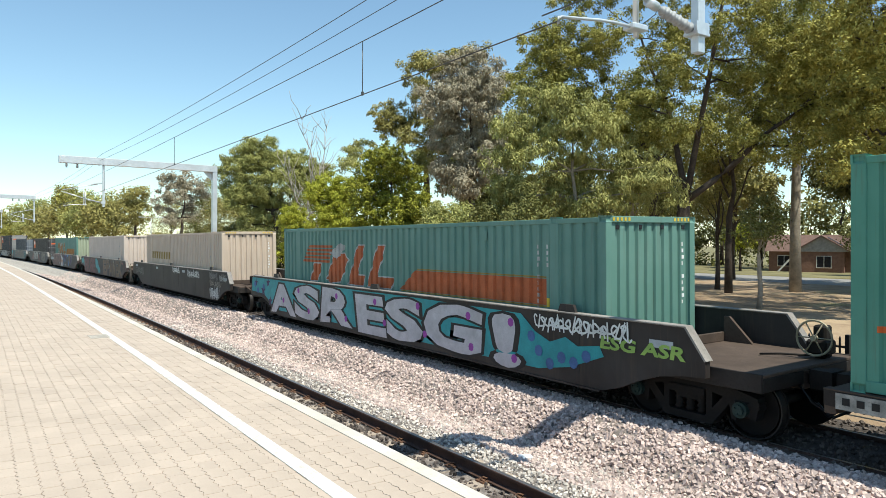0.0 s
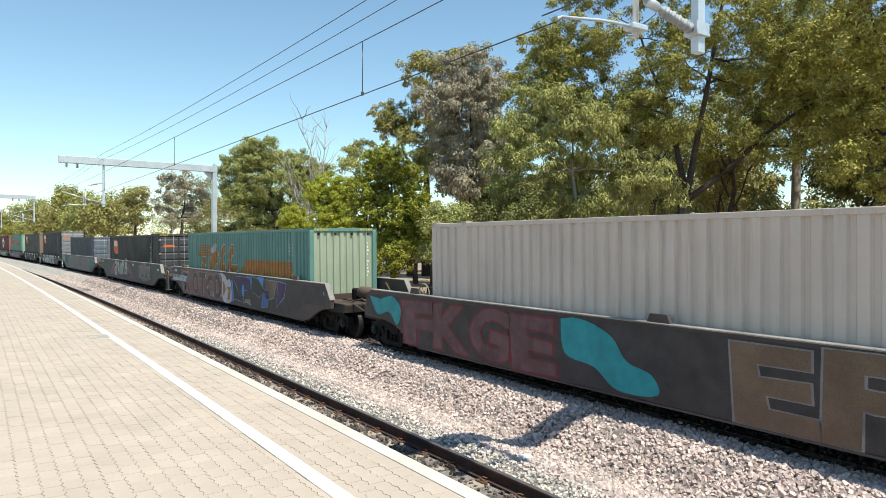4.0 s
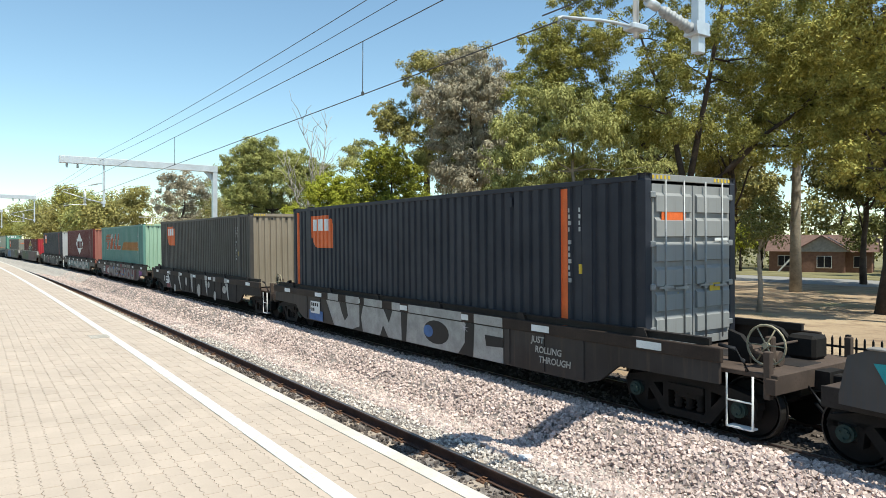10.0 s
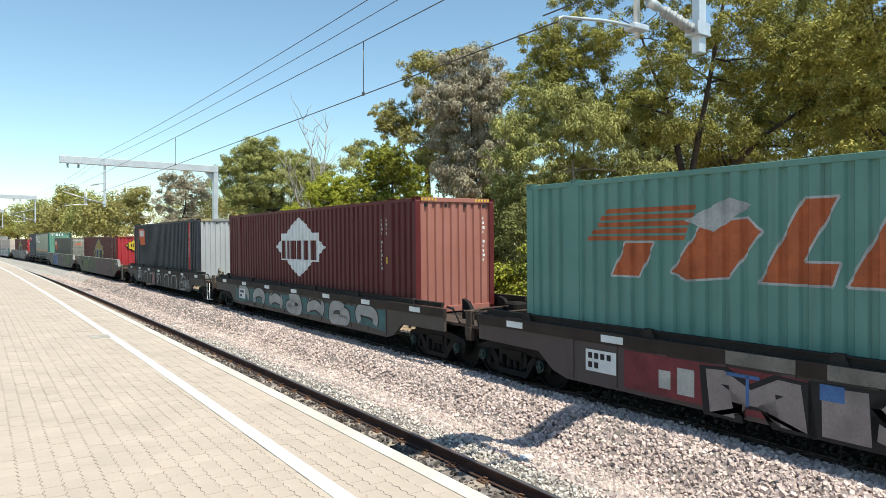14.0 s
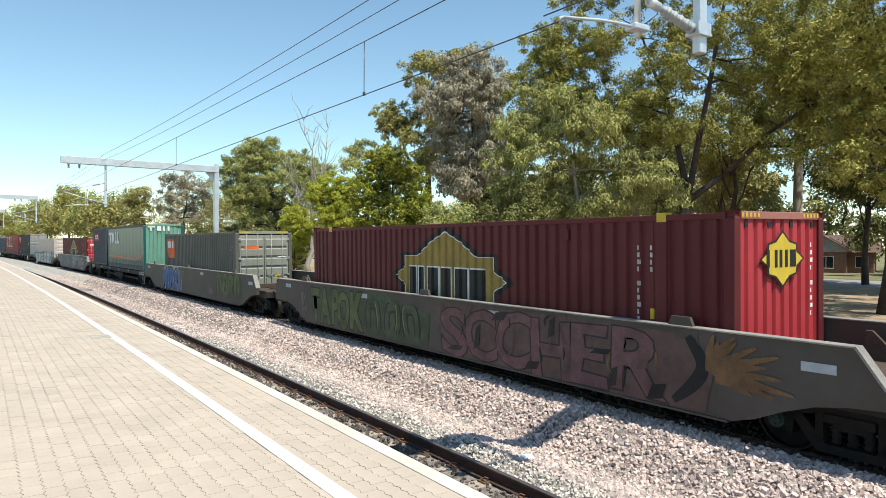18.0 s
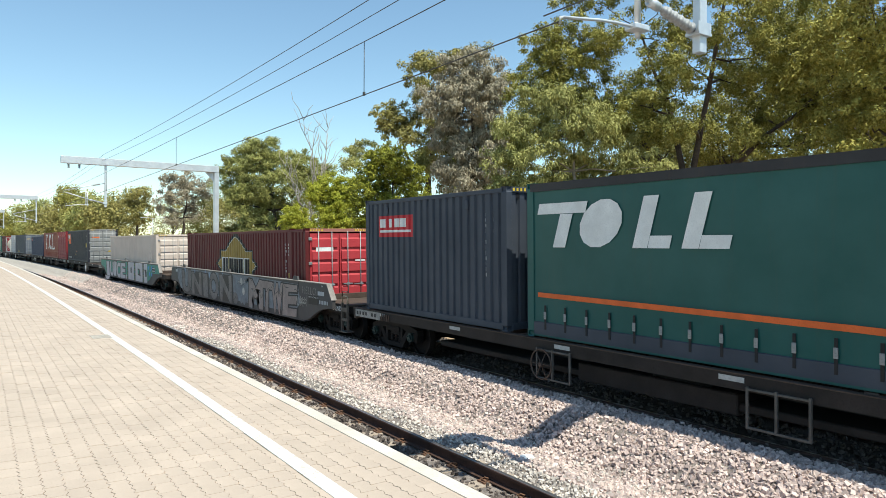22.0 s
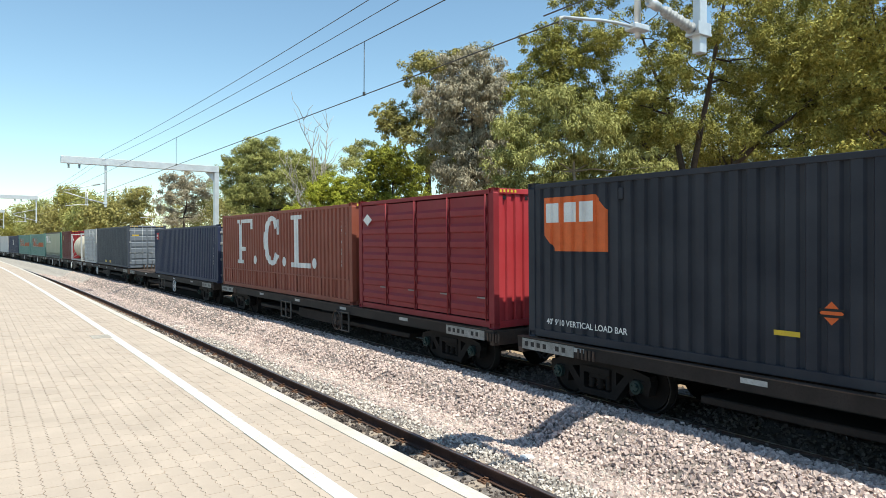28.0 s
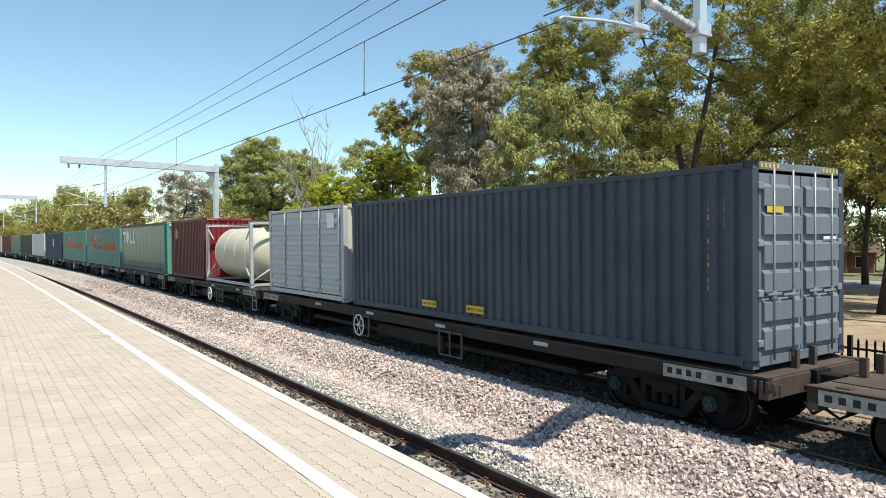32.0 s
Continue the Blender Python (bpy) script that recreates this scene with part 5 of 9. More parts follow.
    part("wheel_post", shared("b_wpost", lambda: boxes((8.99, 9.11, -0.70, -0.58, 1.05, 1.5), bevel=0.02), M_DECK), None, w) if ladder else None
    if ladder:
        steps(w, 8.95, -1.25, M_WHITE)
    MOVERS.append((w, uc, 0.0))
    return w


def flat_wagon(label, uc, half, ladder=False, empty=None, plate=True, wheel_x=1.0, belly=False, wheel_mat=None, tail=False, guards=((-2.35, -1.45), (1.95, 2.85))):
    """A skeletal flat wagon: low side sills, a deep centre sill, hanging brake gear."""
    w = thing("flat_wagon", label, "wagon", "skeletal flat wagons")
    b = half - 1.9
    low = 0.36 if belly else 0.80
    for e in (-1, 1):
        y = e * 1.30
        sill = part("side_sill", shared(("f_sill", half, e, belly), lambda: prism(bmesh.new(), [(-half, 1.02), (-half, 0.82), (-b + 1.6, 0.80), (-b + 4.2, low), (b - 4.2, low), (b - 1.6, 0.80), (half, 0.82), (half, 1.02)], y - e * 0.10, y), M_DARK_STEEL), None, w)
        part("sill_flange", shared(("f_flange", half, e), lambda: boxes((-half, half, min(y + e * 0.01, y - e * 0.14), max(y + e * 0.01, y - e * 0.14), 1.02, 1.035)), M_DECK), None, sill)
        if e < 0:
            n = int(half * 2 / 3.4)
            for k in range(n):
                part("reflector", shared("f_reflector", lambda: boxes((-0.2, 0.2, -1.306, -1.298, 0.91, 0.985)), M_DULL_WHITE), None, sill, "white reflective strip", at=Matrix.Translation((-half + 1.6 + 3.4 * k, 0, 0)))
            for x0, x1 in guards:
                xm = x0 + (x1 - x0) * 0.48
                rows = [(x0, x1, -1.35, -1.32, 0.30, 0.335), (x0, x1, -1.35, -1.32, 0.83, 0.86)] + [(x - 0.018, x + 0.018, -1.355, -1.315, 0.30, 0.88) for x in (x0 + 0.015, xm, x1 - 0.015)]
                part("brake_guard", boxes(*rows, bevel=0.004), M_GUARD, w, "hanging steel guard frame")
            for x in (b + 0.2, -half + 0.15):
                part("number_plate", boxes((x, x + 1.4, -1.312, -1.302, 0.80, 1.0)), M_PLATE, w, "pale plate with the wagon's code")
                part("code_marking", boxes(*[(x + 0.08 + 0.17 * k, x + 0.17 + 0.17 * k, -1.316, -1.311, 0.86, 0.95) for k in range(7) if k != 4]), M_BLACK, w)
                part("lashing_rack", boxes(*[(x + 1.5 + 0.09 * k, x + 1.55 + 0.09 * k, -1.33, -1.30, 0.80, 0.98) for k in range(5)], bevel=0.01), M_DECK, w)
    part("centre_sill", shared(("f_centre", half), lambda: prism(bmesh.new(), [(-half + 0.1, 0.98), (-half + 0.1, 0.70), (-b + 1.2, 0.66), (-b + 3.2, 0.36), (b - 3.2, 0.36), (b - 1.2, 0.66), (half - 0.1, 0.70), (half - 0.1, 0.98)], -0.25, 0.25), M_DARK_STEEL), None, w)
    # added dark pan: hides bright ground below the wagon, standing in for deep shade
    part("shade_pan", shared(("f_shade_pan", half), lambda: boxes((-b + 2.0, b - 2.0, -0.95, 0.95, 0.40, 0.52), (-1.6, 1.6, -1.0, 1.0, 0.34, 0.66), bevel=0.02), M_DARK_STEEL), None, w)
    n = 3 if tail else int(half * 2 / 1.6)
    for k in range(n + 1):
        part("cross_bearer", shared("f_cross", lambda: boxes((-0.08, 0.08, -1.25, 1.25, 0.82, 0.985)), M_DECK), None, w, at=Matrix.Translation((-half + 0.15 + (2 * half - 0.3) * k / n, 0, 0)))
    if plate:
        for e in (-1, 1):
            part("deck_plate", shared(("f_deck", half), lambda: boxes((half - 2.6, half - 0.02, -1.28, 1.28, 1.0, 1.022)), M_DECK), None, w, "rusty brown deck plate", at=Matrix.Rotation(0 if e > 0 else math.pi, 4, "Z"))
    if empty:
        a, b2 = empty
        for k in range(3):
            x0, x1 = a + (b2 - a) * k / 3, a + (b2 - a) * (k + 1) / 3 - 0.12
            part("deck_plate", boxes((x0, x1, -0.72, 0.72, 1.024, 1.034)), M_DECK, w, "rusty brown walkway plate")
            for e in (-1, 1):
                part("deck_beam", boxes((x0, x1 + 0.06, e * 0.76 - 0.035, e * 0.76 + 0.035, 0.9, 1.036)), M_DECK, w)
                part("side_plate", boxes((x0 + (0.5 if k else 0.0), x1, min(e * 0.80, e * 1.19), max(e * 0.80, e * 1.19), 0.985, 1.0)), M_DECK, w)
    part("brake_cylinder", shared("f_cyl", lambda: tube(bmesh.new(), [(-0.6, -0.75, 0.58), (0.5, -0.75, 0.58)], 0.17, 12), M_DARK_STEEL), None, w, at=Matrix.Translation((0.6, 0, 0)))
    part("air_tank", shared("f_tank", lambda: tube(bmesh.new(), [(-0.7, 0.7, 0.55), (0.7, 0.7, 0.55)], 0.2, 12), M_DARK_STEEL), None, w)
    hand_wheel(w, wheel_x, -1.36, 0.58, 0.28, wheel_mat or M_WHITE)
    for e in (-1, 1):
        part("headstock", shared(("f_head", half, e), lambda: boxes((min(e * (half - 0.14), e * half), max(e * (half - 0.14), e * half), -1.29, 1.29, 0.72, 1.0), bevel=0.008), M_DECK), None, w)
        part("end_stop", shared(("f_stop", half, e), lambda: boxes((min(e * (half - 0.25), e * (half - 0.15)), max(e * (half - 0.25), e * (half - 0.15)), -0.28, -0.2, 1.02, 1.3), (min(e * (half - 0.25), e * (half - 0.15)), max(e * (half - 0.25), e * (half - 0.15)), 0.2, 0.28, 1.02, 1.3)), M_DECK), None, w)
        bogie(w, e * b)
        coupler(w, e * (half - 0.05), e)
    for x in () if tail else (-half + 0.4, half - 0.4, -half + 6.6, half - 6.6):
        for s in (-1, 1):
            part("twist_lock", shared("f_twist", lambda: boxes((-0.09, 0.09, -0.07, 0.07, 0.98, 1.06), bevel=0.01), M_DECK), None, w, at=Matrix.Translation((x, s * 1.15, 0)))
    if ladder:
        steps(w, half - 0.45, -1.30, M_STEP, 0.72)
    MOVERS.append((w, uc, 0.0))
    return w


M_GUARD = plain("worn_grey_guard_paint", (0.10, 0.092, 0.082), 0.7, var=0.4, scale=5)
M_PLATE = plain("stained_plate", (0.29, 0.28, 0.26), 0.7, var=0.35, scale=6)

# ---- the train, from its leading end ----
P_GREEN = paint("green_container_paint", (0.128, 0.264, 0.221), 0.35, 0.2)
P_GREEN2 = paint("sea_green_container_paint", (0.125, 0.270, 0.225), 0.4, 0.2)
P_CREAM = paint("cream_container_paint", (0.60, 0.475, 0.375), 0.55, 0.1, dirt=(0.25, 0.13, 0.06))
P_CREAM2 = paint("pale_cream_container_paint", (0.66, 0.545, 0.47), 0.40, 0.1, dirt=(0.25, 0.16, 0.09))
P_CHAR = paint("charcoal_container_paint", (0.033, 0.031, 0.033), 0.2, 0.1)
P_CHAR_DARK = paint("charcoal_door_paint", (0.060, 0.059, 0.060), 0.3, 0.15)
# far lighter than the navy sides: sun on the doors is in the colour
P_CHAR_END = paint("sunlit_grey_door_paint", (0.27, 0.27, 0.265), 0.3, 0.15)
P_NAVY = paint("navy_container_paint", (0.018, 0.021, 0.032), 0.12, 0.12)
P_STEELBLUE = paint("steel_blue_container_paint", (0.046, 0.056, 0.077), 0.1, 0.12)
# lit copy of the blue paints for doors that face the sun
P_SB_END = paint("sunlit_blue_grey_door_paint", (0.165, 0.185, 0.215), 0.15, 0.15)
P_BROWNGREY = paint("taupe_container_paint", (0.058, 0.051, 0.045), 0.3, 0.15)
# taupe lightened for the end in the sun
P_TAUPE_END = paint("dusty_sunlit_taupe_end_paint", (0.27, 0.22, 0.16), 0.4, 0.15)
P_MAROON = paint("maroon_container_paint", (0.110, 0.013, 0.014), 0.18, 0.05)
# maroon as it looks sunlit, painted on the leading end
P_SALMON = paint("sunlit_maroon_end_paint", (0.38, 0.15, 0.115), 0.3, 0.1)
P_RED = paint("red_container_paint", (0.247, 0.019, 0.026), 0.2, 0.1)
# lit red for leading ends, the sun put into the paint
P_RED_END = paint("sunlit_red_door_paint", (0.45, 0.036, 0.046), 0.2, 0.1)
P_OLIVE = paint("olive_grey_container_paint", (0.105, 0.101, 0.084), 0.3, 0.15)
P_TEAL = paint("teal_curtain", (0.014, 0.092, 0.084), 0.12, 0.08, rough=0.35)
# brown stains over a green lightened for sunlight
P_CURTAIN_END = paint("sunlit_stained_green_end_paint", (0.15, 0.34, 0.25), 0.85, 0.3, dirt=(0.24, 0.13, 0.055))
P_TEAL_END = paint("teal_end_paint", (0.085, 0.27, 0.20), 0.7, 0.15)
P_RUST = paint("rust_red_container_paint", (0.27, 0.070, 0.042), 0.2, 0.12)
P_BLUE = paint("blue_container_paint", (0.021, 0.032, 0.078), 0.1, 0.1)
P_GREYWHITE = paint("grey_white_container_paint", (0.47, 0.475, 0.48), 0.25, 0.1)
# warm sunlight on the end is part of this white
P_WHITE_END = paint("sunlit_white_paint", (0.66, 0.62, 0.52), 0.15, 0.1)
P_WHITE = paint("white_container_paint", (0.60, 0.60, 0.58), 0.15, 0.1)
P_TANK = paint("cream_tank_paint", (0.62, 0.55, 0.43), 0.45, 0.1, dirt=(0.16, 0.10, 0.05))
W_BROWN = paint("brown_wagon_paint", (0.028, 0.021, 0.019), 0.75, 0.14, dirt=(0.085, 0.058, 0.043))
W_GREY = paint("grey_wagon_paint", (0.062, 0.059, 0.060), 0.75, 0.14, dirt=(0.085, 0.058, 0.043))
W_GREYBROWN = paint("grey_brown_wagon_paint", (0.078, 0.062, 0.052), 0.75, 0.14, dirt=(0.085, 0.058, 0.043))
W_PURPLE = paint("purple_grey_wagon_paint", (0.078, 0.055, 0.052), 0.75, 0.14, dirt=(0.085, 0.058, 0.043))
G_TEAL = plain("teal_spray", (0.03, 0.27, 0.30), 0.5, var=0.2)
G_SILVER = plain("silver_spray", (0.46, 0.44, 0.47), 0.5, var=0.2)
G_GREY = plain("grey_spray", (0.22, 0.205, 0.20), 0.6, var=0.3)
G_PALE = plain("pale_grey_spray", (0.40, 0.39, 0.36), 0.6, var=0.25)
G_PINK = plain("pink_spray", (0.21, 0.095, 0.09), 0.6, var=0.3)
G_DARKRED = plain("dark_red_spray", (0.16, 0.03, 0.035), 0.6, var=0.3)
G_BLUE = plain("blue_spray", (0.06, 0.13, 0.30), 0.6, var=0.3)
G_GREEN = plain("green_spray", (0.10, 0.115, 0.04), 0.6, var=0.4)
G_PURPLE = plain("purple_spray", (0.30, 0.06, 0.32), 0.6, var=0.2)
G_PURPLE_BROWN = plain("brown_spray", (0.105, 0.062, 0.055), 0.6, var=0.3)
G_GREYPINK = plain("grey_pink_spray", (0.19, 0.145, 0.135), 0.6, var=0.3)
G_PALE2 = plain("pale_spray", (0.34, 0.33, 0.31), 0.6, var=0.25)
G_GREEN2 = plain("dark_green_spray", (0.055, 0.075, 0.04), 0.6, var=0.4)
G_LIMEDARK = plain("dull_lime_spray", (0.17, 0.23, 0.08), 0.6, var=0.3)
G_GREY2 = plain("brown_grey_spray", (0.055, 0.045, 0.045), 0.6, var=0.3)
G_STONE = plain("stone_grey_spray", (0.155, 0.142, 0.138), 0.6, var=0.4, scale=2.2)
G_HAZE = plain("haze_blue_spray", (0.155, 0.175, 0.20), 0.6, var=0.3)
G_SOOT = plain("dark_umber_spray", (0.038, 0.028, 0.026), 0.6, var=0.4)
G_ROSE = plain("dull_rose_spray", (0.140, 0.070, 0.072), 0.6, var=0.35)
G_OCHRE2 = plain("dull_ochre_spray", (0.16, 0.085, 0.04), 0.6, var=0.35)
G_SKY = plain("sky_blue_spray", (0.05, 0.24, 0.58), 0.5, var=0.2)
G_PALEBLUE = plain("pale_blue_spray", (0.20, 0.28, 0.40), 0.6, var=0.3)
G_NIGHT = plain("purple_spray_ground", (0.055, 0.03, 0.09), 0.6, var=0.4)
G_SAND = plain("sand_spray", (0.30, 0.26, 0.22), 0.6, var=0.3)
G_SAND2 = plain("dull_sand_spray", (0.17, 0.15, 0.13), 0.6, var=0.3)
G_TEALDARK = plain("dull_teal_spray", (0.05, 0.13, 0.13), 0.6, var=0.3)
G_TEALGREEN = plain("teal_green_spray", (0.03, 0.22, 0.17), 0.5, var=0.25)
G_LIME = plain("lime_spray", (0.28, 0.42, 0.10), 0.6, var=0.2)
G_BROWNISH = plain("brown_grey_letter_spray", (0.165, 0.105, 0.068), 0.6, var=0.35, scale=1.2)
G_MUD = plain("dull_mud_spray", (0.17, 0.145, 0.13), 0.6, var=0.25)
G_BLOCK = plain("pinkish_grey_spray", (0.25, 0.205, 0.19), 0.6, var=0.22)
G_PLUM = plain("brownish_pink_spray", (0.20, 0.105, 0.095), 0.6, var=0.3)
SIDE_Y = -1.448


def graffiti(w, words, x, z, size, fill, edge, x1=None, shear=0.0, fat=0.05, rim=0.05, y=SIDE_Y, label="spray-painted graffiti letters"):
    """Fat sprayed letters from x to x1 with a rim round them."""
    bm = text_bm(words, size, fat, shear)
    span = max(v.co.x for v in bm.verts)
    wide = (x1 - x) / span if x1 else 1.0
    for v in bm.verts:
        v.co.x *= wide
    sway = Vector((x * 3.1, z * 5.3, 0))
    if edge:
        for v in bm.verts:
            v.co += Vector((noise.noise(v.co * 1.7 + sway), 0, 0.6 * noise.noise(v.co * 1.7 - sway))) * size * 0.07
    decal("graffiti", bm, fill, w, y, proud=0.007, shift=(x, z), label=label)
    if edge:
        bm = text_bm(words, size, fat + rim, shear, wide)
        for v in bm.verts:
            v.co += Vector((noise.noise(v.co * 1.7 + sway), 0, 0.6 * noise.noise(v.co * 1.7 - sway))) * size * 0.07
        decal("graffiti_rim", bm, edge, w, y, proud=0.0045, shift=(x, z), label="dark rim of the graffiti letters")


def letter_row(w, rows, lo, hi, fill, edge, rim=0.05, fat=0.07, y=SIDE_Y):
    """Big sprayed letters, one by one: (letter, from, to)."""
    for k, (ch, a, b) in enumerate(rows):
        drop = 0.05 * (k % 3) - 0.04
        size = (hi - lo) / 0.72
        graffiti(w, ch, a, lo + drop * 0.5, size, fill, edge, b, 0.06 * (k % 3 - 1), min(fat, 0.045 * size), rim, y=y)


def burst(w, x, z, r, mat, y=SIDE_Y):
    """A sprayed glint: thin crossing strokes."""
    for k in range(4):
        a = math.pi * k / 4 + 0.2
        decal("graffiti_glint", shapes_bm(ribbon([(x - r * math.cos(a), z - r * math.sin(a)), (x, z), (x + r * math.cos(a), z + r * math.sin(a))], 0.022, 0.2)), mat, w, y, proud=0.017)


def star(w, x, z, r, mat, y=SIDE_Y, proud=0.006):
    pts = [(x + (r if k % 2 == 0 else r * 0.42) * math.sin(math.pi * k / 5), z + (r if k % 2 == 0 else r * 0.42) * math.cos(math.pi * k / 5)) for k in range(10)]
    decal("graffiti_star", shapes_bm([pts]), mat, w, y, proud=proud, label="sprayed star")


def ovals(w, rows, mat, y=SIDE_Y, proud=0.005, name="graffiti_patch"):
    for x, z, rx, rz in rows:
        decal(name, shapes_bm([[(x + rx * math.cos(2 * math.pi * k / 18), z + rz * math.sin(2 * math.pi * k / 18)) for k in range(18)]]), mat, w, y, proud=proud)


def smooth(pts, n=5):
    """A rounded path through points."""
    out = []
    for i in range(len(pts) - 1):
        p = [pts[max(i - 1, 0)], pts[i], pts[i + 1], pts[min(i + 2, len(pts) - 1)]]
        for k in range(n):
            t = k / n
            out.append(tuple(0.5 * (2 * b + (c - a) * t + (2 * a - 5 * b + 4 * c - d) * t * t + (3 * b - a - 3 * c + d) * t ** 3) for a, b, c, d in zip(*p)))
    return out + [pts[-1]]


def ribbon(pts, w, taper=0.55):
    """A flat band of about width w along points, thinner at its ends."""
    n = len(pts)
    lo, hi = [], []
    for i, (x, z) in enumerate(pts):
        a, b = pts[max(i - 1, 0)], pts[min(i + 1, n - 1)]
        dx, dz = b[0] - a[0], b[1] - a[1]
        m = math.hypot(dx, dz) or 1
        k = w / 2 * (taper + (1 - taper) * math.sin(math.pi * i / (n - 1)))
        lo.append((x - dz / m * k, z + dx / m * k))
        hi.append((x + dz / m * k, z - dx / m * k))
    return [[lo[i], hi[i], hi[i + 1], lo[i + 1]] for i in range(n - 1)]


def blobs(w, x0, x1, n, fill, edge, seed, z0=0.56, z1=1.54, y=SIDE_Y, shadow=None, ground=None, thick=0.26):
    """Unreadable sprayed forms: tangled curved bands with dark rims, spikes and drips."""
    rng = random.Random(seed)
    step = (x1 - x0) / n
    strokes = []
    lo, hi = z0 + thick * 0.5, z1 - thick * 0.45
    for i in range(n):
        c, w2, lean = x0 + step * (i + 0.5), step * 0.27, rng.uniform(-0.16, 0.10)
        j = lambda k: rng.uniform(-k, k)
        a = [(c - w2 + j(0.05), lo + j(0.05)), (c - w2 * 1.1 + lean * 0.5, (lo + hi) / 2 + j(0.08)), (c - w2 * 0.8 + lean, hi + j(0.05))]
        b = [(c + w2 + j(0.05), lo + j(0.05)), (c + w2 * 1.1 + lean * 0.5, (lo + hi) / 2 + j(0.08)), (c + w2 * 0.8 + lean, hi + j(0.05))]
        kind = rng.randrange(4)
        if i % 3 != 2:
            a, b = b, a
            w2 = -w2
        if kind == 0:
            strokes.append(smooth(a + [(c + lean, hi + 0.03)] + b[::-1]))
        elif kind == 1:
            strokes.append(smooth([b[2], (c + lean, hi + 0.04)] + a[::-1] + [(c, lo - 0.03), b[0], b[1], (c + 0.05, (lo + hi) / 2)]))
        elif kind == 2:
            strokes.append(smooth(a))
            strokes.append(smooth([a[2], (c + w2, hi - 0.05), (c + w2 * 0.6, (lo + hi) / 2 + 0.05), (c, (lo + hi) / 2), b[0]]))
        else:
            strokes.append(smooth(a))
            strokes.append(smooth([(c - w2 * 0.9, (lo + hi) / 2), (c, (lo + hi) / 2 + 0.1), (c + w2, (lo + hi) / 2 + 0.02)]))
            strokes.append(smooth(b))
    cut = lambda ps: [[(min(max(a, x0 - 0.2), x1 + 0.2), min(max(b, z0 - 0.04), z1 + 0.04)) for a, b in q] for q in ps]
    if ground:
        top = [(x0 - 0.15 + (x1 - x0 + 0.3) * j / 12, z1 - 0.12 * rng.random()) for j in range(13)]
        low = [(x0 - 0.15 + (x1 - x0 + 0.3) * j / 12, z0 + 0.12 * rng.random()) for j in range(13)]
        decal("graffiti_ground", shapes_bm([top + low[::-1]]), ground, w, y, proud=0.002, label="sprayed ground colour of the graffiti")
    for k, half in enumerate((strokes[0::2], strokes[1::2])):
        far, mid = [q for p in half for q in ribbon(p, thick + 0.11, 0.9)], [q for p in half for q in ribbon(p, thick, 0.85)]
        decal("graffiti_rim", shapes_bm(cut(far)), edge, w, y, proud=0.0035 + 0.004 * k, label="dark graffiti outlines")
        decal("graffiti", shapes_bm(cut(mid)), fill, w, y, proud=0.0055 + 0.004 * k, label="sprayed curving forms that cannot be read")
    if shadow:
        decal("graffiti_cut", shapes_bm(cut([q for p in strokes for q in ribbon([(a - 0.06, b + 0.05) for a, b in p[:12]], 0.04)])), shadow, w, y, proud=0.012)


def scribble(w, x0, x1, z0, z1, n, mat, seed, thick=0.03, y=SIDE_Y, label="scrawled spray tag"):
    """A hurried tag: thin looping strokes that cannot be read."""
    rng = random.Random(seed)
    p, turn, k = [], 0.0, 9 * n
    for i in range(k):
        turn += rng.uniform(0.5, 1.15)
        r = (x1 - x0) / n * rng.uniform(0.25, 0.6)
        p.append((min(max(x0 + (x1 - x0) * i / k + r * math.cos(turn), x0), x1), (z0 + z1) / 2 + (z1 - z0) * 0.5 * rng.uniform(0.55, 1.0) * math.sin(turn) + 0.12 * (z1 - z0) * math.sin(i * 0.7)))
    qs = ribbon(smooth(p, 3), thick, 0.8)
    for i in range(2 * n):
        x, tilt = x0 + (x1 - x0) * (i + rng.random()) / (2 * n), rng.uniform(-0.12, 0.12)
        foot, head = z0 - (z1 - z0) * rng.uniform(0.0, 0.3), z1 + (z1 - z0) * rng.uniform(-0.3, 0.3)
        qs += ribbon([(x, foot), (x + tilt * 0.5, (foot + head) / 2), (x + tilt, head)], thick, 0.7)
    decal("tag", shapes_bm(qs), mat, w, y, proud=0.014, label=label)


def spots(w, rows, mat, r, y=SIDE_Y, proud=0.009, n=8, name="graffiti_spot"):
    for x, z in rows:
        decal(name, shapes_bm([[(x + r * math.cos(2 * math.pi * k / n), z + r * math.sin(2 * math.pi * k / n)) for k in range(n)]]), mat, w, y, proud=proud)


# leading container, only its trailing end is seen
flat_wagon("dark skeletal flat wagon under a teal container", 5.6, 10.1)
c, st = container("teal green corrugated container on a flat wagon", 8.0, 1.03, 12.19, 2.9, P_TEAL_END)
decal("stripe", shapes_bm([rect(-5.8, 0.75, 11.6, 0.08)]), M_ORANGE, c, -1.2, st)

# five well wagons with long containers
W1 = well_wagon("brown well wagon covered in white, pink and teal graffiti", -15.9, W_BROWN)
decal("graffiti_ground", shapes_bm([[(-9.4, 1.55), (-9.5, 1.05), (-8.2, 1.0), (-7.4, 0.66), (-6.7, 0.52), (6.4, 0.52), (7.2, 0.66), (8.0, 0.95), (7.9, 1.12), (7.4, 1.05), (7.1, 1.18), (6.7, 1.05), (6.3, 1.2), (5.9, 1.5), (1.5, 1.55), (-4.0, 1.55)]]), G_TEAL, W1, SIDE_Y, proud=0.002, label="teal sprayed ground")
letter_row(W1, (("A", -7.3, -5.2), ("S", -5.3, -3.4), ("R", -3.4, -1.2)), 0.50, 1.46, G_SILVER, M_BLACK, 0.05, 0.13)
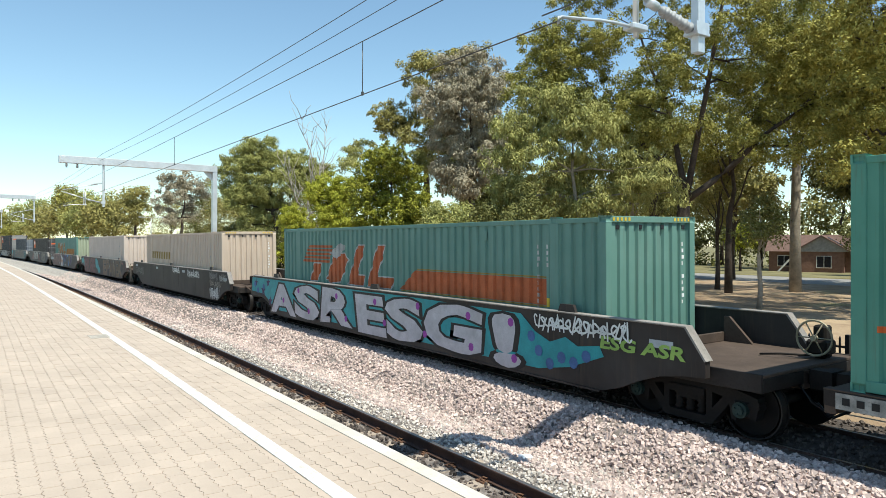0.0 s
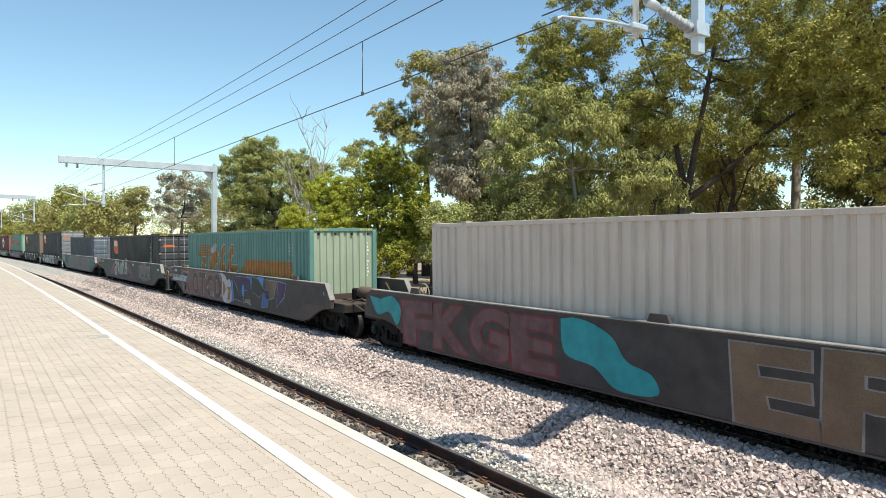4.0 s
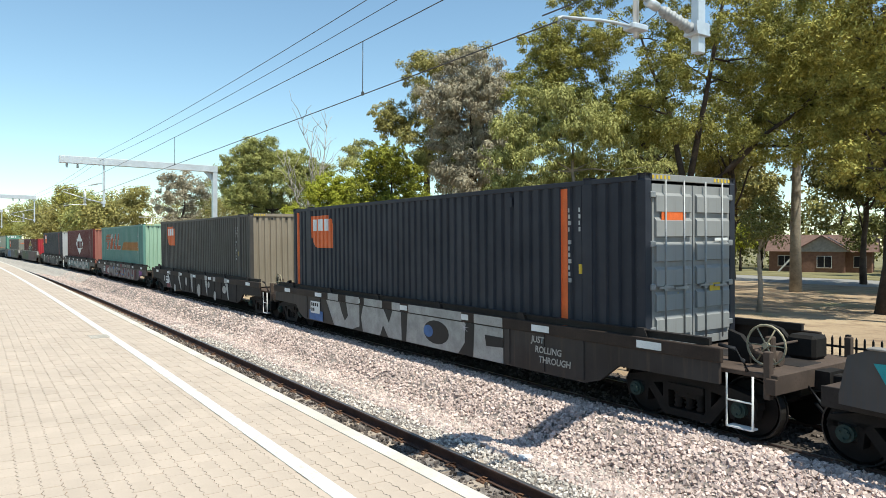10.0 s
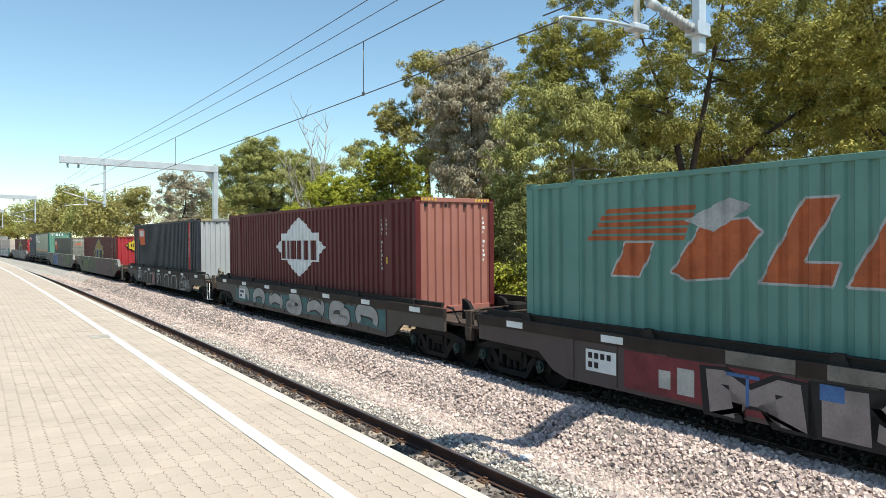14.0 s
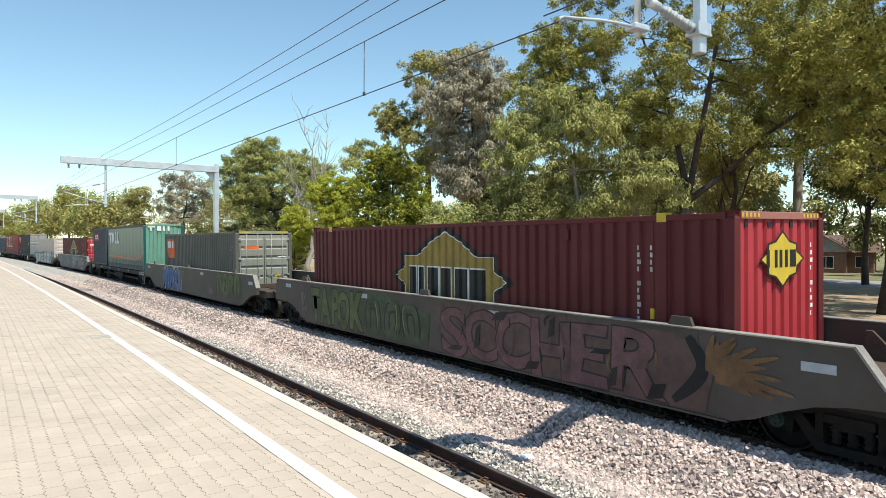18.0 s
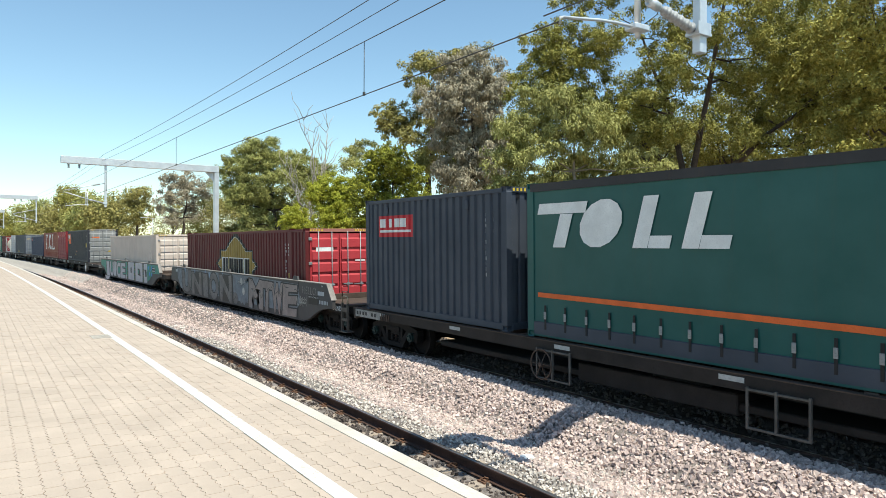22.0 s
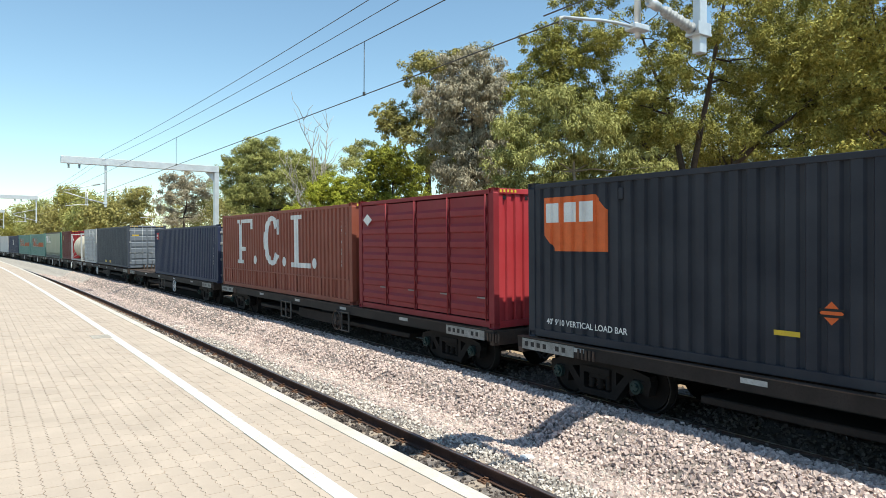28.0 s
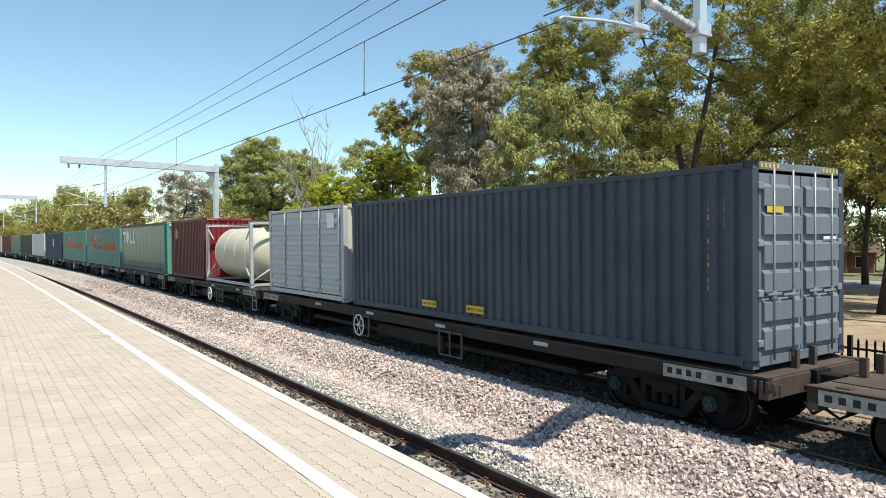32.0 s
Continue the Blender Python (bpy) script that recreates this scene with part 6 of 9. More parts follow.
letter_row(W1, (("E", -1.0, 0.7), ("S", 0.7, 2.4), ("G", 2.4, 4.7), ("!", 5.0, 5.9)), 0.50, 1.46, G_SILVER, M_BLACK, 0.05, 0.13)
for x, z, r in ((-9.0, 1.36, 0.2), (-8.25, 1.12, 0.24), (-7.75, 1.42, 0.2), (-7.55, 0.78, 0.2)):
    star(W1, x, z, r, G_NIGHT)
spots(W1, [(-6.3, 0.9), (-5.0, 1.3), (-4.2, 0.7), (-2.2, 1.3), (-1.6, 0.7), (0.1, 1.3), (0.6, 0.8), (2.2, 1.35), (2.5, 0.72), (4.2, 1.3), (4.3, 0.65), (5.6, 1.3), (5.7, 0.6)], G_PURPLE, 0.09)
spots(W1, [(6.2, 1.1), (6.4, 0.85), (6.7, 0.65), (7.0, 0.8), (-9.1, 1.3), (-8.8, 1.1), (7.3, 0.75), (7.6, 0.9), (-8.2, 1.25)], G_BLUE, 0.11)
graffiti(W1, "ESG ASR", 7.9, 1.10, 0.28, G_LIME, None, 9.6, 0.1, 0.01)
scribble(W1, 6.3, 8.6, 1.28, 1.52, 9, M_WHITE, 61, 0.04)
c, st = container("weathered green container with faded orange carrier mark in a well wagon", -8.05, 0.42, 14.63, 2.9, P_GREEN)
freight_logo(c, 14.63, 2.9, 2.44, st, z=1.22, stripe=M_TOLL)

W2 = well_wagon("dark brown well wagon with scrawled white tags", -37.7, W_BROWN, front=10.4, inner=True)
scribble(W2, 0.55, 1.95, 1.32, 1.56, 6, M_WHITE, 62, 0.035)
scribble(W2, 3.4, 5.4, 1.22, 1.50, 8, M_WHITE, 63, 0.035)
scribble(W2, 7.0, 8.2, 1.26, 1.52, 6, G_GREY, 64, 0.03)
scribble(W2, 8.45, 9.3, 1.22, 1.45, 5, G_PALE, 65, 0.025)
scribble(W2, 7.05, 8.65, 0.95, 1.16, 7, G_SAND, 66, 0.028)
scribble(W2, 7.05, 8.3, 0.46, 0.88, 6, M_WHITE, 67, 0.035)
scribble(W2, -8.6, -6.4, 0.95, 1.35, 8, G_GREY, 71, 0.025)
c, st = container("rust-streaked cream container standing in a well wagon", -29.65, 0.42, 14.63, 2.9, P_CREAM)
decal("carrier_mark", shapes_bm([slab(-6.0 + 0.55 * k, 1.5, 0.36, 0.4, 0.08) for k in range(8)]), M_GOLD, c, -1.2, st, "faded ochre lettering that cannot be read")

W3 = well_wagon("brown well wagon with red and teal graffiti", -59.2, W_PURPLE, ladder=1, names=("A END", ""))
decal("graffiti_ground", shapes_bm([[(-9.5, 1.5), (-9.5, 1.0), (-7.6, 0.75), (-6.9, 0.42), (6.9, 0.40), (7.6, 0.6), (8.6, 0.95), (9.7, 0.95), (9.7, 1.1), (9.4, 1.5), (0.0, 1.56)]]), G_GREY2, W3, SIDE_Y, proud=0.002, label="dark sprayed ground colour")
decal("graffiti_patch", shapes_bm([smooth([(-9.3, 1.45), (-8.9, 1.0), (-8.3, 1.1), (-7.9, 0.8), (-7.7, 1.2), (-8.1, 1.5), (-8.7, 1.4)])]), G_TEAL, W3, SIDE_Y, proud=0.004, label="teal sprayed cloud")
letter_row(W3, (("F", -7.6, -6.2), ("K", -6.3, -4.9), ("G", -4.9, -3.5), ("E", -3.5, -2.2)), 0.50, 1.46, G_ROSE, G_DARKRED, 0.04, 0.08)
decal("graffiti_patch", shapes_bm([smooth([(-2.1, 1.5), (-2.0, 0.9), (-1.3, 0.75), (-0.8, 0.45), (0.0, 0.5), (-0.1, 0.8), (-0.6, 0.95), (-0.9, 1.3), (-1.4, 1.5), (-1.8, 1.55)])]), G_TEAL, W3, SIDE_Y, proud=0.005, label="teal sprayed cloud")
letter_row(W3, (("E", 1.25, 2.5), ("P", 2.45, 3.85), ("A", 3.75, 5.1), ("W", 5.0, 6.15), ("E", 6.15, 7.0), ("K", 6.95, 8.5)), 0.46, 1.52, G_BROWNISH, G_GREY, 0.02, 0.09)
for x, z in ((3.8, 1.02), (5.45, 1.42), (7.4, 0.8)):
    burst(W3, x, z, 0.24, G_PALE)
star(W3, 9.05, 1.18, 0.27, G_PURPLE_BROWN, proud=0.014)
decal("graffiti_ray", shapes_bm([[(8.1, 1.38), (8.85, 1.5), (8.85, 1.3)]]), G_PINK, W3, SIDE_Y, proud=0.013)
spots(W3, [(9.48, 1.12), (9.5, 1.28), (9.58, 1.42), (9.62, 1.22), (9.7, 1.34), (9.42, 0.98), (9.6, 1.05), (9.75, 1.48)], G_PINK, 0.06, proud=0.012, n=10)
container("plain pale cream container standing in a well wagon", -51.2, 0.42, 14.63, 2.9, P_CREAM2)

W4 = well_wagon("well wagon with brownish pink and blue graffiti", -80.75, W_PURPLE, back=-9.15, front=10.4, inner=True, names=("", "B END"))
decal("graffiti_ground", shapes_bm([[(-7.4, 1.5), (-7.2, 0.8), (-6.8, 0.42), (-0.5, 0.40), (-0.6, 1.56), (-6.0, 1.57)]]), G_PLUM, W4, SIDE_Y, proud=0.002, label="brownish pink sprayed ground colour")
letter_row(W4, (("R", -6.9, -5.5), ("O", -5.2, -4.2), ("T", -4.1, -2.9), ("C", -2.8, -1.9), ("D", -1.8, -0.7)), 0.48, 1.44, G_PURPLE_BROWN, G_SAND, 0.025, 0.10)
for x, z in ((-6.0, 1.42), (-3.0, 1.34), (-2.7, 0.85), (-0.75, 0.62)):
    star(W4, x, z, 0.11, G_PALE, proud=0.016)
decal("graffiti_patch", shapes_bm([smooth([(-1.1, 1.52), (-0.6, 1.35), (-0.5, 0.45), (0.6, 0.45), (0.62, 1.1), (0.4, 1.35), (0.1, 1.3), (-0.2, 1.5), (-0.7, 1.56)])]), G_SILVER, W4, SIDE_Y, proud=0.018, label="pale sprayed cloud")
decal("graffiti_patch", shapes_bm([[(-0.45, 0.6), (-0.1, 0.9), (-0.3, 1.25), (-0.48, 1.2)], [(0.1, 0.5), (0.3, 0.9), (0.05, 1.0), (0.55, 1.05), (0.4, 0.5)]]), M_STRIPE, W4, SIDE_Y, proud=0.021, label="ochre sprayed patches")
decal("graffiti_ground", shapes_bm([[(0.6, 1.55), (0.62, 0.42), (6.8, 0.42), (7.4, 0.65), (7.9, 0.9), (9.4, 0.95), (9.3, 1.5)]]), G_GREY2, W4, SIDE_Y, proud=0.002, label="dark sprayed ground colour")
for q, m in (([(0.75, 1.5), (0.9, 0.6), (1.9, 0.55), (1.5, 0.8), (1.2, 1.1)], M_BLACK), ([(1.1, 1.5), (2.9, 1.5), (2.85, 1.05), (2.2, 1.0), (1.6, 1.2)], G_NIGHT), ([(2.5, 1.55), (3.1, 1.5), (2.95, 1.25)], G_SKY), ([(3.0, 1.55), (3.7, 1.5), (4.4, 1.1), (3.8, 0.85), (3.1, 1.0)], M_BLACK),
             ([(3.6, 1.55), (4.3, 1.55), (4.2, 1.25)], G_SKY), ([(4.4, 1.5), (5.6, 1.5), (5.2, 0.9), (4.5, 0.8)], G_BROWNISH), ([(5.7, 1.5), (6.4, 1.45), (6.2, 1.0), (5.5, 0.6)], G_NIGHT), ([(0.65, 1.3), (0.8, 1.25), (0.85, 0.5), (0.65, 0.5)], G_SKY), ([(4.2, 1.0), (4.9, 1.2), (4.6, 0.55), (4.0, 0.5)], G_BLUE)):
    decal("graffiti_rim", shapes_bm([[(x + (0.03 if x > q[0][0] else -0.03), z + (0.025 if z > 1.0 else -0.025)) for x, z in q]]), G_PALEBLUE, W4, SIDE_Y, proud=0.005)
    decal("graffiti_patch", shapes_bm([q]), m, W4, SIDE_Y, proud=0.008, label="dark and blue sprayed shapes")
ovals(W4, [(2.05, 0.98, 0.16, 0.24)], G_SKY, proud=0.011)
scribble(W4, 2.1, 2.9, 0.5, 0.7, 4, G_PALE, 69, 0.025)
scribble(W4, -2.3, -1.7, 0.5, 0.7, 4, G_PALE, 68, 0.02)
decal("marking_plate", shapes_bm([[(-8.85, 0.93), (-6.1, 0.93), (-6.1, 1.22), (-8.85, 1.22)]]), M_PALE_PLATE, W4, SIDE_Y, proud=0.016, label="white plate with the wagon's weights")
decal("code_marking", shapes_bm([rect(-8.75 + 0.15 * k, 1.1, 0.10, 0.09) for k in range(9) if k != 4]), M_BLACK, W4, SIDE_Y, proud=0.019)
for k, words in enumerate(("TARE          44 t", "CAPACITY   139 t", "UL           42.6 m")):
    decal("lettering", text_bm(words, 0.085), M_BLACK, W4, SIDE_Y, proud=0.019, shift=(-7.3, 1.14 - 0.085 * k), label="small black lettering")
decal("lettering", text_bm("MAX 820MM WHEEL DIA", 0.10), M_PALE_PLATE, W4, SIDE_Y, proud=0.016, shift=(-6.9, 1.36), label="small pale lettering")
decal("warning_triangle", shapes_bm([[(-6.32, 0.96), (-6.12, 0.96), (-6.22, 1.17)]]), M_BLACK, W4, SIDE_Y, proud=0.019)
# the end's green is a lit copy, paler than the shaded side
c, st = container("weathered green container with ochre carrier mark and stripe", -72.9, 0.42, 14.63, 2.9, P_GREEN, endmat=paint("sunlit_green_end_paint", (0.38, 0.42, 0.30), 0.4, 0.1))
freight_logo(c, 14.63, 2.9, 2.44, st, z=1.2, body=M_STRIPE)

W5 = well_wagon("grey well wagon with pale graffiti patches", -102.3, W_GREY, ladder=1, front=11.05, names=("A END", ""))
blobs(W5, -3.6, 0.9, 5, G_PALE, M_BLACK, 12, ground=M_BLACK, thick=0.26)
blobs(W5, 4.35, 7.2, 3, G_SAND2, G_SAND, 14, ground=G_SAND2, thick=0.42)
decal("graffiti_mark", shapes_bm([[(1.0, 0.62), (1.75, 0.58), (1.62, 0.85), (1.3, 0.8), (1.25, 1.0)], [(5.1, 1.0), (5.5, 0.85), (5.2, 0.7)], [(6.3, 1.2), (6.5, 0.7), (6.1, 0.8)]]), M_BLACK, W5, SIDE_Y, proud=0.016)
spots(W5, [(-4.6, 0.75), (-4.2, 1.2), (1.3, 1.25), (1.9, 0.72), (2.3, 0.62), (1.6, 1.1)], G_DARKRED, 0.09, proud=0.004, n=10)
decal("graffiti_ground", shapes_bm([[(-5.2, 0.6), (-3.6, 0.56), (-3.6, 1.42), (-4.2, 1.4), (-4.6, 1.1)], [(0.85, 1.45), (0.9, 0.56), (2.9, 0.54), (2.6, 0.75), (2.1, 0.95), (1.6, 1.25), (1.2, 1.4)]]), G_PINK, W5, SIDE_Y)
c, st = container("charcoal container with ribbed grey doors in a well wagon", -94.3, 0.42, 14.63, 2.9, P_CHAR, "door", endmat=P_CHAR_DARK, logo=(M_ORANGE, "orange square company logo"))
square_logo(c, 14.63, 2.9, 2.44, st, x=-6.15)

W6 = well_wagon("grey well wagon with black-outlined pale graffiti", -124.0, W_GREY, front=10.4, inner=True)
decal("graffiti_ground", shapes_bm([[(-5.6, 1.5), (-5.2, 0.42), (6.9, 0.42), (7.6, 0.65), (8.3, 0.9), (9.2, 0.95), (8.9, 1.5), (0.0, 1.55)]]), G_TEALDARK, W6, SIDE_Y, proud=0.001, label="dull teal sprayed ground colour")
blobs(W6, -4.4, 6.4, 8, G_MUD, M_BLACK, 21, z0=0.44, ground=G_MUD, thick=0.26)
spots(W6, [(-1.2, 1.0), (1.6, 0.78), (4.8, 0.7)], G_TEALDARK, 0.15, proud=0.016, n=12)
ovals(W6, [(7.3, 1.40, 0.32, 0.10), (7.05, 0.98, 0.34, 0.14), (6.75, 0.62, 0.25, 0.08), (7.95, 1.06, 0.26, 0.09), (8.2, 1.42, 0.28, 0.07), (6.6, 1.32, 0.2, 0.12)], G_HAZE)
scribble(W6, 7.95, 8.7, 1.2, 1.5, 4, G_SAND, 74, 0.02)
decal("graffiti_ground", shapes_bm([[(-9.2, 1.45), (-9.0, 1.1), (-7.6, 0.9), (-7.2, 1.5)]]), G_TEAL, W6, SIDE_Y)
container("steel blue container with sunlit pale doors in a well wagon", -117.1, 0.42, 12.19, 2.9, P_STEELBLUE, "door", endmat=P_SB_END, logo=(P_SB_END, "pale company panel"))

# container wagons with side panels
PANEL_Y = -1.304


def panel_patches(w, seed, fill, edge, ground=None, n=9, thick=0.24, shadow=None):
    blobs(w, -5.9, 5.9, n, fill, edge, seed, 0.50, 1.12, -1.385, shadow, ground, thick)


W7 = panel_wagon("dark container wagon with grey graffiti on ribbed panels", -144.1, W_BROWN)
decal("graffiti_ground", shapes_bm([[(-4.75, 1.13), (-4.2, 0.43), (3.9, 0.43), (3.9, 1.13)]]), G_PALE2, W7, -1.386, proud=0.001, label="pale sprayed letters")
for q in ([(-4.75, 1.13), (-4.45, 1.13), (-3.9, 0.43), (-4.5, 0.43)], [(-3.55, 1.13), (-3.1, 1.13), (-3.0, 0.78), (-3.2, 0.62), (-3.4, 0.85)], [(-2.3, 1.13), (-2.08, 1.13), (-2.3, 0.55), (-2.75, 0.43), (-2.1, 0.43)], [(-0.95, 1.13), (-0.5, 1.13), (-0.68, 0.8)],
          [(-1.15, 0.43), (-0.72, 0.43), (-0.98, 0.72)], [(-0.08, 1.13), (0.24, 1.13), (0.16, 0.43), (-0.05, 0.43)], [(2.62, 1.13), (2.95, 1.13), (2.9, 0.43), (2.35, 0.43), (2.6, 0.7)], [(3.3, 0.95), (3.9, 0.95), (3.9, 0.75), (3.35, 0.72)]):
    decal("graffiti_cut", shapes_bm([q]), M_BLACK, W7, -1.386, proud=0.004)
ovals(W7, [(1.48, 0.80, 0.52, 0.27)], M_BLACK, -1.386, 0.004)
ovals(W7, [(1.16, 0.80, 0.20, 0.14)], G_BLUE, -1.386, 0.007)
burst(W7, 2.6, 1.02, 0.14, G_SILVER, -1.386)
for a, b in ((-4.3, -3.6), (-3.1, -2.3), (-2.0, -1.0), (-0.5, -0.1), (0.3, 2.5), (2.95, 3.9)):
    decal("graffiti_patch", shapes_bm([rect(a, 1.16, b - a, 0.19)]), G_PALE2, W7, -1.404, proud=0.003, label="pale sprayed patch on the sill")
decal("graffiti_patch", shapes_bm([rect(-5.7, 0.45, 1.0, 0.3)]), G_BLUE, W7, -1.386, label="dull blue sprayed patch")
for i, words in enumerate(("JUST", "ROLLING", "THROUGH")):
    graffiti(W7, words, 4.75 + 0.10 * i, 0.98 - 0.18 * i, 0.17, G_PALE, None, None, 0.1, 0.004, y=-1.39)
c, st = container("navy container with an orange band and sunlit grey doors", -136.8, 1.08, 14.63, 2.9, P_NAVY, "door", endmat=P_CHAR_END, logo=(M_ORANGE, "orange square company logo"))
for x in (-7.05, 5.35):
    decal("stripe", shapes_bm([rect(x, 0.2, 0.2, 2.55)]), M_ORANGE, c, -1.2, st, "orange vertical band")
square_logo(c, 14.63, 2.9, 2.44, st, x=-6.25)
W8 = panel_wagon("dark container wagon with black and white graffiti panels", -163.25, M_DARK_STEEL)
PY = -1.386
for cx, cz, rx, rz in ((-3.7, 0.50, 0.17, 0.2), (-1.49, 0.93, 0.14, 0.22), (0.71, 0.62, 0.24, 0.30), (3.22, 0.52, 0.18, 0.20), (4.54, 0.86, 0.26, 0.16), (2.30, 0.96, 0.16, 0.14), (-5.9, 0.9, 0.12, 0.16)):
    decal("graffiti_patch", shapes_bm([[(cx + rx * math.cos(6.2832 * k / 16), cz + rz * math.sin(6.2832 * k / 16)) for k in range(16)]]), G_PALE, W8, PY, label="round pale sprayed patch")
for a, b, h in ((-5.3, -4.45, 0.7), (-3.05, -2.45, 0.7), (-0.66, -0.38, 0.68), (1.72, 2.08, 0.68), (4.7, 5.1, 0.66)):
    decal("graffiti_patch", shapes_bm([[(a, 1.13), (a + 0.32, 1.13), (b + 0.04, 0.47), (b - 0.06, 0.46)]]), G_PALE, W8, PY, label="tapering pale sprayed patch")
decal("graffiti_patch", shapes_bm([rect(-5.4, 0.47, 0.8, 0.2)]), G_DARKRED, W8, PY, label="dull red sprayed patch")
for a in (-4.9, -2.85, -0.62, 1.75, 3.0, 4.6):
    decal("graffiti_patch", shapes_bm([rect(a, 1.15, 0.36, 0.19)]), G_PALE, W8, -1.404, proud=0.003, label="pale sprayed patch on the sill")
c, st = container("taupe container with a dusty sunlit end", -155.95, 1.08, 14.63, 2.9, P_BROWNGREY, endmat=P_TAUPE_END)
square_logo(c, 14.63, 2.9, 2.44, st, x=-6.2)
W9 = panel_wagon("brown container wagon with purple-grey graffiti panels", -182.65, W_PURPLE, ladder=False)
PY = -1.386
decal("graffiti_ground", shapes_bm([[(-4.75, 1.12), (-4.75, 0.5), (5.6, 0.47), (5.8, 1.1)]]), G_DARKRED, W9, PY, proud=0.001, label="dull red sprayed ground colour")
letter_row(W9, (("M", -3.2, -1.75), ("I", -1.65, -1.0), ("S", -0.95, 0.05), ("T", 0.1, 1.0), ("A", 1.05, 2.15), ("N", 2.15, 3.05), ("O", 3.15, 4.2), ("U", 4.3, 5.4)), 0.48, 1.06, G_BLOCK, M_BLACK, 0.05, 0.055, PY)
for a, b, lo, hi in ((-4.06, -3.84, 0.62, 0.9), (-3.72, -3.42, 0.58, 0.98)):
    decal("graffiti_patch", shapes_bm([slab(a, lo, b - a, hi - lo)]), G_PALE, W9, PY, proud=0.005, label="pale sprayed block")
for x, z, w, h in ((-2.9, 1.0, 0.5, 0.05), (-2.6, 0.62, 0.05, 0.42), (-1.6, 0.9, 0.3, 0.2), (-0.6, 0.6, 0.6, 0.05), (0.9, 0.66, 0.5, 0.04), (1.5, 0.62, 0.6, 0.05), (2.2, 0.85, 0.25, 0.16), (3.3, 0.6, 0.05, 0.4), (4.5, 0.7, 0.5, 0.05), (-0.2, 0.9, 0.12, 0.2)):
    decal("graffiti_mark", shapes_bm([rect(x, z, w, h)]), G_BLUE, W9, PY, proud=0.010)
for a, b, m in ((-2.9, -1.9, G_SAND2), (-1.5, -0.8, G_SAND2), (0.0, 0.7, G_SAND2), (0.9, 1.5, G_DARKRED), (1.6, 2.6, G_SAND2), (3.1, 4.3, G_SAND2)):
    decal("graffiti_patch", shapes_bm([rect(a, 1.16, b - a, 0.19)]), m, W9, -1.404, proud=0.003, label="sprayed patch on the sill")
scribble(W9, 6.9, 7.7, 0.80, 1.08, 5, G_PURPLE, 72, 0.035, y=-1.40)
# sunlight on the end is painted as a paler sea green
c, st = container("sea green container with orange mark and long ochre stripe", -175.35, 1.08, 14.63, 2.9, P_GREEN2, endmat=paint("sunlit_sea_green_end_paint", (0.36, 0.52, 0.38), 0.4, 0.1))
freight_logo(c, 14.63, 2.9, 2.44, st)
W10 = panel_wagon("brown container wagon with pale and teal graffiti", -201.5, W_GREYBROWN, ladder=False)
panel_patches(W10, 34, G_PALE2, M_BLACK, G_TEALDARK, 7, 0.3)
c, st = container("maroon container with white star badge and sunlit end", -194.2, 1.08, 14.63, 2.9, P_MAROON, endmat=P_SALMON)
star_logo(c, 14.63, 2.9, 2.44, st, 0.0, 1.62, 0.98, M_WHITE, P_MAROON)
W11 = panel_wagon("dark container wagon with red and white graffiti", -221.0, W_BROWN)
panel_patches(W11, 35, G_PALE2, M_BLACK, None, 7, 0.07)
spots(W11, [(-1.3, 0.82)], G_PALE2, 0.38, y=-1.388, n=18)
spots(W11, [(-1.3, 0.82)], G_DARKRED, 0.33, y=-1.388, proud=0.012, n=18)
for k in range(5):
    decal("graffiti_stitch", shapes_bm([rect(-1.36, 0.56 + 0.11 * k, 0.04, 0.06), rect(-1.24, 0.56 + 0.11 * k, 0.04, 0.06)]), M_WHITE, W11, -1.388, proud=0.015)
scribble(W11, 5.0, 6.4, 0.6, 1.0, 5, G_PALE, 75, 0.03, y=-1.40)
c, st = container("navy container with a red band and white end", -213.75, 1.08, 14.63, 2.9, P_NAVY, endmat=P_GREYWHITE)
for x, w in ((-6.95, 0.14), (5.6, 0.3)):
    decal("stripe", shapes_bm([rect(x, 0.2, w, 2.55)]), M_RED, c, -1.2, st, "red vertical band")
square_logo(c, 14.63, 2.9, 2.44, st, x=-6.55)

# two well wagons
W12 = well_wagon("brown-grey well wagon with dark green graffiti", -242.75, W_GREYBROWN, ladder=1)
decal("graffiti_ground", shapes_bm([[(-6.75, 1.3), (-6.4, 0.5), (-3.0, 0.42), (0.2, 0.46), (0.3, 1.2), (-1.8, 1.5), (-6.0, 1.52)]]), G_GREEN2, W12, SIDE_Y, proud=0.001, label="dark olive sprayed ground colour")
letter_row(W12, [("T", -6.45, -5.85), ("A", -5.8, -5.08), ("P", -5.05, -4.55), ("O", -4.55, -3.85), ("K", -3.8, -3.0)], 0.48, 1.46, G_GREEN, M_BLACK)
blobs(W12, -2.9, 0.0, 3, G_GREEN2, M_BLACK, 41, z0=0.5, z1=1.3, shadow=G_LIMEDARK, thick=0.2)
scribble(W12, -7.25, -6.75, 0.7, 1.3, 3, G_GREYPINK, 47, 0.02)
decal("graffiti_ground", shapes_bm([[(0.55, 1.45), (0.75, 0.45), (3.0, 0.42), (6.0, 0.38), (7.55, 0.42), (7.7, 1.1), (7.1, 1.52), (4.0, 1.54), (1.0, 1.54)]]), G_PURPLE_BROWN, W12, SIDE_Y, proud=0.001, label="purple-brown sprayed ground colour")
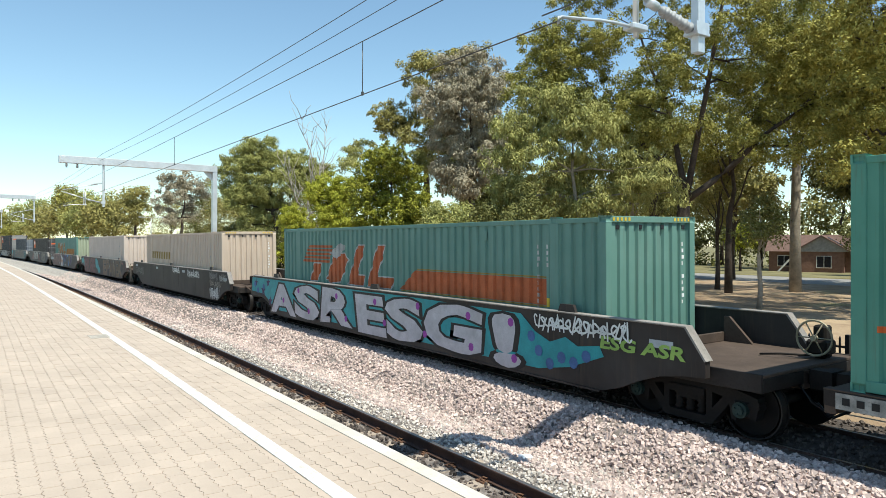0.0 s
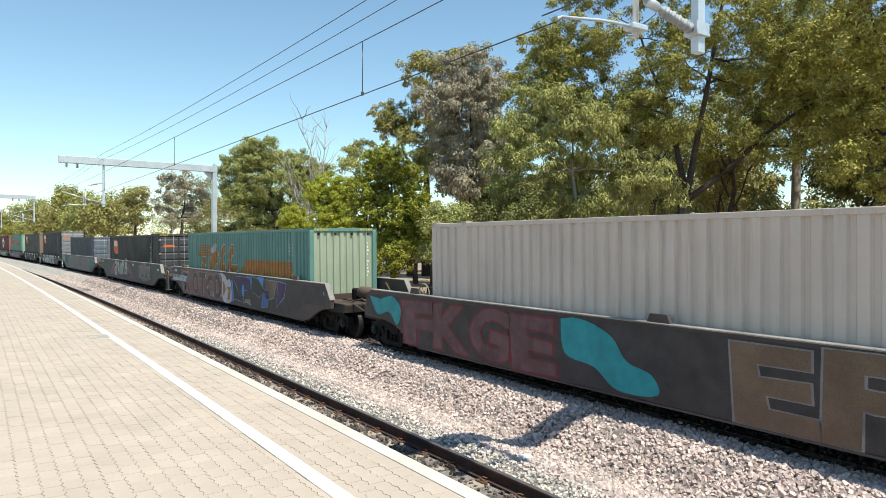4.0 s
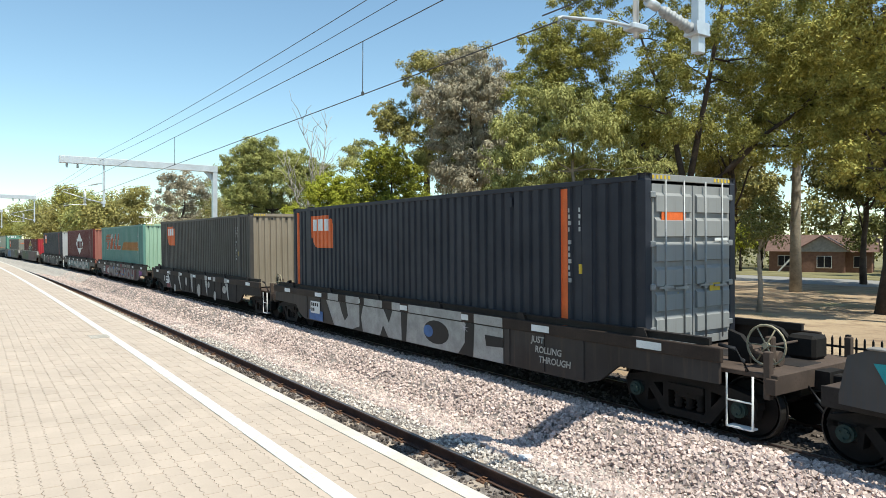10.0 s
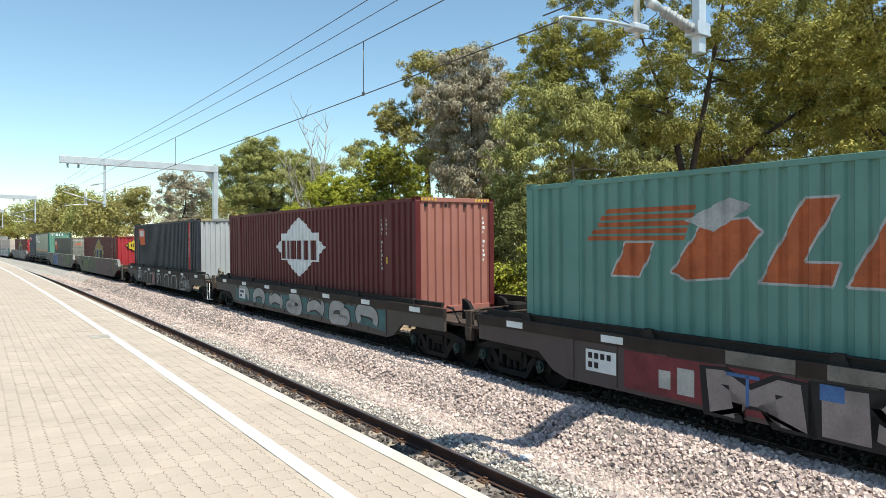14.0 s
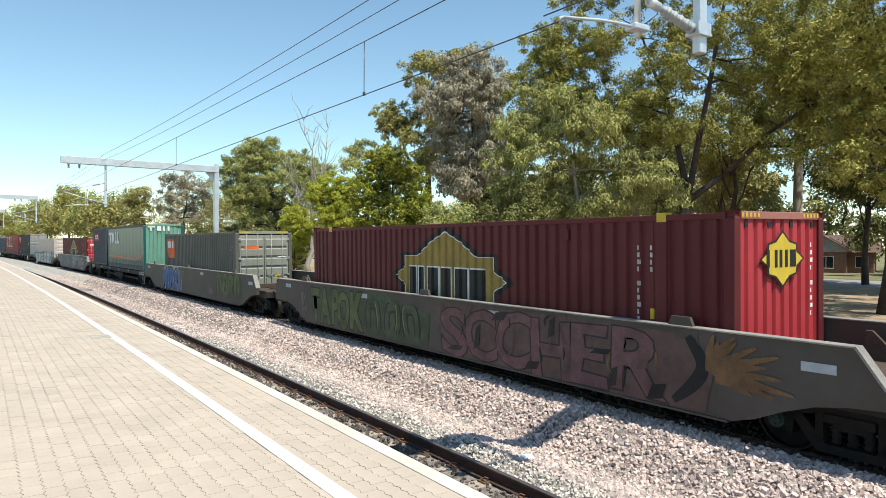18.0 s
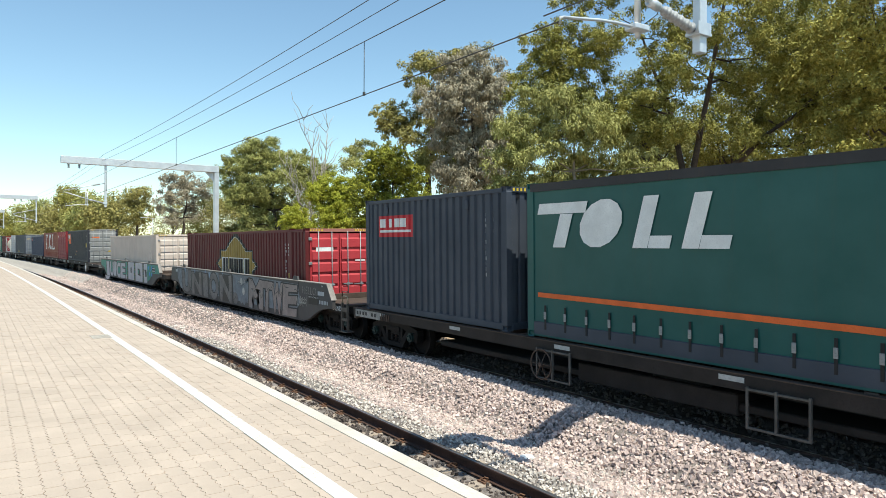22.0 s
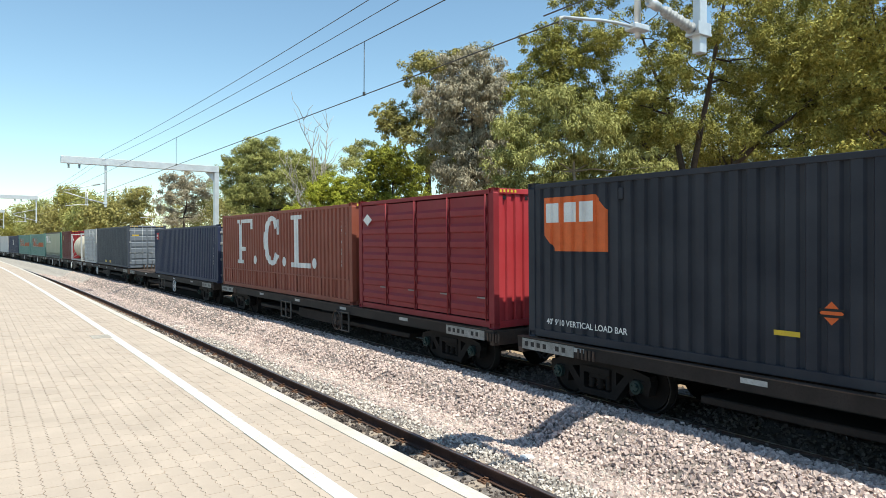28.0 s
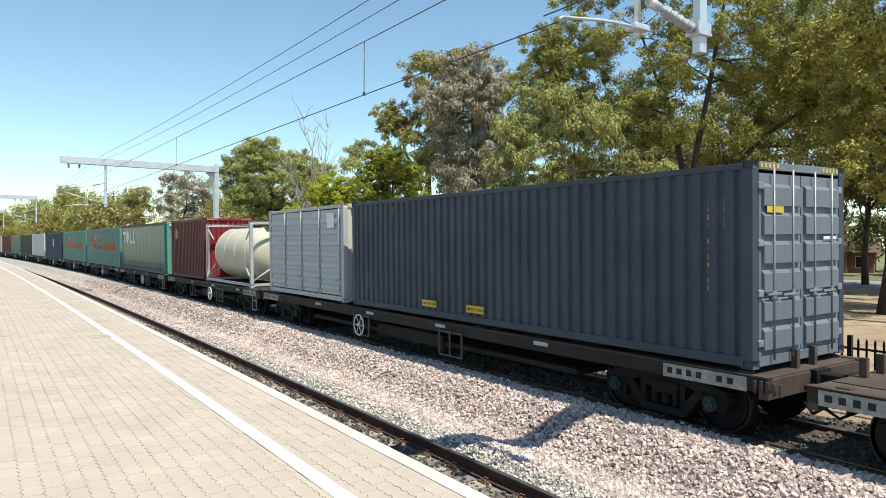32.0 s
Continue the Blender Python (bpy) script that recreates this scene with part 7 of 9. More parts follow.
letter_row(W12, [("S", 0.8, 1.75), ("C", 1.66, 2.75), ("C", 2.68, 3.8), ("H", 3.74, 4.85), ("E", 4.76, 5.72), ("R", 5.66, 6.85)], 0.44, 1.48, G_ROSE, G_SOOT, rim=0.03, fat=0.03)
for k, (x, z, w, h) in enumerate(((1.0, 0.5, 0.5, 0.14), (1.5, 1.3, 0.35, 0.22), (2.0, 0.62, 0.18, 0.55), (2.6, 1.28, 0.4, 0.22), (3.1, 0.6, 0.16, 0.6), (3.6, 0.45, 0.35, 0.2), (4.25, 1.1, 0.16, 0.42), (4.6, 0.5, 0.2, 0.3), (5.3, 0.98, 0.4, 0.12), (5.7, 0.45, 0.18, 0.4), (6.3, 0.85, 0.2, 0.2), (6.5, 0.42, 0.3, 0.3))):
    decal("graffiti_cut", shapes_bm([[(x, z), (x + w, z + h * 0.2), (x + w * 1.25, z + h), (x + w * 0.35, z + h * 0.8)]]), (G_SOOT, G_PURPLE_BROWN, M_BLACK)[k % 3], W12, SIDE_Y, proud=0.0098 + 0.0002 * k, label="dark shading within the forms")
for k in range(14):
    a = random.Random(300 + k)
    x, z = a.uniform(0.7, 6.9), a.uniform(0.5, 1.35)
    decal("graffiti_streak", shapes_bm(ribbon(smooth([(x, z), (x + a.uniform(-0.1, 0.1), z + 0.12), (x + a.uniform(-0.2, 0.2), z + a.uniform(0.2, 0.3))]), 0.045, 0.3)), (G_PURPLE_BROWN, M_BLACK, G_OCHRE2)[k % 3], W12, SIDE_Y, proud=0.0105 + 0.0003 * k, label="sprayed accent stroke")
decal("graffiti_patch", shapes_bm(ribbon(smooth([(7.0, 0.5), (7.35, 0.8), (7.5, 1.1), (7.25, 1.48)]), 0.22, 0.5)), M_BLACK, W12, SIDE_Y, proud=0.006, label="black sprayed curve")
for k in range(15):
    a = -0.30 + 0.125 * k
    r = 0.75 + 0.55 * ((k * 7) % 5) / 4
    u, v = math.cos(a), 0.62 * math.sin(a)
    decal("graffiti_ray", shapes_bm(ribbon(smooth([(7.55 + 0.16 * u, 0.92 + 0.16 * v), (7.55 + 0.5 * r * u, 0.92 + 0.5 * r * v + 0.05), (7.55 + r * u, min(1.55, max(0.72, 0.92 + r * v)))]), 0.10, 0.25)), G_OCHRE2, W12, SIDE_Y, proud=0.004 + 0.0004 * k, label="dull orange spray streak")
c, st = container("maroon container with a gold star badge and sunlit red end", -234.88, 0.42, 14.63, 2.9, P_MAROON, endmat=P_RED_END)
star_logo(c, 14.63, 2.9, 2.44, st, 0.0, 1.62, 1.05, M_GOLD, M_BLACK)
for x in (-6.06, 6.06):
    part("corner_post", boxes((x - 0.09, x + 0.09, -1.226, -1.15, 0.12, 2.86), bevel=0.006), P_MAROON, c, "inner lifting post")
    part("casting", boxes((x - 0.09, x + 0.09, -1.232, -1.08, 2.76, 2.905), bevel=0.006), M_YELLOW, c, "yellow lifting casting")
for k, (m, r) in enumerate(((M_BLACK, 1.0), (M_YELLOW, 0.9))):
    ps = [(-0.62, 2.18), (-0.42, 2.30), (-0.40, 2.42), (-0.2, 2.46), (0, 2.62), (0.2, 2.46), (0.40, 2.42), (0.42, 2.30), (0.62, 2.18), (0.42, 2.06), (0.40, 1.94), (0.2, 1.9), (0, 1.74), (-0.2, 1.9), (-0.40, 1.94), (-0.42, 2.06)]
    bm = shapes_bm([[(a * r, 2.18 + (b - 2.18) * r) for a, b in ps]])
    for v in bm.verts:
        v.co = Vector((7.315 + 0.006 + 0.004 * k, v.co.x, v.co.z))
    part("badge", bm, m, c, "yellow badge with a black rim")
for a, b, d in ((-0.44, -0.36, 0.26), (-0.22, -0.15, 0.26), (-0.09, -0.02, 0.26), (0.06, 0.13, 0.26), (0.2, 0.36, 0.26)):
    part("badge_bar", boxes((7.327, 7.331, a, b, 2.06, 2.06 + d)), M_BLACK, c)
W13 = well_wagon("brown-grey well wagon with a blue graffiti patch", -264.15, W_GREYBROWN, front=10.4, inner=True)
decal("graffiti_ground", shapes_bm([[(-5.1, 1.5), (-4.85, 0.42), (-4.2, 0.36), (-3.0, 0.36), (-1.6, 0.38), (-1.05, 0.42), (-1.0, 0.95), (-1.15, 1.58), (-2.5, 1.6), (-3.6, 1.6)]]), G_PALE2, W13, SIDE_Y, proud=0.001, label="pale sprayed edge round the letters")
letter_row(W13, [("M", -4.95, -3.95), ("I", -3.85, -3.5), ("R", -3.42, -2.48), ("S", -2.42, -1.75), ("I", -1.62, -1.25)], 0.46, 1.48, G_BLUE, M_BLACK, rim=0.08, fat=0.1)
spots(W13, [(-1.28, 0.58)], G_BLUE, 0.16, n=16)
spots(W13, [(-4.7, 0.72), (-4.2, 1.38), (-3.66, 0.7), (-3.2, 1.36), (-2.2, 1.38), (-2.0, 0.64), (-1.5, 1.3), (-2.7, 0.66)], G_PALEBLUE, 0.05, proud=0.012, n=10)
graffiti(W13, "MIR", -1.1, 1.22, 0.34, G_PALE, None, -0.5, 0, -0.012)
blobs(W13, 4.9, 7.9, 4, G_GREEN, M_BLACK, 45, ground=G_GREEN2, z0=0.58, thick=0.26)
scribble(W13, 3.7, 4.4, 0.6, 0.85, 5, G_GREYPINK, 76, 0.02)
# the olive doors carry sunlight in a lighter copy of the side paint
c, st = container("olive-grey container with ribbed doors in a well wagon", -257.4, 0.42, 12.19, 2.9, P_OLIVE, "door", endmat=paint("sunlit_olive_door_paint", (0.27, 0.26, 0.21), 0.3, 0.1), logo=(M_ORANGE, "orange square company logo"))
square_logo(c, 12.19, 2.9, 2.44, st, x=-5.6)


def curtain_container(label, u, zb, L, H, wave=True):
    """A curtain-sided container: smooth side sheet, straps and buckles along the foot."""
    c, _ = container(label, u, zb, L, H, P_TEAL, endmat=P_CURTAIN_END, style="curtain", group="curtain-sided containers")
    n, rows = 40, 8
    vs = [(-L / 2 + 0.17 + (L - 0.34) * i / n, -1.195 + 0.012 * math.sin(i * 1.7) * math.sin(math.pi * j / rows), 0.30 + (H - 0.45) * j / rows) for i in range(n + 1) for j in range(rows + 1)]
    fs = [(i * (rows + 1) + j, (i + 1) * (rows + 1) + j, (i + 1) * (rows + 1) + j + 1, i * (rows + 1) + j + 1) for i in range(n) for j in range(rows)]
    part("curtain", mesh_of("curtain", vs, fs, P_TEAL, True), None, c, "taut teal side curtain")
    part("curtain_track", boxes((-L / 2 + 0.1, L / 2 - 0.1, -1.225, -1.17, H - 0.17, H - 0.02)), P_CHAR, c, "dark curtain track under the roof")
    part("side_raft", boxes((-L / 2 + 0.17, L / 2 - 0.17, -1.215, -1.15, 0.05, 0.30), bevel=0.01), P_STEELBLUE, c)
    for k in range(22):
        x = -L / 2 + 0.5 + (L - 1.0) * k / 21
        s = part("strap", shared("strap", lambda: boxes((-0.022, 0.022, -1.222, -1.214, 0.16, 0.62)), M_BLACK), None, c, at=Matrix.Translation((x, 0, 0)))
        part("buckle", shared("buckle", lambda: boxes((-0.03, 0.03, -1.235, -1.22, 0.36, 0.50), bevel=0.005), M_ROD), None, s)
    if wave:
        top = [(-L / 2 + 0.3, 0.86), (0, 0.80), (L / 2 - 2.4, 0.72), (L / 2 - 1.2, 0.86), (L / 2 - 0.2, 1.10)]
        decal("wave_stripe", shapes_bm([top + [(x, z - 0.09) for x, z in top[::-1]]]), M_ORANGE, c, -1.215, label="thin orange wave stripe")
    x, z = -L / 2 + 0.3, 1.72
    marks = [slab(x, z + 0.62, 1.25, 0.2, 0.06), slab(x + 0.42, z, 0.32, 0.61, 0.2), slab(x + 2.3, z, 0.30, 0.84, 0.24), slab(x + 2.61, z, 0.42, 0.2, 0.05), slab(x + 3.25, z, 0.30, 0.84, 0.24), slab(x + 3.56, z, 0.5, 0.2, 0.05)]
    n = 14
    o = [(x + 1.6 + 0.48 * math.cos(6.2832 * i / n) + 0.12 * math.sin(6.2832 * i / n), z + 0.42 + 0.42 * math.sin(6.2832 * i / n)) for i in range(n)]
    marks.append(o)
    for m in marks:
        decal("carrier_mark", shapes_bm([m]), M_WHITE, c, -1.215, label="white slanted carrier mark")
    for a, w, h in ((-0.95, 0.42, 0.09), (-0.83, 0.12, 0.30), (-0.42, 0.26, 0.30), (-0.06, 0.12, 0.30), (0.22, 0.12, 0.30)):
        part("end_mark", boxes((L / 2 + 0.002, L / 2 + 0.008, a, a + w, H - 0.28 - h * 0.5 if h > 0.2 else H - 0.22, H - 0.28 + h * 0.5 if h > 0.2 else H - 0.13)), M_WHITE, c, "white carrier mark")
    return c


# mixed flat wagons
flat_wagon("skeletal flat wagon carrying two containers", -284.5, 10.1, ladder=True, wheel_x=-2.2, wheel_mat=M_DECK)
curtain_container("teal curtain-sided container with white mark and orange wave", -275.05, 1.05, 12.19, 2.95)
c, st = container("blue-grey short container with a red company panel", -287.85, 1.05, 6.06, 2.95, P_STEELBLUE)
decal("company_panel", shapes_bm([rect(-2.35, 1.95, 1.75, 0.55)]), M_RED, c, -1.2, st, "red company panel")
decal("panel_bar", shapes_bm([rect(-2.25, 2.2, 0.3, 0.22), rect(-1.85, 2.2, 0.22, 0.22), rect(-1.55, 2.2, 0.24, 0.22), rect(-1.22, 2.2, 0.3, 0.22), rect(-2.25, 2.07, 1.5, 0.06)]), M_WHITE, c, -1.2, st, proud=0.007)

W16 = well_wagon("grey well wagon with big grey graffiti letters", -305.6, W_GREY, ladder=1, names=("B END", ""))
decal("graffiti_ground", shapes_bm([[(-8.3, 1.55), (-8.2, 1.1), (-7.6, 0.56), (7.0, 0.53), (7.6, 0.9), (7.4, 1.5), (3.0, 1.57), (-3.0, 1.56)]]), G_HAZE, W16, SIDE_Y, proud=0.001, label="blue-grey sprayed ground colour")
for ch, a, b, lo, hi in (("U", -7.3, -5.68, 0.50, 1.50), ("N", -5.54, -3.82, 0.46, 1.46), ("I", -3.64, -2.76, 0.45, 1.42), ("O", -2.56, -1.28, 0.44, 1.52), ("N", -1.1, 0.62, 0.44, 1.48)):
    big = (hi - lo) / 0.72
    decal("graffiti_shadow", shapes_bm([slab(a - 0.06, lo - 0.01, b - a + 0.20, hi - lo + 0.05, -0.04)]), M_BLACK, W16, SIDE_Y, proud=0.003, label="black drop shadow of a letter") if ch in "IN" else None
    graffiti(W16, ch, a, lo, big, G_STONE, M_BLACK, b, -0.04, 0.06, 0.05)
for ch, a, b in (("M", 2.6, 4.16), ("T", 4.1, 5.08), ("W", 5.1, 6.1), ("E", 6.0, 7.3)):
    graffiti(W16, ch, a, 0.46, 1.36, G_BLOCK, M_BLACK, b, 0.03, 0.07, 0.05)
ovals(W16, [(1.02, 0.62, 0.30, 0.24)], G_STONE, proud=0.009)
ovals(W16, [(1.39, 1.0, 0.28, 0.30), (1.75, 0.7, 0.22, 0.24), (2.09, 0.55, 0.14, 0.12)], G_HAZE, proud=0.005)
graffiti(W16, "2019", 2.01, 1.30, 0.16, G_PALE, None, None, 0, 0.004)
spots(W16, [(-6.75, 1.5), (-5.0, 1.45), (-3.2, 1.48), (-2.6, 1.42), (-0.7, 1.46)], G_PALEBLUE, 0.13, proud=0.003, n=14)
spots(W16, [(1.45, 1.2), (1.75, 1.32), (2.0, 0.95)], G_PALE, 0.15, proud=0.003, n=14)
crack = random.Random(77)
for k in range(34):
    x0, z0 = -7.7 + 15.2 * k / 34 + crack.uniform(-0.1, 0.1), crack.uniform(0.6, 1.45)
    pts = [(x0 + 0.16 * j, z0 + crack.uniform(-0.09, 0.09)) for j in range(4)]
    decal("graffiti_crack", shapes_bm(ribbon(pts, 0.028, 0.3)), M_BLACK, W16, SIDE_Y, proud=0.010, label="painted dark crack line")
decal("tag", text_bm("HELLO", 0.36, -0.012, 0.1), G_PALE, W16, SIDE_Y, proud=0.014, shift=(7.75, 1.22), label="thin pale sprayed word")
scribble(W16, 7.3, 8.1, 0.85, 1.12, 4, G_PALE, 73, 0.02)
decal("marking_panel", shapes_bm([rect(8.25, 0.93, 0.72, 0.28)]), M_BLACK, W16, SIDE_Y, proud=0.013, label="black panel with small white lettering")
decal("lettering", text_bm("820MM MAX WHEEL DIA.", 0.068), M_PALE_PLATE, W16, SIDE_Y, proud=0.016, shift=(8.27, 1.13), label="small white lettering")
decal("lettering", text_bm("60ft", 0.085), M_PALE_PLATE, W16, SIDE_Y, proud=0.016, shift=(9.2, 1.50), label="small white lettering")
decal("code_marking", shapes_bm([rect(9.05 + 0.11 * k, 0.98, 0.075, 0.11) for k in range(6)]), M_PALE_PLATE, W16, SIDE_Y, proud=0.013)
c, st = container("maroon container with a gold star badge and sunlit red doors", -298.1, 0.42, 14.63, 2.9, P_MAROON, "door", endmat=P_RED_END, logo=(M_WHITE, "white diamond badge"))
star_logo(c, 14.63, 2.9, 2.44, st, 0.1, 1.52, 1.15, M_GOLD, M_BLACK)
W17 = well_wagon("well wagon painted with white and teal graffiti panels", -327.3, W_GREY, front=10.4, inner=True)
decal("graffiti_ground", shapes_bm([[(-9.3, 1.52), (-9.2, 1.1), (-7.9, 0.95), (-7.0, 0.53), (6.7, 0.52), (7.4, 0.68), (7.9, 1.04), (9.8, 1.06), (9.4, 1.55)]]), G_TEALGREEN, W17, SIDE_Y, proud=0.002, label="teal sprayed ground colour")
letter_row(W17, (("J", -6.88, -5.6), ("U", -5.49, -4.07), ("I", -4.07, -2.9), ("C", -2.84, -1.55), ("E", -1.55, 0.18)), 0.48, 1.44, G_SILVER, M_BLACK, 0.05, 0.13)
spots(W17, [(0.56, 0.55)], G_SILVER, 0.16, proud=0.009, n=14)
for a, b in ((1.15, 2.94), (3.39, 5.42), (5.8, 6.7)):
    decal("graffiti_panel", shapes_bm([rect(a, 0.42, b - a, 1.14)]), G_SILVER, W17, SIDE_Y, proud=0.005, label="silver sprayed panel")
for a, b in ((0.77, 1.15), (2.94, 3.39), (5.42, 5.8)):
    decal("graffiti_column", shapes_bm([rect(a, 0.42, b - a, 1.14)]), M_BLACK, W17, SIDE_Y, proud=0.006)
    for k in range(7):
        decal("graffiti_bar", shapes_bm([rect(a + 0.1, 0.46 + 0.155 * k, b - a - 0.2, 0.085)]), (G_LIMEDARK, G_TEALGREEN)[k % 2], W17, SIDE_Y, proud=0.009)
ovals(W17, [(2.08, 1.05, 0.23, 0.22)], M_BLACK, proud=0.008)
ovals(W17, [(2.08, 1.05, 0.08, 0.13)], G_PALE, proud=0.011)
for a, b in ((4.05, 4.88), (6.51, 6.2)):
    decal("graffiti_cut", shapes_bm([[(a, 1.22), (a + 0.08, 0.82), (b, 0.76), (b - 0.02, 1.0), (b - 0.28, 1.20)]]), M_BLACK, W17, SIDE_Y, proud=0.008)
    decal("graffiti_cut", shapes_bm([[(a + 0.1, 1.12), (a + 0.13, 0.90), (a + 0.42, 0.88), (a + 0.42, 1.14)]]), G_TEALGREEN, W17, SIDE_Y, proud=0.011)
spots(W17, [(7.0, 1.34), (7.9, 1.36), (7.35, 1.0), (7.9, 0.98)], G_SKY, 0.12, n=12)
spots(W17, [(7.22, 1.42), (8.15, 1.3), (7.2, 0.88), (8.9, 1.15), (7.6, 1.2)], G_SKY, 0.055, n=10)
decal("marking_panel", shapes_bm([rect(8.0, 1.12, 0.75, 0.28)]), M_BLACK, W17, SIDE_Y, proud=0.013, label="black panel with small white markings")
decal("marking", shapes_bm([rect(8.05 + 0.11 * k, z, 0.07, 0.05) for z in (1.17, 1.31) for k in range(6)]), M_WHITE, W17, SIDE_Y, proud=0.016)
c, st = container("pale cream container with cream doors in a graffiti-covered wagon", -319.25, 0.42, 14.63, 2.9, P_CREAM2, "door", endmat=P_CREAM2)

flat_wagon("skeletal flat wagon with a bare front deck", -346.7, 10.0, empty=(2.8, 9.8), wheel_x=2.1)
c, st = container("navy container with orange square logo and sunlit grey doors", -344.2, 1.05, 12.19, 2.95, P_NAVY, "door", endmat=P_CHAR_END, logo=(M_ORANGE, "orange square company logo"))
square_logo(c, 12.19, 2.95, 2.44, st, x=-5.7)
decal("lettering", text_bm("40' 9'10 VERTICAL LOAD BAR", 0.15, 0.003), M_WHITE, c, -1.2, None, "small white lettering", proud=0.006, shift=(-5.6, 0.28))
decal("warning_diamond", shapes_bm([[(-0.51, 0.92), (-0.36, 1.07), (-0.21, 0.92), (-0.36, 0.77)]]), M_ORANGE, c, -1.2, None, "orange warning diamond", proud=0.006)
for z in (0.865, 0.945):
    decal("diamond_bar", shapes_bm([rect(-0.52, z, 0.32, 0.035)]), M_BLACK, c, -1.2, None, proud=0.009)
decal("lift_plate", shapes_bm([rect(-1.12, 0.57, 0.36, 0.07)]), M_YELLOW, c, -1.2, None, "small yellow lift plate", proud=0.006)
decal("yellow_plate", shapes_bm([rect(4.9, 1.35, 0.35, 0.35)]), M_YELLOW, c, -1.2, st, "yellow warning plate")


def ribbed_door_container(label, u, zb, H, mat, endmat, n=4, mark=None):
    """A short container whose whole side is folding doors with pressed ribs."""
    L = 6.06
    c, _ = container(label, u, zb, L, H, mat, endmat=endmat, style="doors")
    w = (L - 0.4) / n
    for k in range(n):
        x0 = -L / 2 + 0.2 + w * k

        def make():
            return boxes((0.02, w - 0.02, -1.20, -1.17, 0.19, H - 0.15))

        def rib():
            return prism(bmesh.new(), [(-1.20, 0), (-1.245, 0.035), (-1.245, 0.15), (-1.20, 0.22)], 0.07, w - 0.07, "X")
        d = part("side_door", shared(("side_door", mat.name, H, n), make, mat), None, c, at=Matrix.Translation((x0, 0, 0)))
        for j in range(7):
            part("door_rib", shared(("side_rib", mat.name, w), rib, mat), None, d, at=Matrix.Translation((0, 0, 0.30 + (H - 0.55) * j / 7)))
        part("lock_rod", shared(("side_rod", H, w), lambda: tube(bmesh.new(), [(w - 0.05, -1.245, 0.15), (w - 0.05, -1.245, H - 0.12)], 0.016, 6), mat), None, d)
        part("handle", shared(("side_handle", w), lambda: boxes((w - 0.35, w - 0.06, -1.25, -1.232, 0.62, 0.65)), M_ROD), None, d)
    if mark:
        decal("marking", shapes_bm(mark), M_WHITE, c, -1.245, proud=0.006)
    return c


flat_wagon("skeletal flat wagon carrying red containers", -366.45, 9.4, wheel_x=2.1, wheel_mat=M_DECK)
c = ribbed_door_container("red short container with ribbed side doors", -357.3, 1.05, 2.95, P_RED, P_RED_END, 4, [[(-2.7, 2.42), (-2.45, 2.58), (-2.2, 2.42), (-2.45, 2.26)]])
c, st = container("rust-red container with three large white block characters", -363.5, 1.05, 12.19, 2.95, P_RUST, endmat=P_RUST)
for i, (x, w, h) in enumerate(((-4.15, 1.75, 1.75), (-1.15, 1.7, 1.8), (1.5, 1.6, 1.75))):
    z = 0.97
    if i == 0:
        ps = [rect(x, z, 0.75, 0.14), rect(x + 0.2, z + 0.14, 0.34, h - 0.28), rect(x, z + h - 0.14, w, 0.14), rect(x + w - 0.18, z + h - 0.4, 0.18, 0.26), rect(x + 0.54, z + 0.5, 0.4, 0.16)]
    elif i == 1:
        k = 20
        ro = [(x + w / 2 + w / 2 * math.cos(a), z + h / 2 + h / 2 * math.sin(a)) for a in (2 * math.pi * j / k for j in range(k + 1))]
        ri = [(x + w / 2 + w * 0.22 * math.cos(a), z + h / 2 + h * 0.40 * math.sin(a)) for a in (2 * math.pi * j / k for j in range(k + 1))]
        ps = [[ro[j], ro[j + 1], ri[j + 1], ri[j]] for j in range(2, k - 2)]
        ps.append(rect(x + w * 0.80, z + h * 0.62, 0.14, h * 0.30))
    else:
        ps = [rect(x, z, w, 0.16), rect(x + 0.25, z + 0.16, 0.42, h - 0.3), rect(x, z + h - 0.14, 0.95, 0.14)]
    decal("block_mark", shapes_bm(ps), M_WHITE, c, -1.2, st, "large white block character")
    spots(c, [(x + w + 0.35, z + 0.17)], M_WHITE, 0.17, y=-1.2, n=12, name="block_mark_dot")
part("lower_band", boxes(*[(-5.9 + 0.98 * k, -5.84 + 0.98 * k, -1.226, -1.19, 0.16, 0.72) for k in range(13)], (-5.9, 5.92, -1.222, -1.19, 0.70, 0.74)), P_RUST, c, "ribbed lower band")

flat_wagon("skeletal flat wagon half empty behind a blue container", -385.75, 9.35, empty=(-9.3, -2.9), wheel_x=2.72, guards=((-0.82, 0.5),))
part("timber_wedge", prism(bmesh.new(), [(0.0, 1.03), (0.42, 1.03), (0.36, 1.05), (0.03, 1.34)], -0.35, -0.05), P_CREAM2, MOVERS[-1][0], "pale timber wedge", at=Matrix.Translation((-9.2, 0.9, 0)))
c, st = container("blue container with a small red panel and ribbed doors", -376.0, 1.05, 12.19, 2.6, P_BLUE, "door", endmat=P_SB_END)
decal("company_panel", shapes_bm([rect(-5.68, 1.97, 0.47, 0.38)]), M_RED, c, -1.2, st, "small red company panel")
decal("panel_bar", shapes_bm([rect(-5.62, 2.13, 0.09, 0.12), rect(-5.50, 2.13, 0.09, 0.12), rect(-5.38, 2.13, 0.11, 0.12), rect(-5.64, 1.985, 0.38, 0.035)]), M_WHITE, c, -1.2, st, proud=0.007)

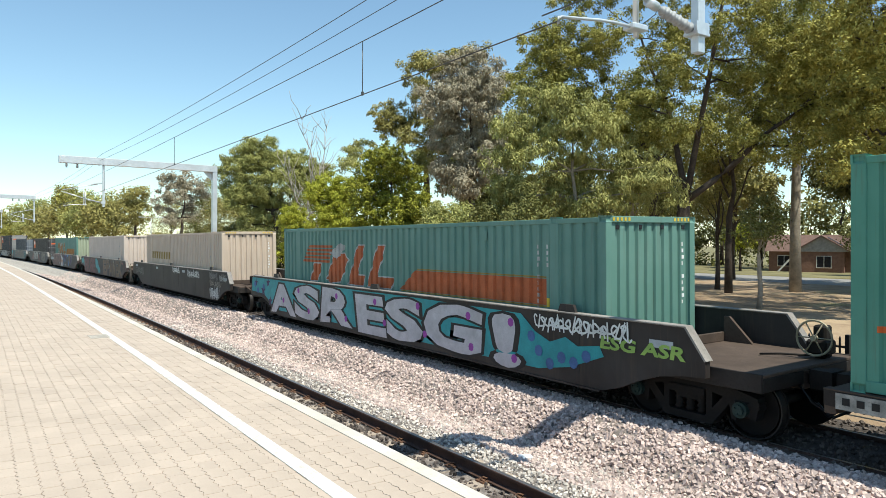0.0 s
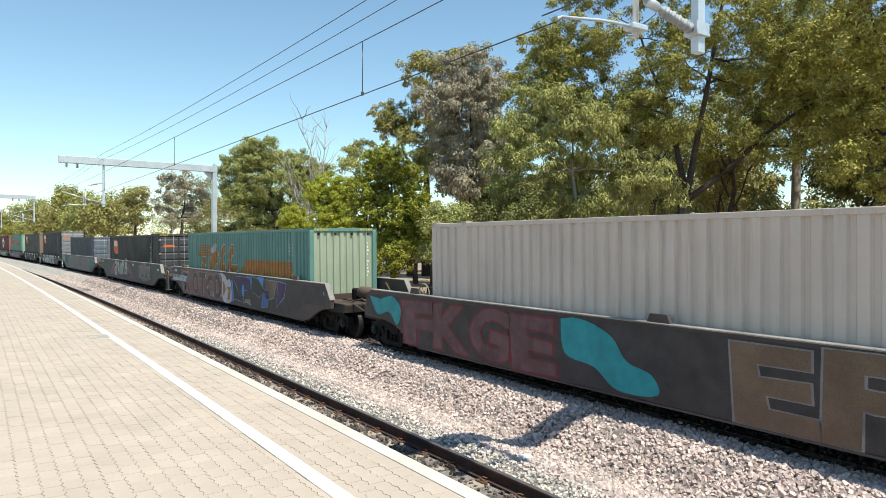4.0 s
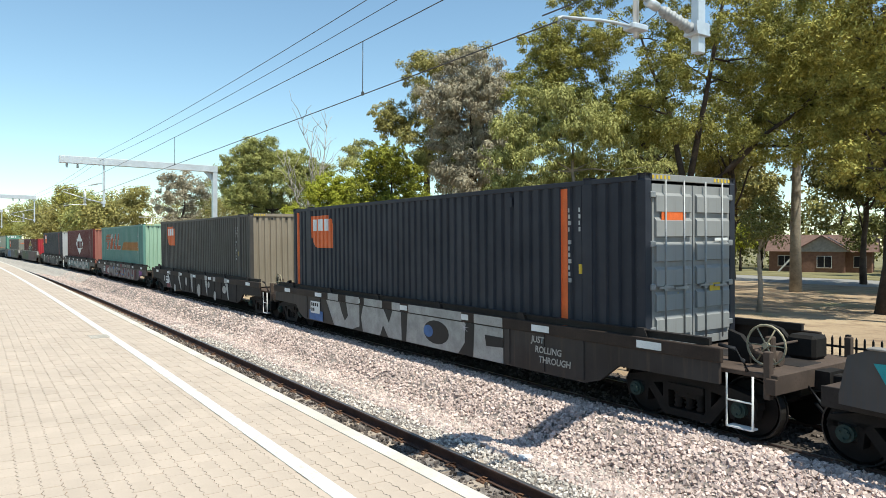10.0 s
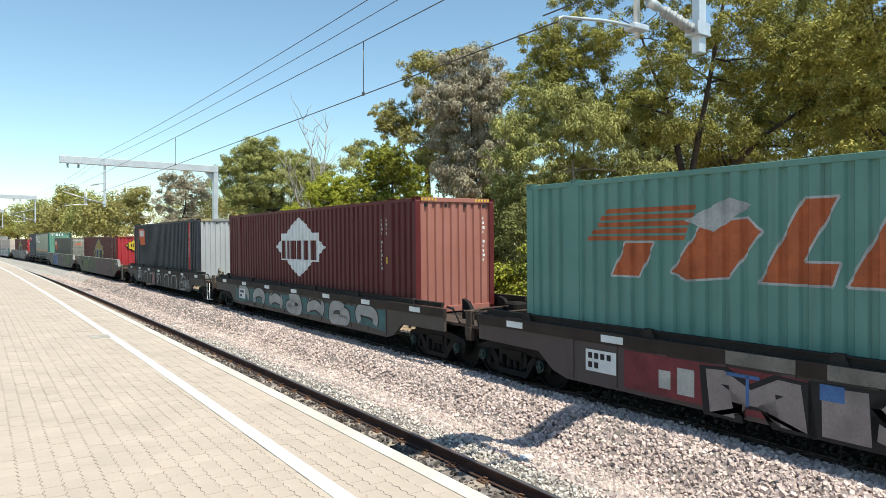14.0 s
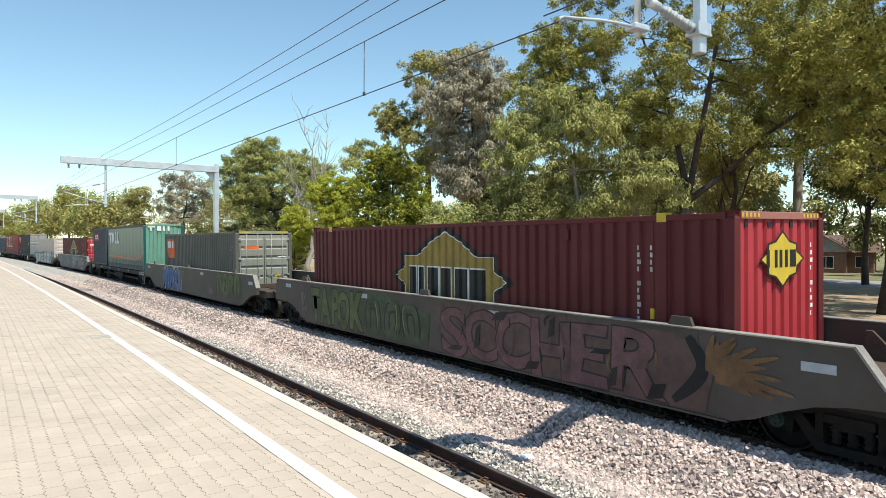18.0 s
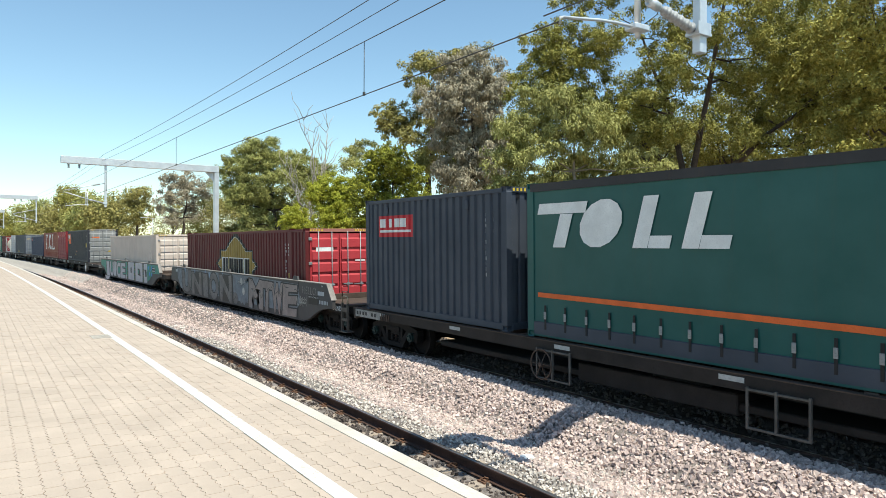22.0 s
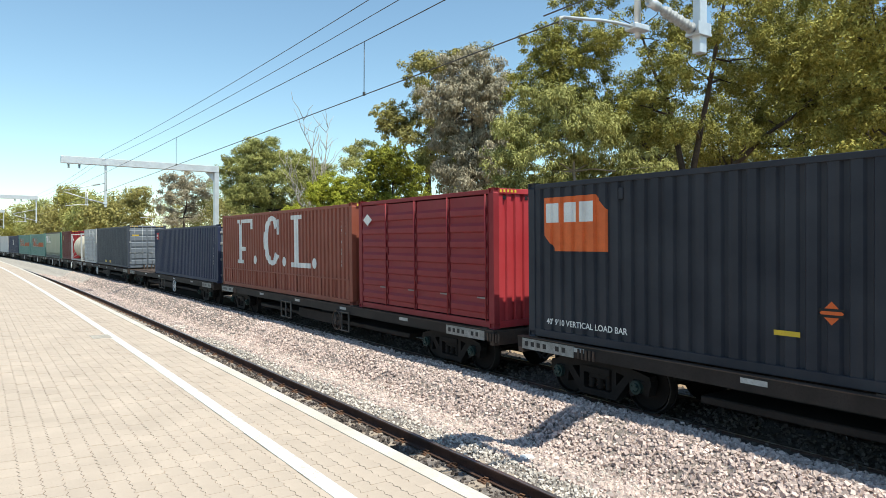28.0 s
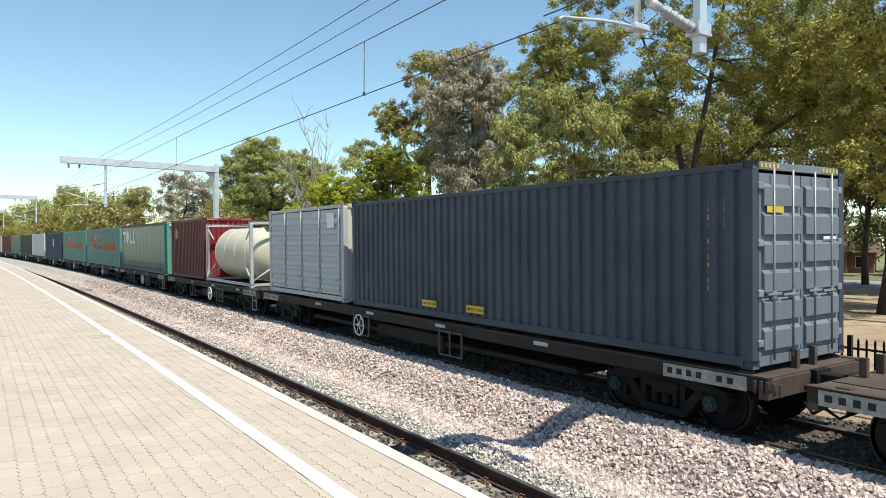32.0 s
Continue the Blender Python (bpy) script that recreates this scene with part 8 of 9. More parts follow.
flat_wagon("skeletal flat wagon carrying a long and a short container", -405.1, 9.85, wheel_x=-2.0)
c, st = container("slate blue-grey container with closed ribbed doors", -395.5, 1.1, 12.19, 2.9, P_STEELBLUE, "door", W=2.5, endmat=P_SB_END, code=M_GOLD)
bm = shapes_bm([rect(-0.95, 2.18, 0.42, 0.14)])
for v in bm.verts:
    v.co = Vector((6.095 + 0.032, v.co.x, v.co.z))
part("marking", bm, M_YELLOW, c, "yellow company mark")
decal("lift_plate", shapes_bm([rect(-2.4, 0.24, 0.62, 0.16), rect(-0.6, 0.24, 0.62, 0.16)]), M_YELLOW, c, -1.25, label="yellow lift warning plates", proud=0.012)
for x in (-2.36, -0.56):
    graffiti(c, "EMPTY LIFT ONLY", x, 0.29, 0.075, M_BLACK, None, None, 0, 0.001, y=-1.262)
ribbed_door_container("grey-white short container with ribbed side doors", -408.25, 1.1, 2.9, P_GREYWHITE, P_WHITE_END, 4, [rect(1.95, 2.2, 0.5, 0.45)])


def tank_container(label, u, zb):
    L, H = 6.06, 2.59
    c = thing("tank_container", label, "tank container", "shipping containers")
    bm = bmesh.new()
    prof = [(-2.75, 0.15), (-2.70, 0.55), (-2.5, 0.88), (-2.2, 1.04), (-2.0, 1.10), (2.0, 1.10), (2.2, 1.04), (2.5, 0.88), (2.7, 0.55), (2.75, 0.15)]
    rings = [[bm.verts.new((x, r * math.cos(a), 1.30 + r * math.sin(a))) for a in (2 * math.pi * k / 32 for k in range(32))] for x, r in prof]
    for a, b in zip(rings, rings[1:]):
        for k in range(32):
            bm.faces.new((a[k], a[(k + 1) % 32], b[(k + 1) % 32], b[k])).smooth = True
    bm.faces.new(rings[0]), bm.faces.new(rings[-1])
    bmesh.ops.recalc_face_normals(bm, faces=bm.faces)
    part("tank_barrel", bm, P_TANK, c, "cream rust-stained tank barrel")
    for x in (-2.0, -0.7, 0.7, 2.0):
        part("band", ring(bmesh.new(), (x, 0, 1.30), 1.105, 0.02, Matrix.Rotation(radians(90), 4, "Z"), 32, 5), P_TANK, c)
    for e in (-1, 1):
        for s in (-1, 1):
            part("corner_post", boxes((min(e * 2.9, e * 3.03), max(e * 2.9, e * 3.03), min(s * 1.1, s * 1.22), max(s * 1.1, s * 1.22), 0.1, H - 0.1), bevel=0.01), P_GREYWHITE, c)
            part("brace", tube(bmesh.new(), [(e * 2.96, s * 1.15, 0.2), (e * 2.96, s * 0.3, 0.75)], 0.035, 6), P_GREYWHITE, c)
            part("brace", tube(bmesh.new(), [(e * 2.96, s * 1.15, H - 0.2), (e * 2.2, s * 1.1, H - 0.7)], 0.035, 6), P_GREYWHITE, c)
            part("brace", tube(bmesh.new(), [(e * 2.96, s * 1.15, 0.2), (e * 2.0, s * 1.08, 0.8)], 0.035, 6), P_GREYWHITE, c)
            for z in (0.059, H - 0.059):
                part("corner_casting", shared(("corner_casting", P_GREYWHITE.name), casting, P_GREYWHITE), None, c, at=Matrix.Translation((e * 2.943, s * 1.14, z)))
        part("end_rail", boxes((e * 2.96 - 0.05, e * 2.96 + 0.05, -1.1, 1.1, 0.03, 0.13), (e * 2.96 - 0.05, e * 2.96 + 0.05, -1.1, 1.1, H - 0.12, H - 0.02)), P_GREYWHITE, c)
    for s in (-1, 1):
        part("bottom_rail", boxes((-2.9, 2.9, s * 1.16 - 0.05, s * 1.16 + 0.05, 0.03, 0.13)), P_GREYWHITE, c)
    part("walkway", boxes((-2.6, 2.6, -0.3, 0.3, H - 0.10, H - 0.06)), P_GREYWHITE, c)
    part("manhole", disc(bmesh.new(), (0, 0, 2.44), 0.28, 0.12, 16, "Z"), M_ROD, c)
    MOVERS.append((c, u - L / 2, zb))


flat_wagon("skeletal flat wagon carrying a tank and a short container", -422.4, 7.1, ladder=True)
tank_container("cream cylindrical tank in a pale steel frame", -416.35, 1.1)
c, st = container("maroon short container with a round yellow badge", -422.75, 1.1, 6.06, 2.9, P_MAROON, endmat=P_RED)
spots(c, [(-2.0, 2.2)], M_GOLD, 0.28, y=-1.2, n=12, name="badge")
flat_wagon("skeletal flat wagon under a curtain-sided container", -436.5, 6.5, ladder=True)
curtain_container("teal curtain-sided container with dark strap row", -430.4, 1.05, 12.19, 2.95, wave=False)
for u, lab, m in ((-443.4, "green container with faded orange mark and stripe", P_GREEN), (-458.6, "green weathered container with orange carrier mark", P_GREEN)):
    flat_wagon("skeletal flat wagon under a green container", u - 7.3, 7.45)
    c, st = container(lab, u, 1.05, 14.63, 2.9, m)
    freight_logo(c, 14.63, 2.9, 2.44, st, z=1.2, stripe=M_TOLL)
flat_wagon("skeletal flat wagon under a blue container", -481.0, 7.2)
c, st = container("blue container with a small white badge", -474.0, 1.05, 14.0, 2.9, P_BLUE)
decal("badge", shapes_bm([rect(-0.3, 1.3, 0.6, 0.9)]), M_WHITE, c, -1.2, st)
TAIL = [(P_WHITE, P_WHITE_END, "white container with a sunlit cream end"), (P_CHAR, P_GREYWHITE, "charcoal container with pale end"), (P_TEAL, P_TEAL_END, "teal green container far down the train"),
        (P_MAROON, P_RED, "maroon container far down the train"), (P_CREAM, P_CREAM, "cream container far down the train"), (P_RED, P_RED_END, "red container far down the train"),
        (P_NAVY, P_SB_END, "navy container far down the train"), (P_GREEN, P_GREEN, "green container far down the train"), (P_CREAM2, P_CREAM2, "pale cream container far down the train")]
for k, (m, e, lab) in enumerate(TAIL):
    u = -489.0 - 14.0 * k
    flat_wagon("skeletal flat wagon towards the train's tail", u - 6.1, 6.9, plate=False, tail=True)
    container(lab, u, 1.05, 12.19, 2.9, m, endmat=e)


SLACK = [(-700, 0.44), (-395, 0.44), (-376, 1.05), (-359, 1.53), (-305, 2.05), (-252, 1.87), (-198, 1.31), (-144, 0.66), (-90, 0.12), (-37, -0.07), (20, 0.0)]


def slack(u):
    """How far the couplings let the place u of the train creep forward."""
    for (a, p), (b, q) in zip(SLACK, SLACK[1:]):
        if a <= u <= b:
            return p + (q - p) * (u - a) / (b - a)
    return 0.0


def motions():
    """The train runs past, slowing a little all the time."""
    for ob, u, z in MOVERS:
        rows = []
        for k in range(17):
            t = 2.0 * k
            m = on_track(u + slack(u) + run(t)) @ Matrix.Translation((0, 0, z))
            rows.append((t, m))
        walk(ob, rows)

# ---- trees and shrubs ----
def limb_path(a, b, bend, rng, n=5):
    a, b = Vector(a), Vector(b)
    out = []
    for i in range(n + 1):
        u = i / n
        q = a.lerp(b, u)
        q += Vector((rng.uniform(-1, 1), rng.uniform(-1, 1), rng.uniform(-0.4, 0.8))) * bend * math.sin(math.pi * u)
        out.append(q)
    return out


def leaves(name, centres, spread, per, size, droop, mat, rng, parent, label=""):
    """Small leaf blades in round clumps about the given centres, thickest on each clump's outside."""
    cs = np.array(centres, dtype=float)
    n = len(cs) * per
    out = rng.normal(size=(n, 3))
    out /= np.linalg.norm(out, axis=1)[:, None]
    rad = np.repeat(rng.uniform(0.55, 1.25, len(cs)), per)[:, None] * rng.random((n, 1)) ** 0.4
    cen = np.repeat(cs, per, axis=0) + out * rad * np.array(spread)
    face = out + np.array((0.2, 0, 0.45)) + rng.normal(size=(n, 3)) * 0.55
    face /= np.linalg.norm(face, axis=1)[:, None]
    way = rng.normal(size=(n, 3))
    way[:, 2] -= droop
    way -= face * np.sum(way * face, axis=1)[:, None]
    way /= np.linalg.norm(way, axis=1)[:, None] + 1e-9
    side = np.cross(way, face)
    ln = rng.uniform(0.6, 1.3, (n, 1)) * size[0]
    wd = rng.uniform(0.7, 1.2, (n, 1)) * size[1]
    v = np.stack([cen, cen + way * ln * 0.45 + side * wd, cen + way * ln, cen + way * ln * 0.45 - side * wd], 1)
    me = quads(name, v, mat)
    return part(name, me, None, parent, label)


def tree(label, x, y, base, top, wide, low, leaf, bark, seed, clumps=90, per=70, size=(0.34, 0.055), droop=0.8, trunk_r=0.25, lean=(0, 0), lobes=7, spread=0.9, limbs=7, name="tree", category="tree", shape=1.0, fork=None, splay=0.65, thick=0.32):
    """A tapered trunk, limbs that fork and a crown in uneven lobes. base, low, top: heights of foot, lowest leaves and tip."""
    rng, nr = random.Random(seed), np.random.default_rng(seed)
    t = thing(name, label, category, at=Matrix.Translation((x, y, base)))
    h, lo = top - base, low - base
    fk = fork if fork else max(lo * 0.8, h * 0.25)
    tip = Vector((lean[0], lean[1], h * 0.82))
    path = [Vector((0, 0, -0.1)), Vector((lean[0] * 0.1 + rng.uniform(-0.1, 0.1), lean[1] * 0.1, fk * 0.5)), Vector((lean[0] * 0.35, lean[1] * 0.35, fk))]
    path += limb_path(path[-1], tip, wide * 0.05, rng, 4)[1:]
    rad = [trunk_r * 1.25, trunk_r, trunk_r * 0.85] + [trunk_r * k for k in (0.6, 0.42, 0.25, 0.08)]
    part("trunk", tube(bmesh.new(), path, rad, 10), bark, t)
    cen = []
    lob = []
    for k in range(lobes):
        a = 2 * math.pi * (k + rng.uniform(-0.3, 0.3)) / lobes
        u = rng.uniform(0.15, 1.0)
        r = wide / 2 * rng.uniform(0.45, 0.72) * (1 - shape * 0.55 * u)
        lob.append((Vector((lean[0] * 0.7 + r * math.cos(a), lean[1] * 0.7 + r * math.sin(a), lo + (h - lo) * (0.12 + 0.72 * u))), wide * rng.uniform(0.17, 0.27)))
    lob.append((Vector((lean[0], lean[1], h - wide * 0.16)), wide * 0.18))
    lob.append((Vector((lean[0] * 0.6, lean[1] * 0.6, lo + (h - lo) * 0.5)), wide * 0.27))
    for k, (c, r) in enumerate(lob[:limbs]):
        st = path[2].lerp(path[-2], rng.uniform(0, splay))
        pts = limb_path(st, c, wide * 0.05, rng)
        r0 = trunk_r * thick * rng.uniform(0.7, 1.3)
        limb = part("limb", tube(bmesh.new(), pts, [r0 * (1 - 0.14 * i) for i in range(len(pts))], 7), bark, t)
        for q in range(3 if limbs > 4 else 0):
            e = c + Vector((rng.uniform(-1, 1), rng.uniform(-1, 1), rng.uniform(-0.3, 1))) * r * 0.8
            part("twig", tube(bmesh.new(), limb_path(pts[-2 - q % 2], e, r * 0.12, rng, 3), [r0 * 0.3, r0 * 0.2, r0 * 0.14, r0 * 0.06], 5), bark, limb)
    for k in range(clumps):
        c, r = lob[k % len(lob)]
        v = Vector((rng.gauss(0, 1), rng.gauss(0, 1), rng.gauss(0, 1))).normalized() * r * (rng.random() ** 0.4)
        q = c + Vector((v.x, v.y, v.z * 0.85))
        q.z = min(q.z, h)
        cen.append(tuple(q))
    leaves("crown", cen, (spread, spread, spread * 0.85), per, size, droop, leaf, nr, t)
    return t


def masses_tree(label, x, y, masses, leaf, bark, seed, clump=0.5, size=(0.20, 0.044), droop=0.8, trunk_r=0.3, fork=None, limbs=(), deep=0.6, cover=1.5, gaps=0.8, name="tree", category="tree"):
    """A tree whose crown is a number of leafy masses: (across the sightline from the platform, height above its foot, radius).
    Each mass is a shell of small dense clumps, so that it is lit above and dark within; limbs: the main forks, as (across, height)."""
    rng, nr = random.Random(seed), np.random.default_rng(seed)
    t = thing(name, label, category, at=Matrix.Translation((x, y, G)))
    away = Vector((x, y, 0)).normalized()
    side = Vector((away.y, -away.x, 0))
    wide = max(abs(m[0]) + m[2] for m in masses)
    top = max(m[1] for m in masses)
    fk = fork or min(m[1] for m in masses) * 0.8
    mid = sum(m[0] for m in masses) / len(masses)
    stem = [Vector((0, 0, -0.1)), side * rng.uniform(-0.15, 0.15) + Vector((0, 0, fk * 0.5)), Vector((0, 0, fk))]
    rad = [trunk_r * 1.3, trunk_r, trunk_r * 0.85]
    roots = [(stem[-1], trunk_r * 0.6)]
    if limbs:
        part("trunk", tube(bmesh.new(), stem, rad, 12), bark, t)
        for run_ in limbs:
            out = rng.uniform(-0.25, 0.25) * wide
            pts = [side * a + Vector((0, 0, h)) + away * out * k / (len(run_) - 1) for k, (a, h) in enumerate(run_)]
            pts = [Vector(q) for q in smooth([tuple(p) for p in pts], 3)]
            n = len(pts)
            rr = [trunk_r * (0.50 - 0.38 * k / (n - 1)) for k in range(n)]
            part("limb", tube(bmesh.new(), pts, rr, 9), bark, t)
            roots += list(zip(pts[2:], rr[2:]))
    else:
        pts = stem + limb_path(stem[-1], side * mid * 0.8 + Vector((0, 0, top * 0.9)), wide * 0.06, rng, 5)[1:]
        rr = rad + [trunk_r * k for k in (0.66, 0.5, 0.36, 0.22, 0.08)]
        part("trunk", tube(bmesh.new(), pts, rr, 10), bark, t)
        roots += list(zip(pts[3:-1], rr[3:-1]))
    cen, rads = [], []
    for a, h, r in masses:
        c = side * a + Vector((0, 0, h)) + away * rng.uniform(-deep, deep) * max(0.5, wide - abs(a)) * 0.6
        root, r0 = min(roots, key=lambda q: (q[0] - c).length + (3.0 if q[0].z > c.z + 0.3 else 0.0))
        r0 = min(r0 * 0.7, 0.05 + 0.05 * r)
        pts = limb_path(root, c, r * 0.25, rng, 4)
        limb = part("limb", tube(bmesh.new(), pts, [r0 * (1 - 0.2 * k) for k in range(5)], 6), bark, t)
        for q in range(2 if limbs else 1):
            e = c + Vector((rng.gauss(0, 1), rng.gauss(0, 1), rng.gauss(0.4, 0.7))).normalized() * r * 0.85
            part("twig", tube(bmesh.new(), limb_path(pts[-1 - q % 2], e, r * 0.12, rng, 3), [r0 * 0.32, r0 * 0.24, r0 * 0.16, r0 * 0.06], 5), bark, limb)
        near = sorted(masses, key=lambda m: math.hypot(m[0] - a, m[1] - h))[1:4]
        k = max(4, int(gaps * 5.2 * r * r / (clump * clump)))
        for i in range(k):
            v = Vector((rng.gauss(0, 1), rng.gauss(0, 1), rng.gauss(0, 1))).normalized()
            v *= 1.14 * r * (0.35 + 0.7 * rng.random() ** 0.6) * (1 + 0.3 * noise.noise(v * 1.8 + c))
            v.z *= 0.82
            if i % 4 == 0 and near:
                m = near[i // 4 % len(near)]
                v = v * 0.7 + (side * (m[0] - a) + Vector((0, 0, m[1] - h))) * rng.uniform(0.2, 0.6)
            cen.append(tuple(c + v))
    per = int(cover * math.pi * clump * clump / (size[0] * size[1]))
    leaves("crown", cen, (clump, clump, clump * 0.75), per, size, droop, leaf, nr, t)
    return t


def dead_tree(x, y, base, h, seed):
    rng = random.Random(seed)
    t = thing("dead_tree", "bare grey dead tree with many fine twisted branches", "tree", at=Matrix.Translation((x, y, base)))
    pts = limb_path((0, 0, -0.1), (0.3, 0.2, h * 0.3), 0.3, rng, 4)
    part("trunk", tube(bmesh.new(), pts, [0.26, 0.22, 0.19, 0.16, 0.13], 9), M_BARK_GREY, t)
    for k in range(7):
        st = pts[2 + k % 3]
        a = k * 2.4
        w = rng.uniform(0.8, 3.4)
        e = Vector((math.cos(a) * w, math.sin(a) * w, h * rng.uniform(0.62, 0.95) - 0.6 * w))
        lp = limb_path(st, e, 0.55, rng, 6)
        limb = part("limb", tube(bmesh.new(), lp, [0.085, 0.07, 0.058, 0.048, 0.038, 0.028, 0.018], 6), M_BARK_GREY, t)
        for q in range(11):
            s0 = lp[2 + q % 5]
            g = (Vector(e) - Vector(st)).normalized()
            f = Vector(s0) + (g + Vector((rng.uniform(-1, 1), rng.uniform(-1, 1), rng.uniform(-0.2, 0.8)))) * rng.uniform(0.8, 1.7)
            tw = limb_path(s0, f, 0.2, rng, 3)
            part("twig", tube(bmesh.new(), tw, [0.030, 0.025, 0.02, 0.014], 4), M_BARK_GREY, limb)


G = -1.3
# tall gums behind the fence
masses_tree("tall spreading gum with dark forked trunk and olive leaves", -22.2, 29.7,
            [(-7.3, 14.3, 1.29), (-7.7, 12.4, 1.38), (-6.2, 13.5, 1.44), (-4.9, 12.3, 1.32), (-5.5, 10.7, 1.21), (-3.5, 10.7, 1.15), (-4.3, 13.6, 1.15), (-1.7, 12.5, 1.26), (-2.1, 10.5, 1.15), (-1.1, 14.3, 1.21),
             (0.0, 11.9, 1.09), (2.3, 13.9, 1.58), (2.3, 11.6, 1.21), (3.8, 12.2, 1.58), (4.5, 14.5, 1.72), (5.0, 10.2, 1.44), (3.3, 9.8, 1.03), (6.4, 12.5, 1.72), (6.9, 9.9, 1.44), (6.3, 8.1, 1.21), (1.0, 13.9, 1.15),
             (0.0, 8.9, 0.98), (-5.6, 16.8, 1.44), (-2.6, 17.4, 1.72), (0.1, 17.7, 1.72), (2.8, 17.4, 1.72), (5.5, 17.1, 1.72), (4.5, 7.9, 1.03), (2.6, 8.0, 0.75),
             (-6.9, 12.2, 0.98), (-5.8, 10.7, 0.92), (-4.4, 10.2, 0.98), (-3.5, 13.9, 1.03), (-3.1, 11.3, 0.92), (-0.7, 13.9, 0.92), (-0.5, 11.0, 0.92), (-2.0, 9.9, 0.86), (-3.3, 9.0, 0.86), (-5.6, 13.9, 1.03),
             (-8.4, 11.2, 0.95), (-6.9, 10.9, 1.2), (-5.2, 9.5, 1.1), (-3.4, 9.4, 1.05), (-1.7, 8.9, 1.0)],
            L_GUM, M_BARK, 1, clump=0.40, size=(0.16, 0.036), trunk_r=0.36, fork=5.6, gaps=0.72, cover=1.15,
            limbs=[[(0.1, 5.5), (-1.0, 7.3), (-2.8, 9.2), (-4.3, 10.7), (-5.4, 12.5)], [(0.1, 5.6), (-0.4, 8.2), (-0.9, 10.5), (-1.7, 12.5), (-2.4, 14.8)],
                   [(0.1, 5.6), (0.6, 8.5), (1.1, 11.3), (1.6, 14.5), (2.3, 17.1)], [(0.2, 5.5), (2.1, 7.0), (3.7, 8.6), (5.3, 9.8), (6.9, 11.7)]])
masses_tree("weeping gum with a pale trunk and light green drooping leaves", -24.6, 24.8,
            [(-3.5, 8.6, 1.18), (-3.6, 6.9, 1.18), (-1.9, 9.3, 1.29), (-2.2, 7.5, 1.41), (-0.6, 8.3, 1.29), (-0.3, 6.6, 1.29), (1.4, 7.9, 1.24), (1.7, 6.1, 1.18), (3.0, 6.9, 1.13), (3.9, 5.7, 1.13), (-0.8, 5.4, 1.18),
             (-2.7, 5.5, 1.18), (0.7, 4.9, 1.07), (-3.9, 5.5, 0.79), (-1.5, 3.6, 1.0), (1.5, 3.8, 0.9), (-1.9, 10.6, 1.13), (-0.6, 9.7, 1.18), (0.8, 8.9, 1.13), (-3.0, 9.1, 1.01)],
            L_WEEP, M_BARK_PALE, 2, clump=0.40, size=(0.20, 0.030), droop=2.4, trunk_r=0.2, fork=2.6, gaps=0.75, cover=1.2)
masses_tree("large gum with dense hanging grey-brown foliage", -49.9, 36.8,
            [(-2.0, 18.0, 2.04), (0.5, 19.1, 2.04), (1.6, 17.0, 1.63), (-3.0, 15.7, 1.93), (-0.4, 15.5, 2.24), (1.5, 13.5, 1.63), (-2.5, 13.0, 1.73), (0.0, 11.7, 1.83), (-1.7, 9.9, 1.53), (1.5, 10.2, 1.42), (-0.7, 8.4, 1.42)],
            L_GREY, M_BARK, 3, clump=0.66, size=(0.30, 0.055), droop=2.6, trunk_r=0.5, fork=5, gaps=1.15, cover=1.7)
masses_tree("dark gum behind the grey one", -60, 45.5, [(-3.4, 14.0, 2.2), (-1.0, 13.4, 2.3), (1.6, 13.0, 2.2), (3.6, 13.6, 2.0), (-3.0, 10.0, 2.3), (0.0, 9.5, 2.4), (3.0, 9.5, 2.2), (-2.0, 6.2, 2.2), (1.5, 6.0, 2.2)],
            L_DARK, M_BARK, 37, clump=0.9, size=(0.38, 0.09), trunk_r=0.4, fork=4)
for k, (x, y) in enumerate(((-70, 22.5), (-80, 24.5), (-64, 24.0))):
    masses_tree("dense dark shrub at the foot of the pines", x, y, [(-1.8, 3.2, 1.5), (0, 3.8, 1.7), (1.8, 3.0, 1.5), (-0.8, 1.6, 1.4), (1.0, 1.5, 1.4)], L_DARK, M_BARK, 38 + k, clump=0.6, size=(0.28, 0.06), trunk_r=0.12, fork=0.9, name="shrub", category="shrub")
masses_tree("tall dark olive gum beside the grey one", -57.3, 36.6,
            [(-1.0, 20.6, 1.56), (0.5, 21.4, 1.45), (2.5, 21.7, 1.45), (4.6, 21.9, 1.34), (-1.1, 18.1, 1.34), (-0.5, 15.6, 1.34), (-0.1, 13.1, 1.23), (0.7, 10.6, 1.23)],
            L_OLIVE, M_BARK, 4, clump=0.62, size=(0.28, 0.065), trunk_r=0.4, fork=8)
masses_tree("olive gum with a rounded crown", -57.2, 34.6, [(-2.4, 15.4, 1.43), (-2.7, 14.1, 0.99), (-1.3, 16.3, 1.1), (-0.6, 14.5, 1.21), (-0.1, 13.2, 0.99)],
            L_OLIVE, M_BARK, 35, clump=0.55, size=(0.28, 0.065), trunk_r=0.25, fork=9)
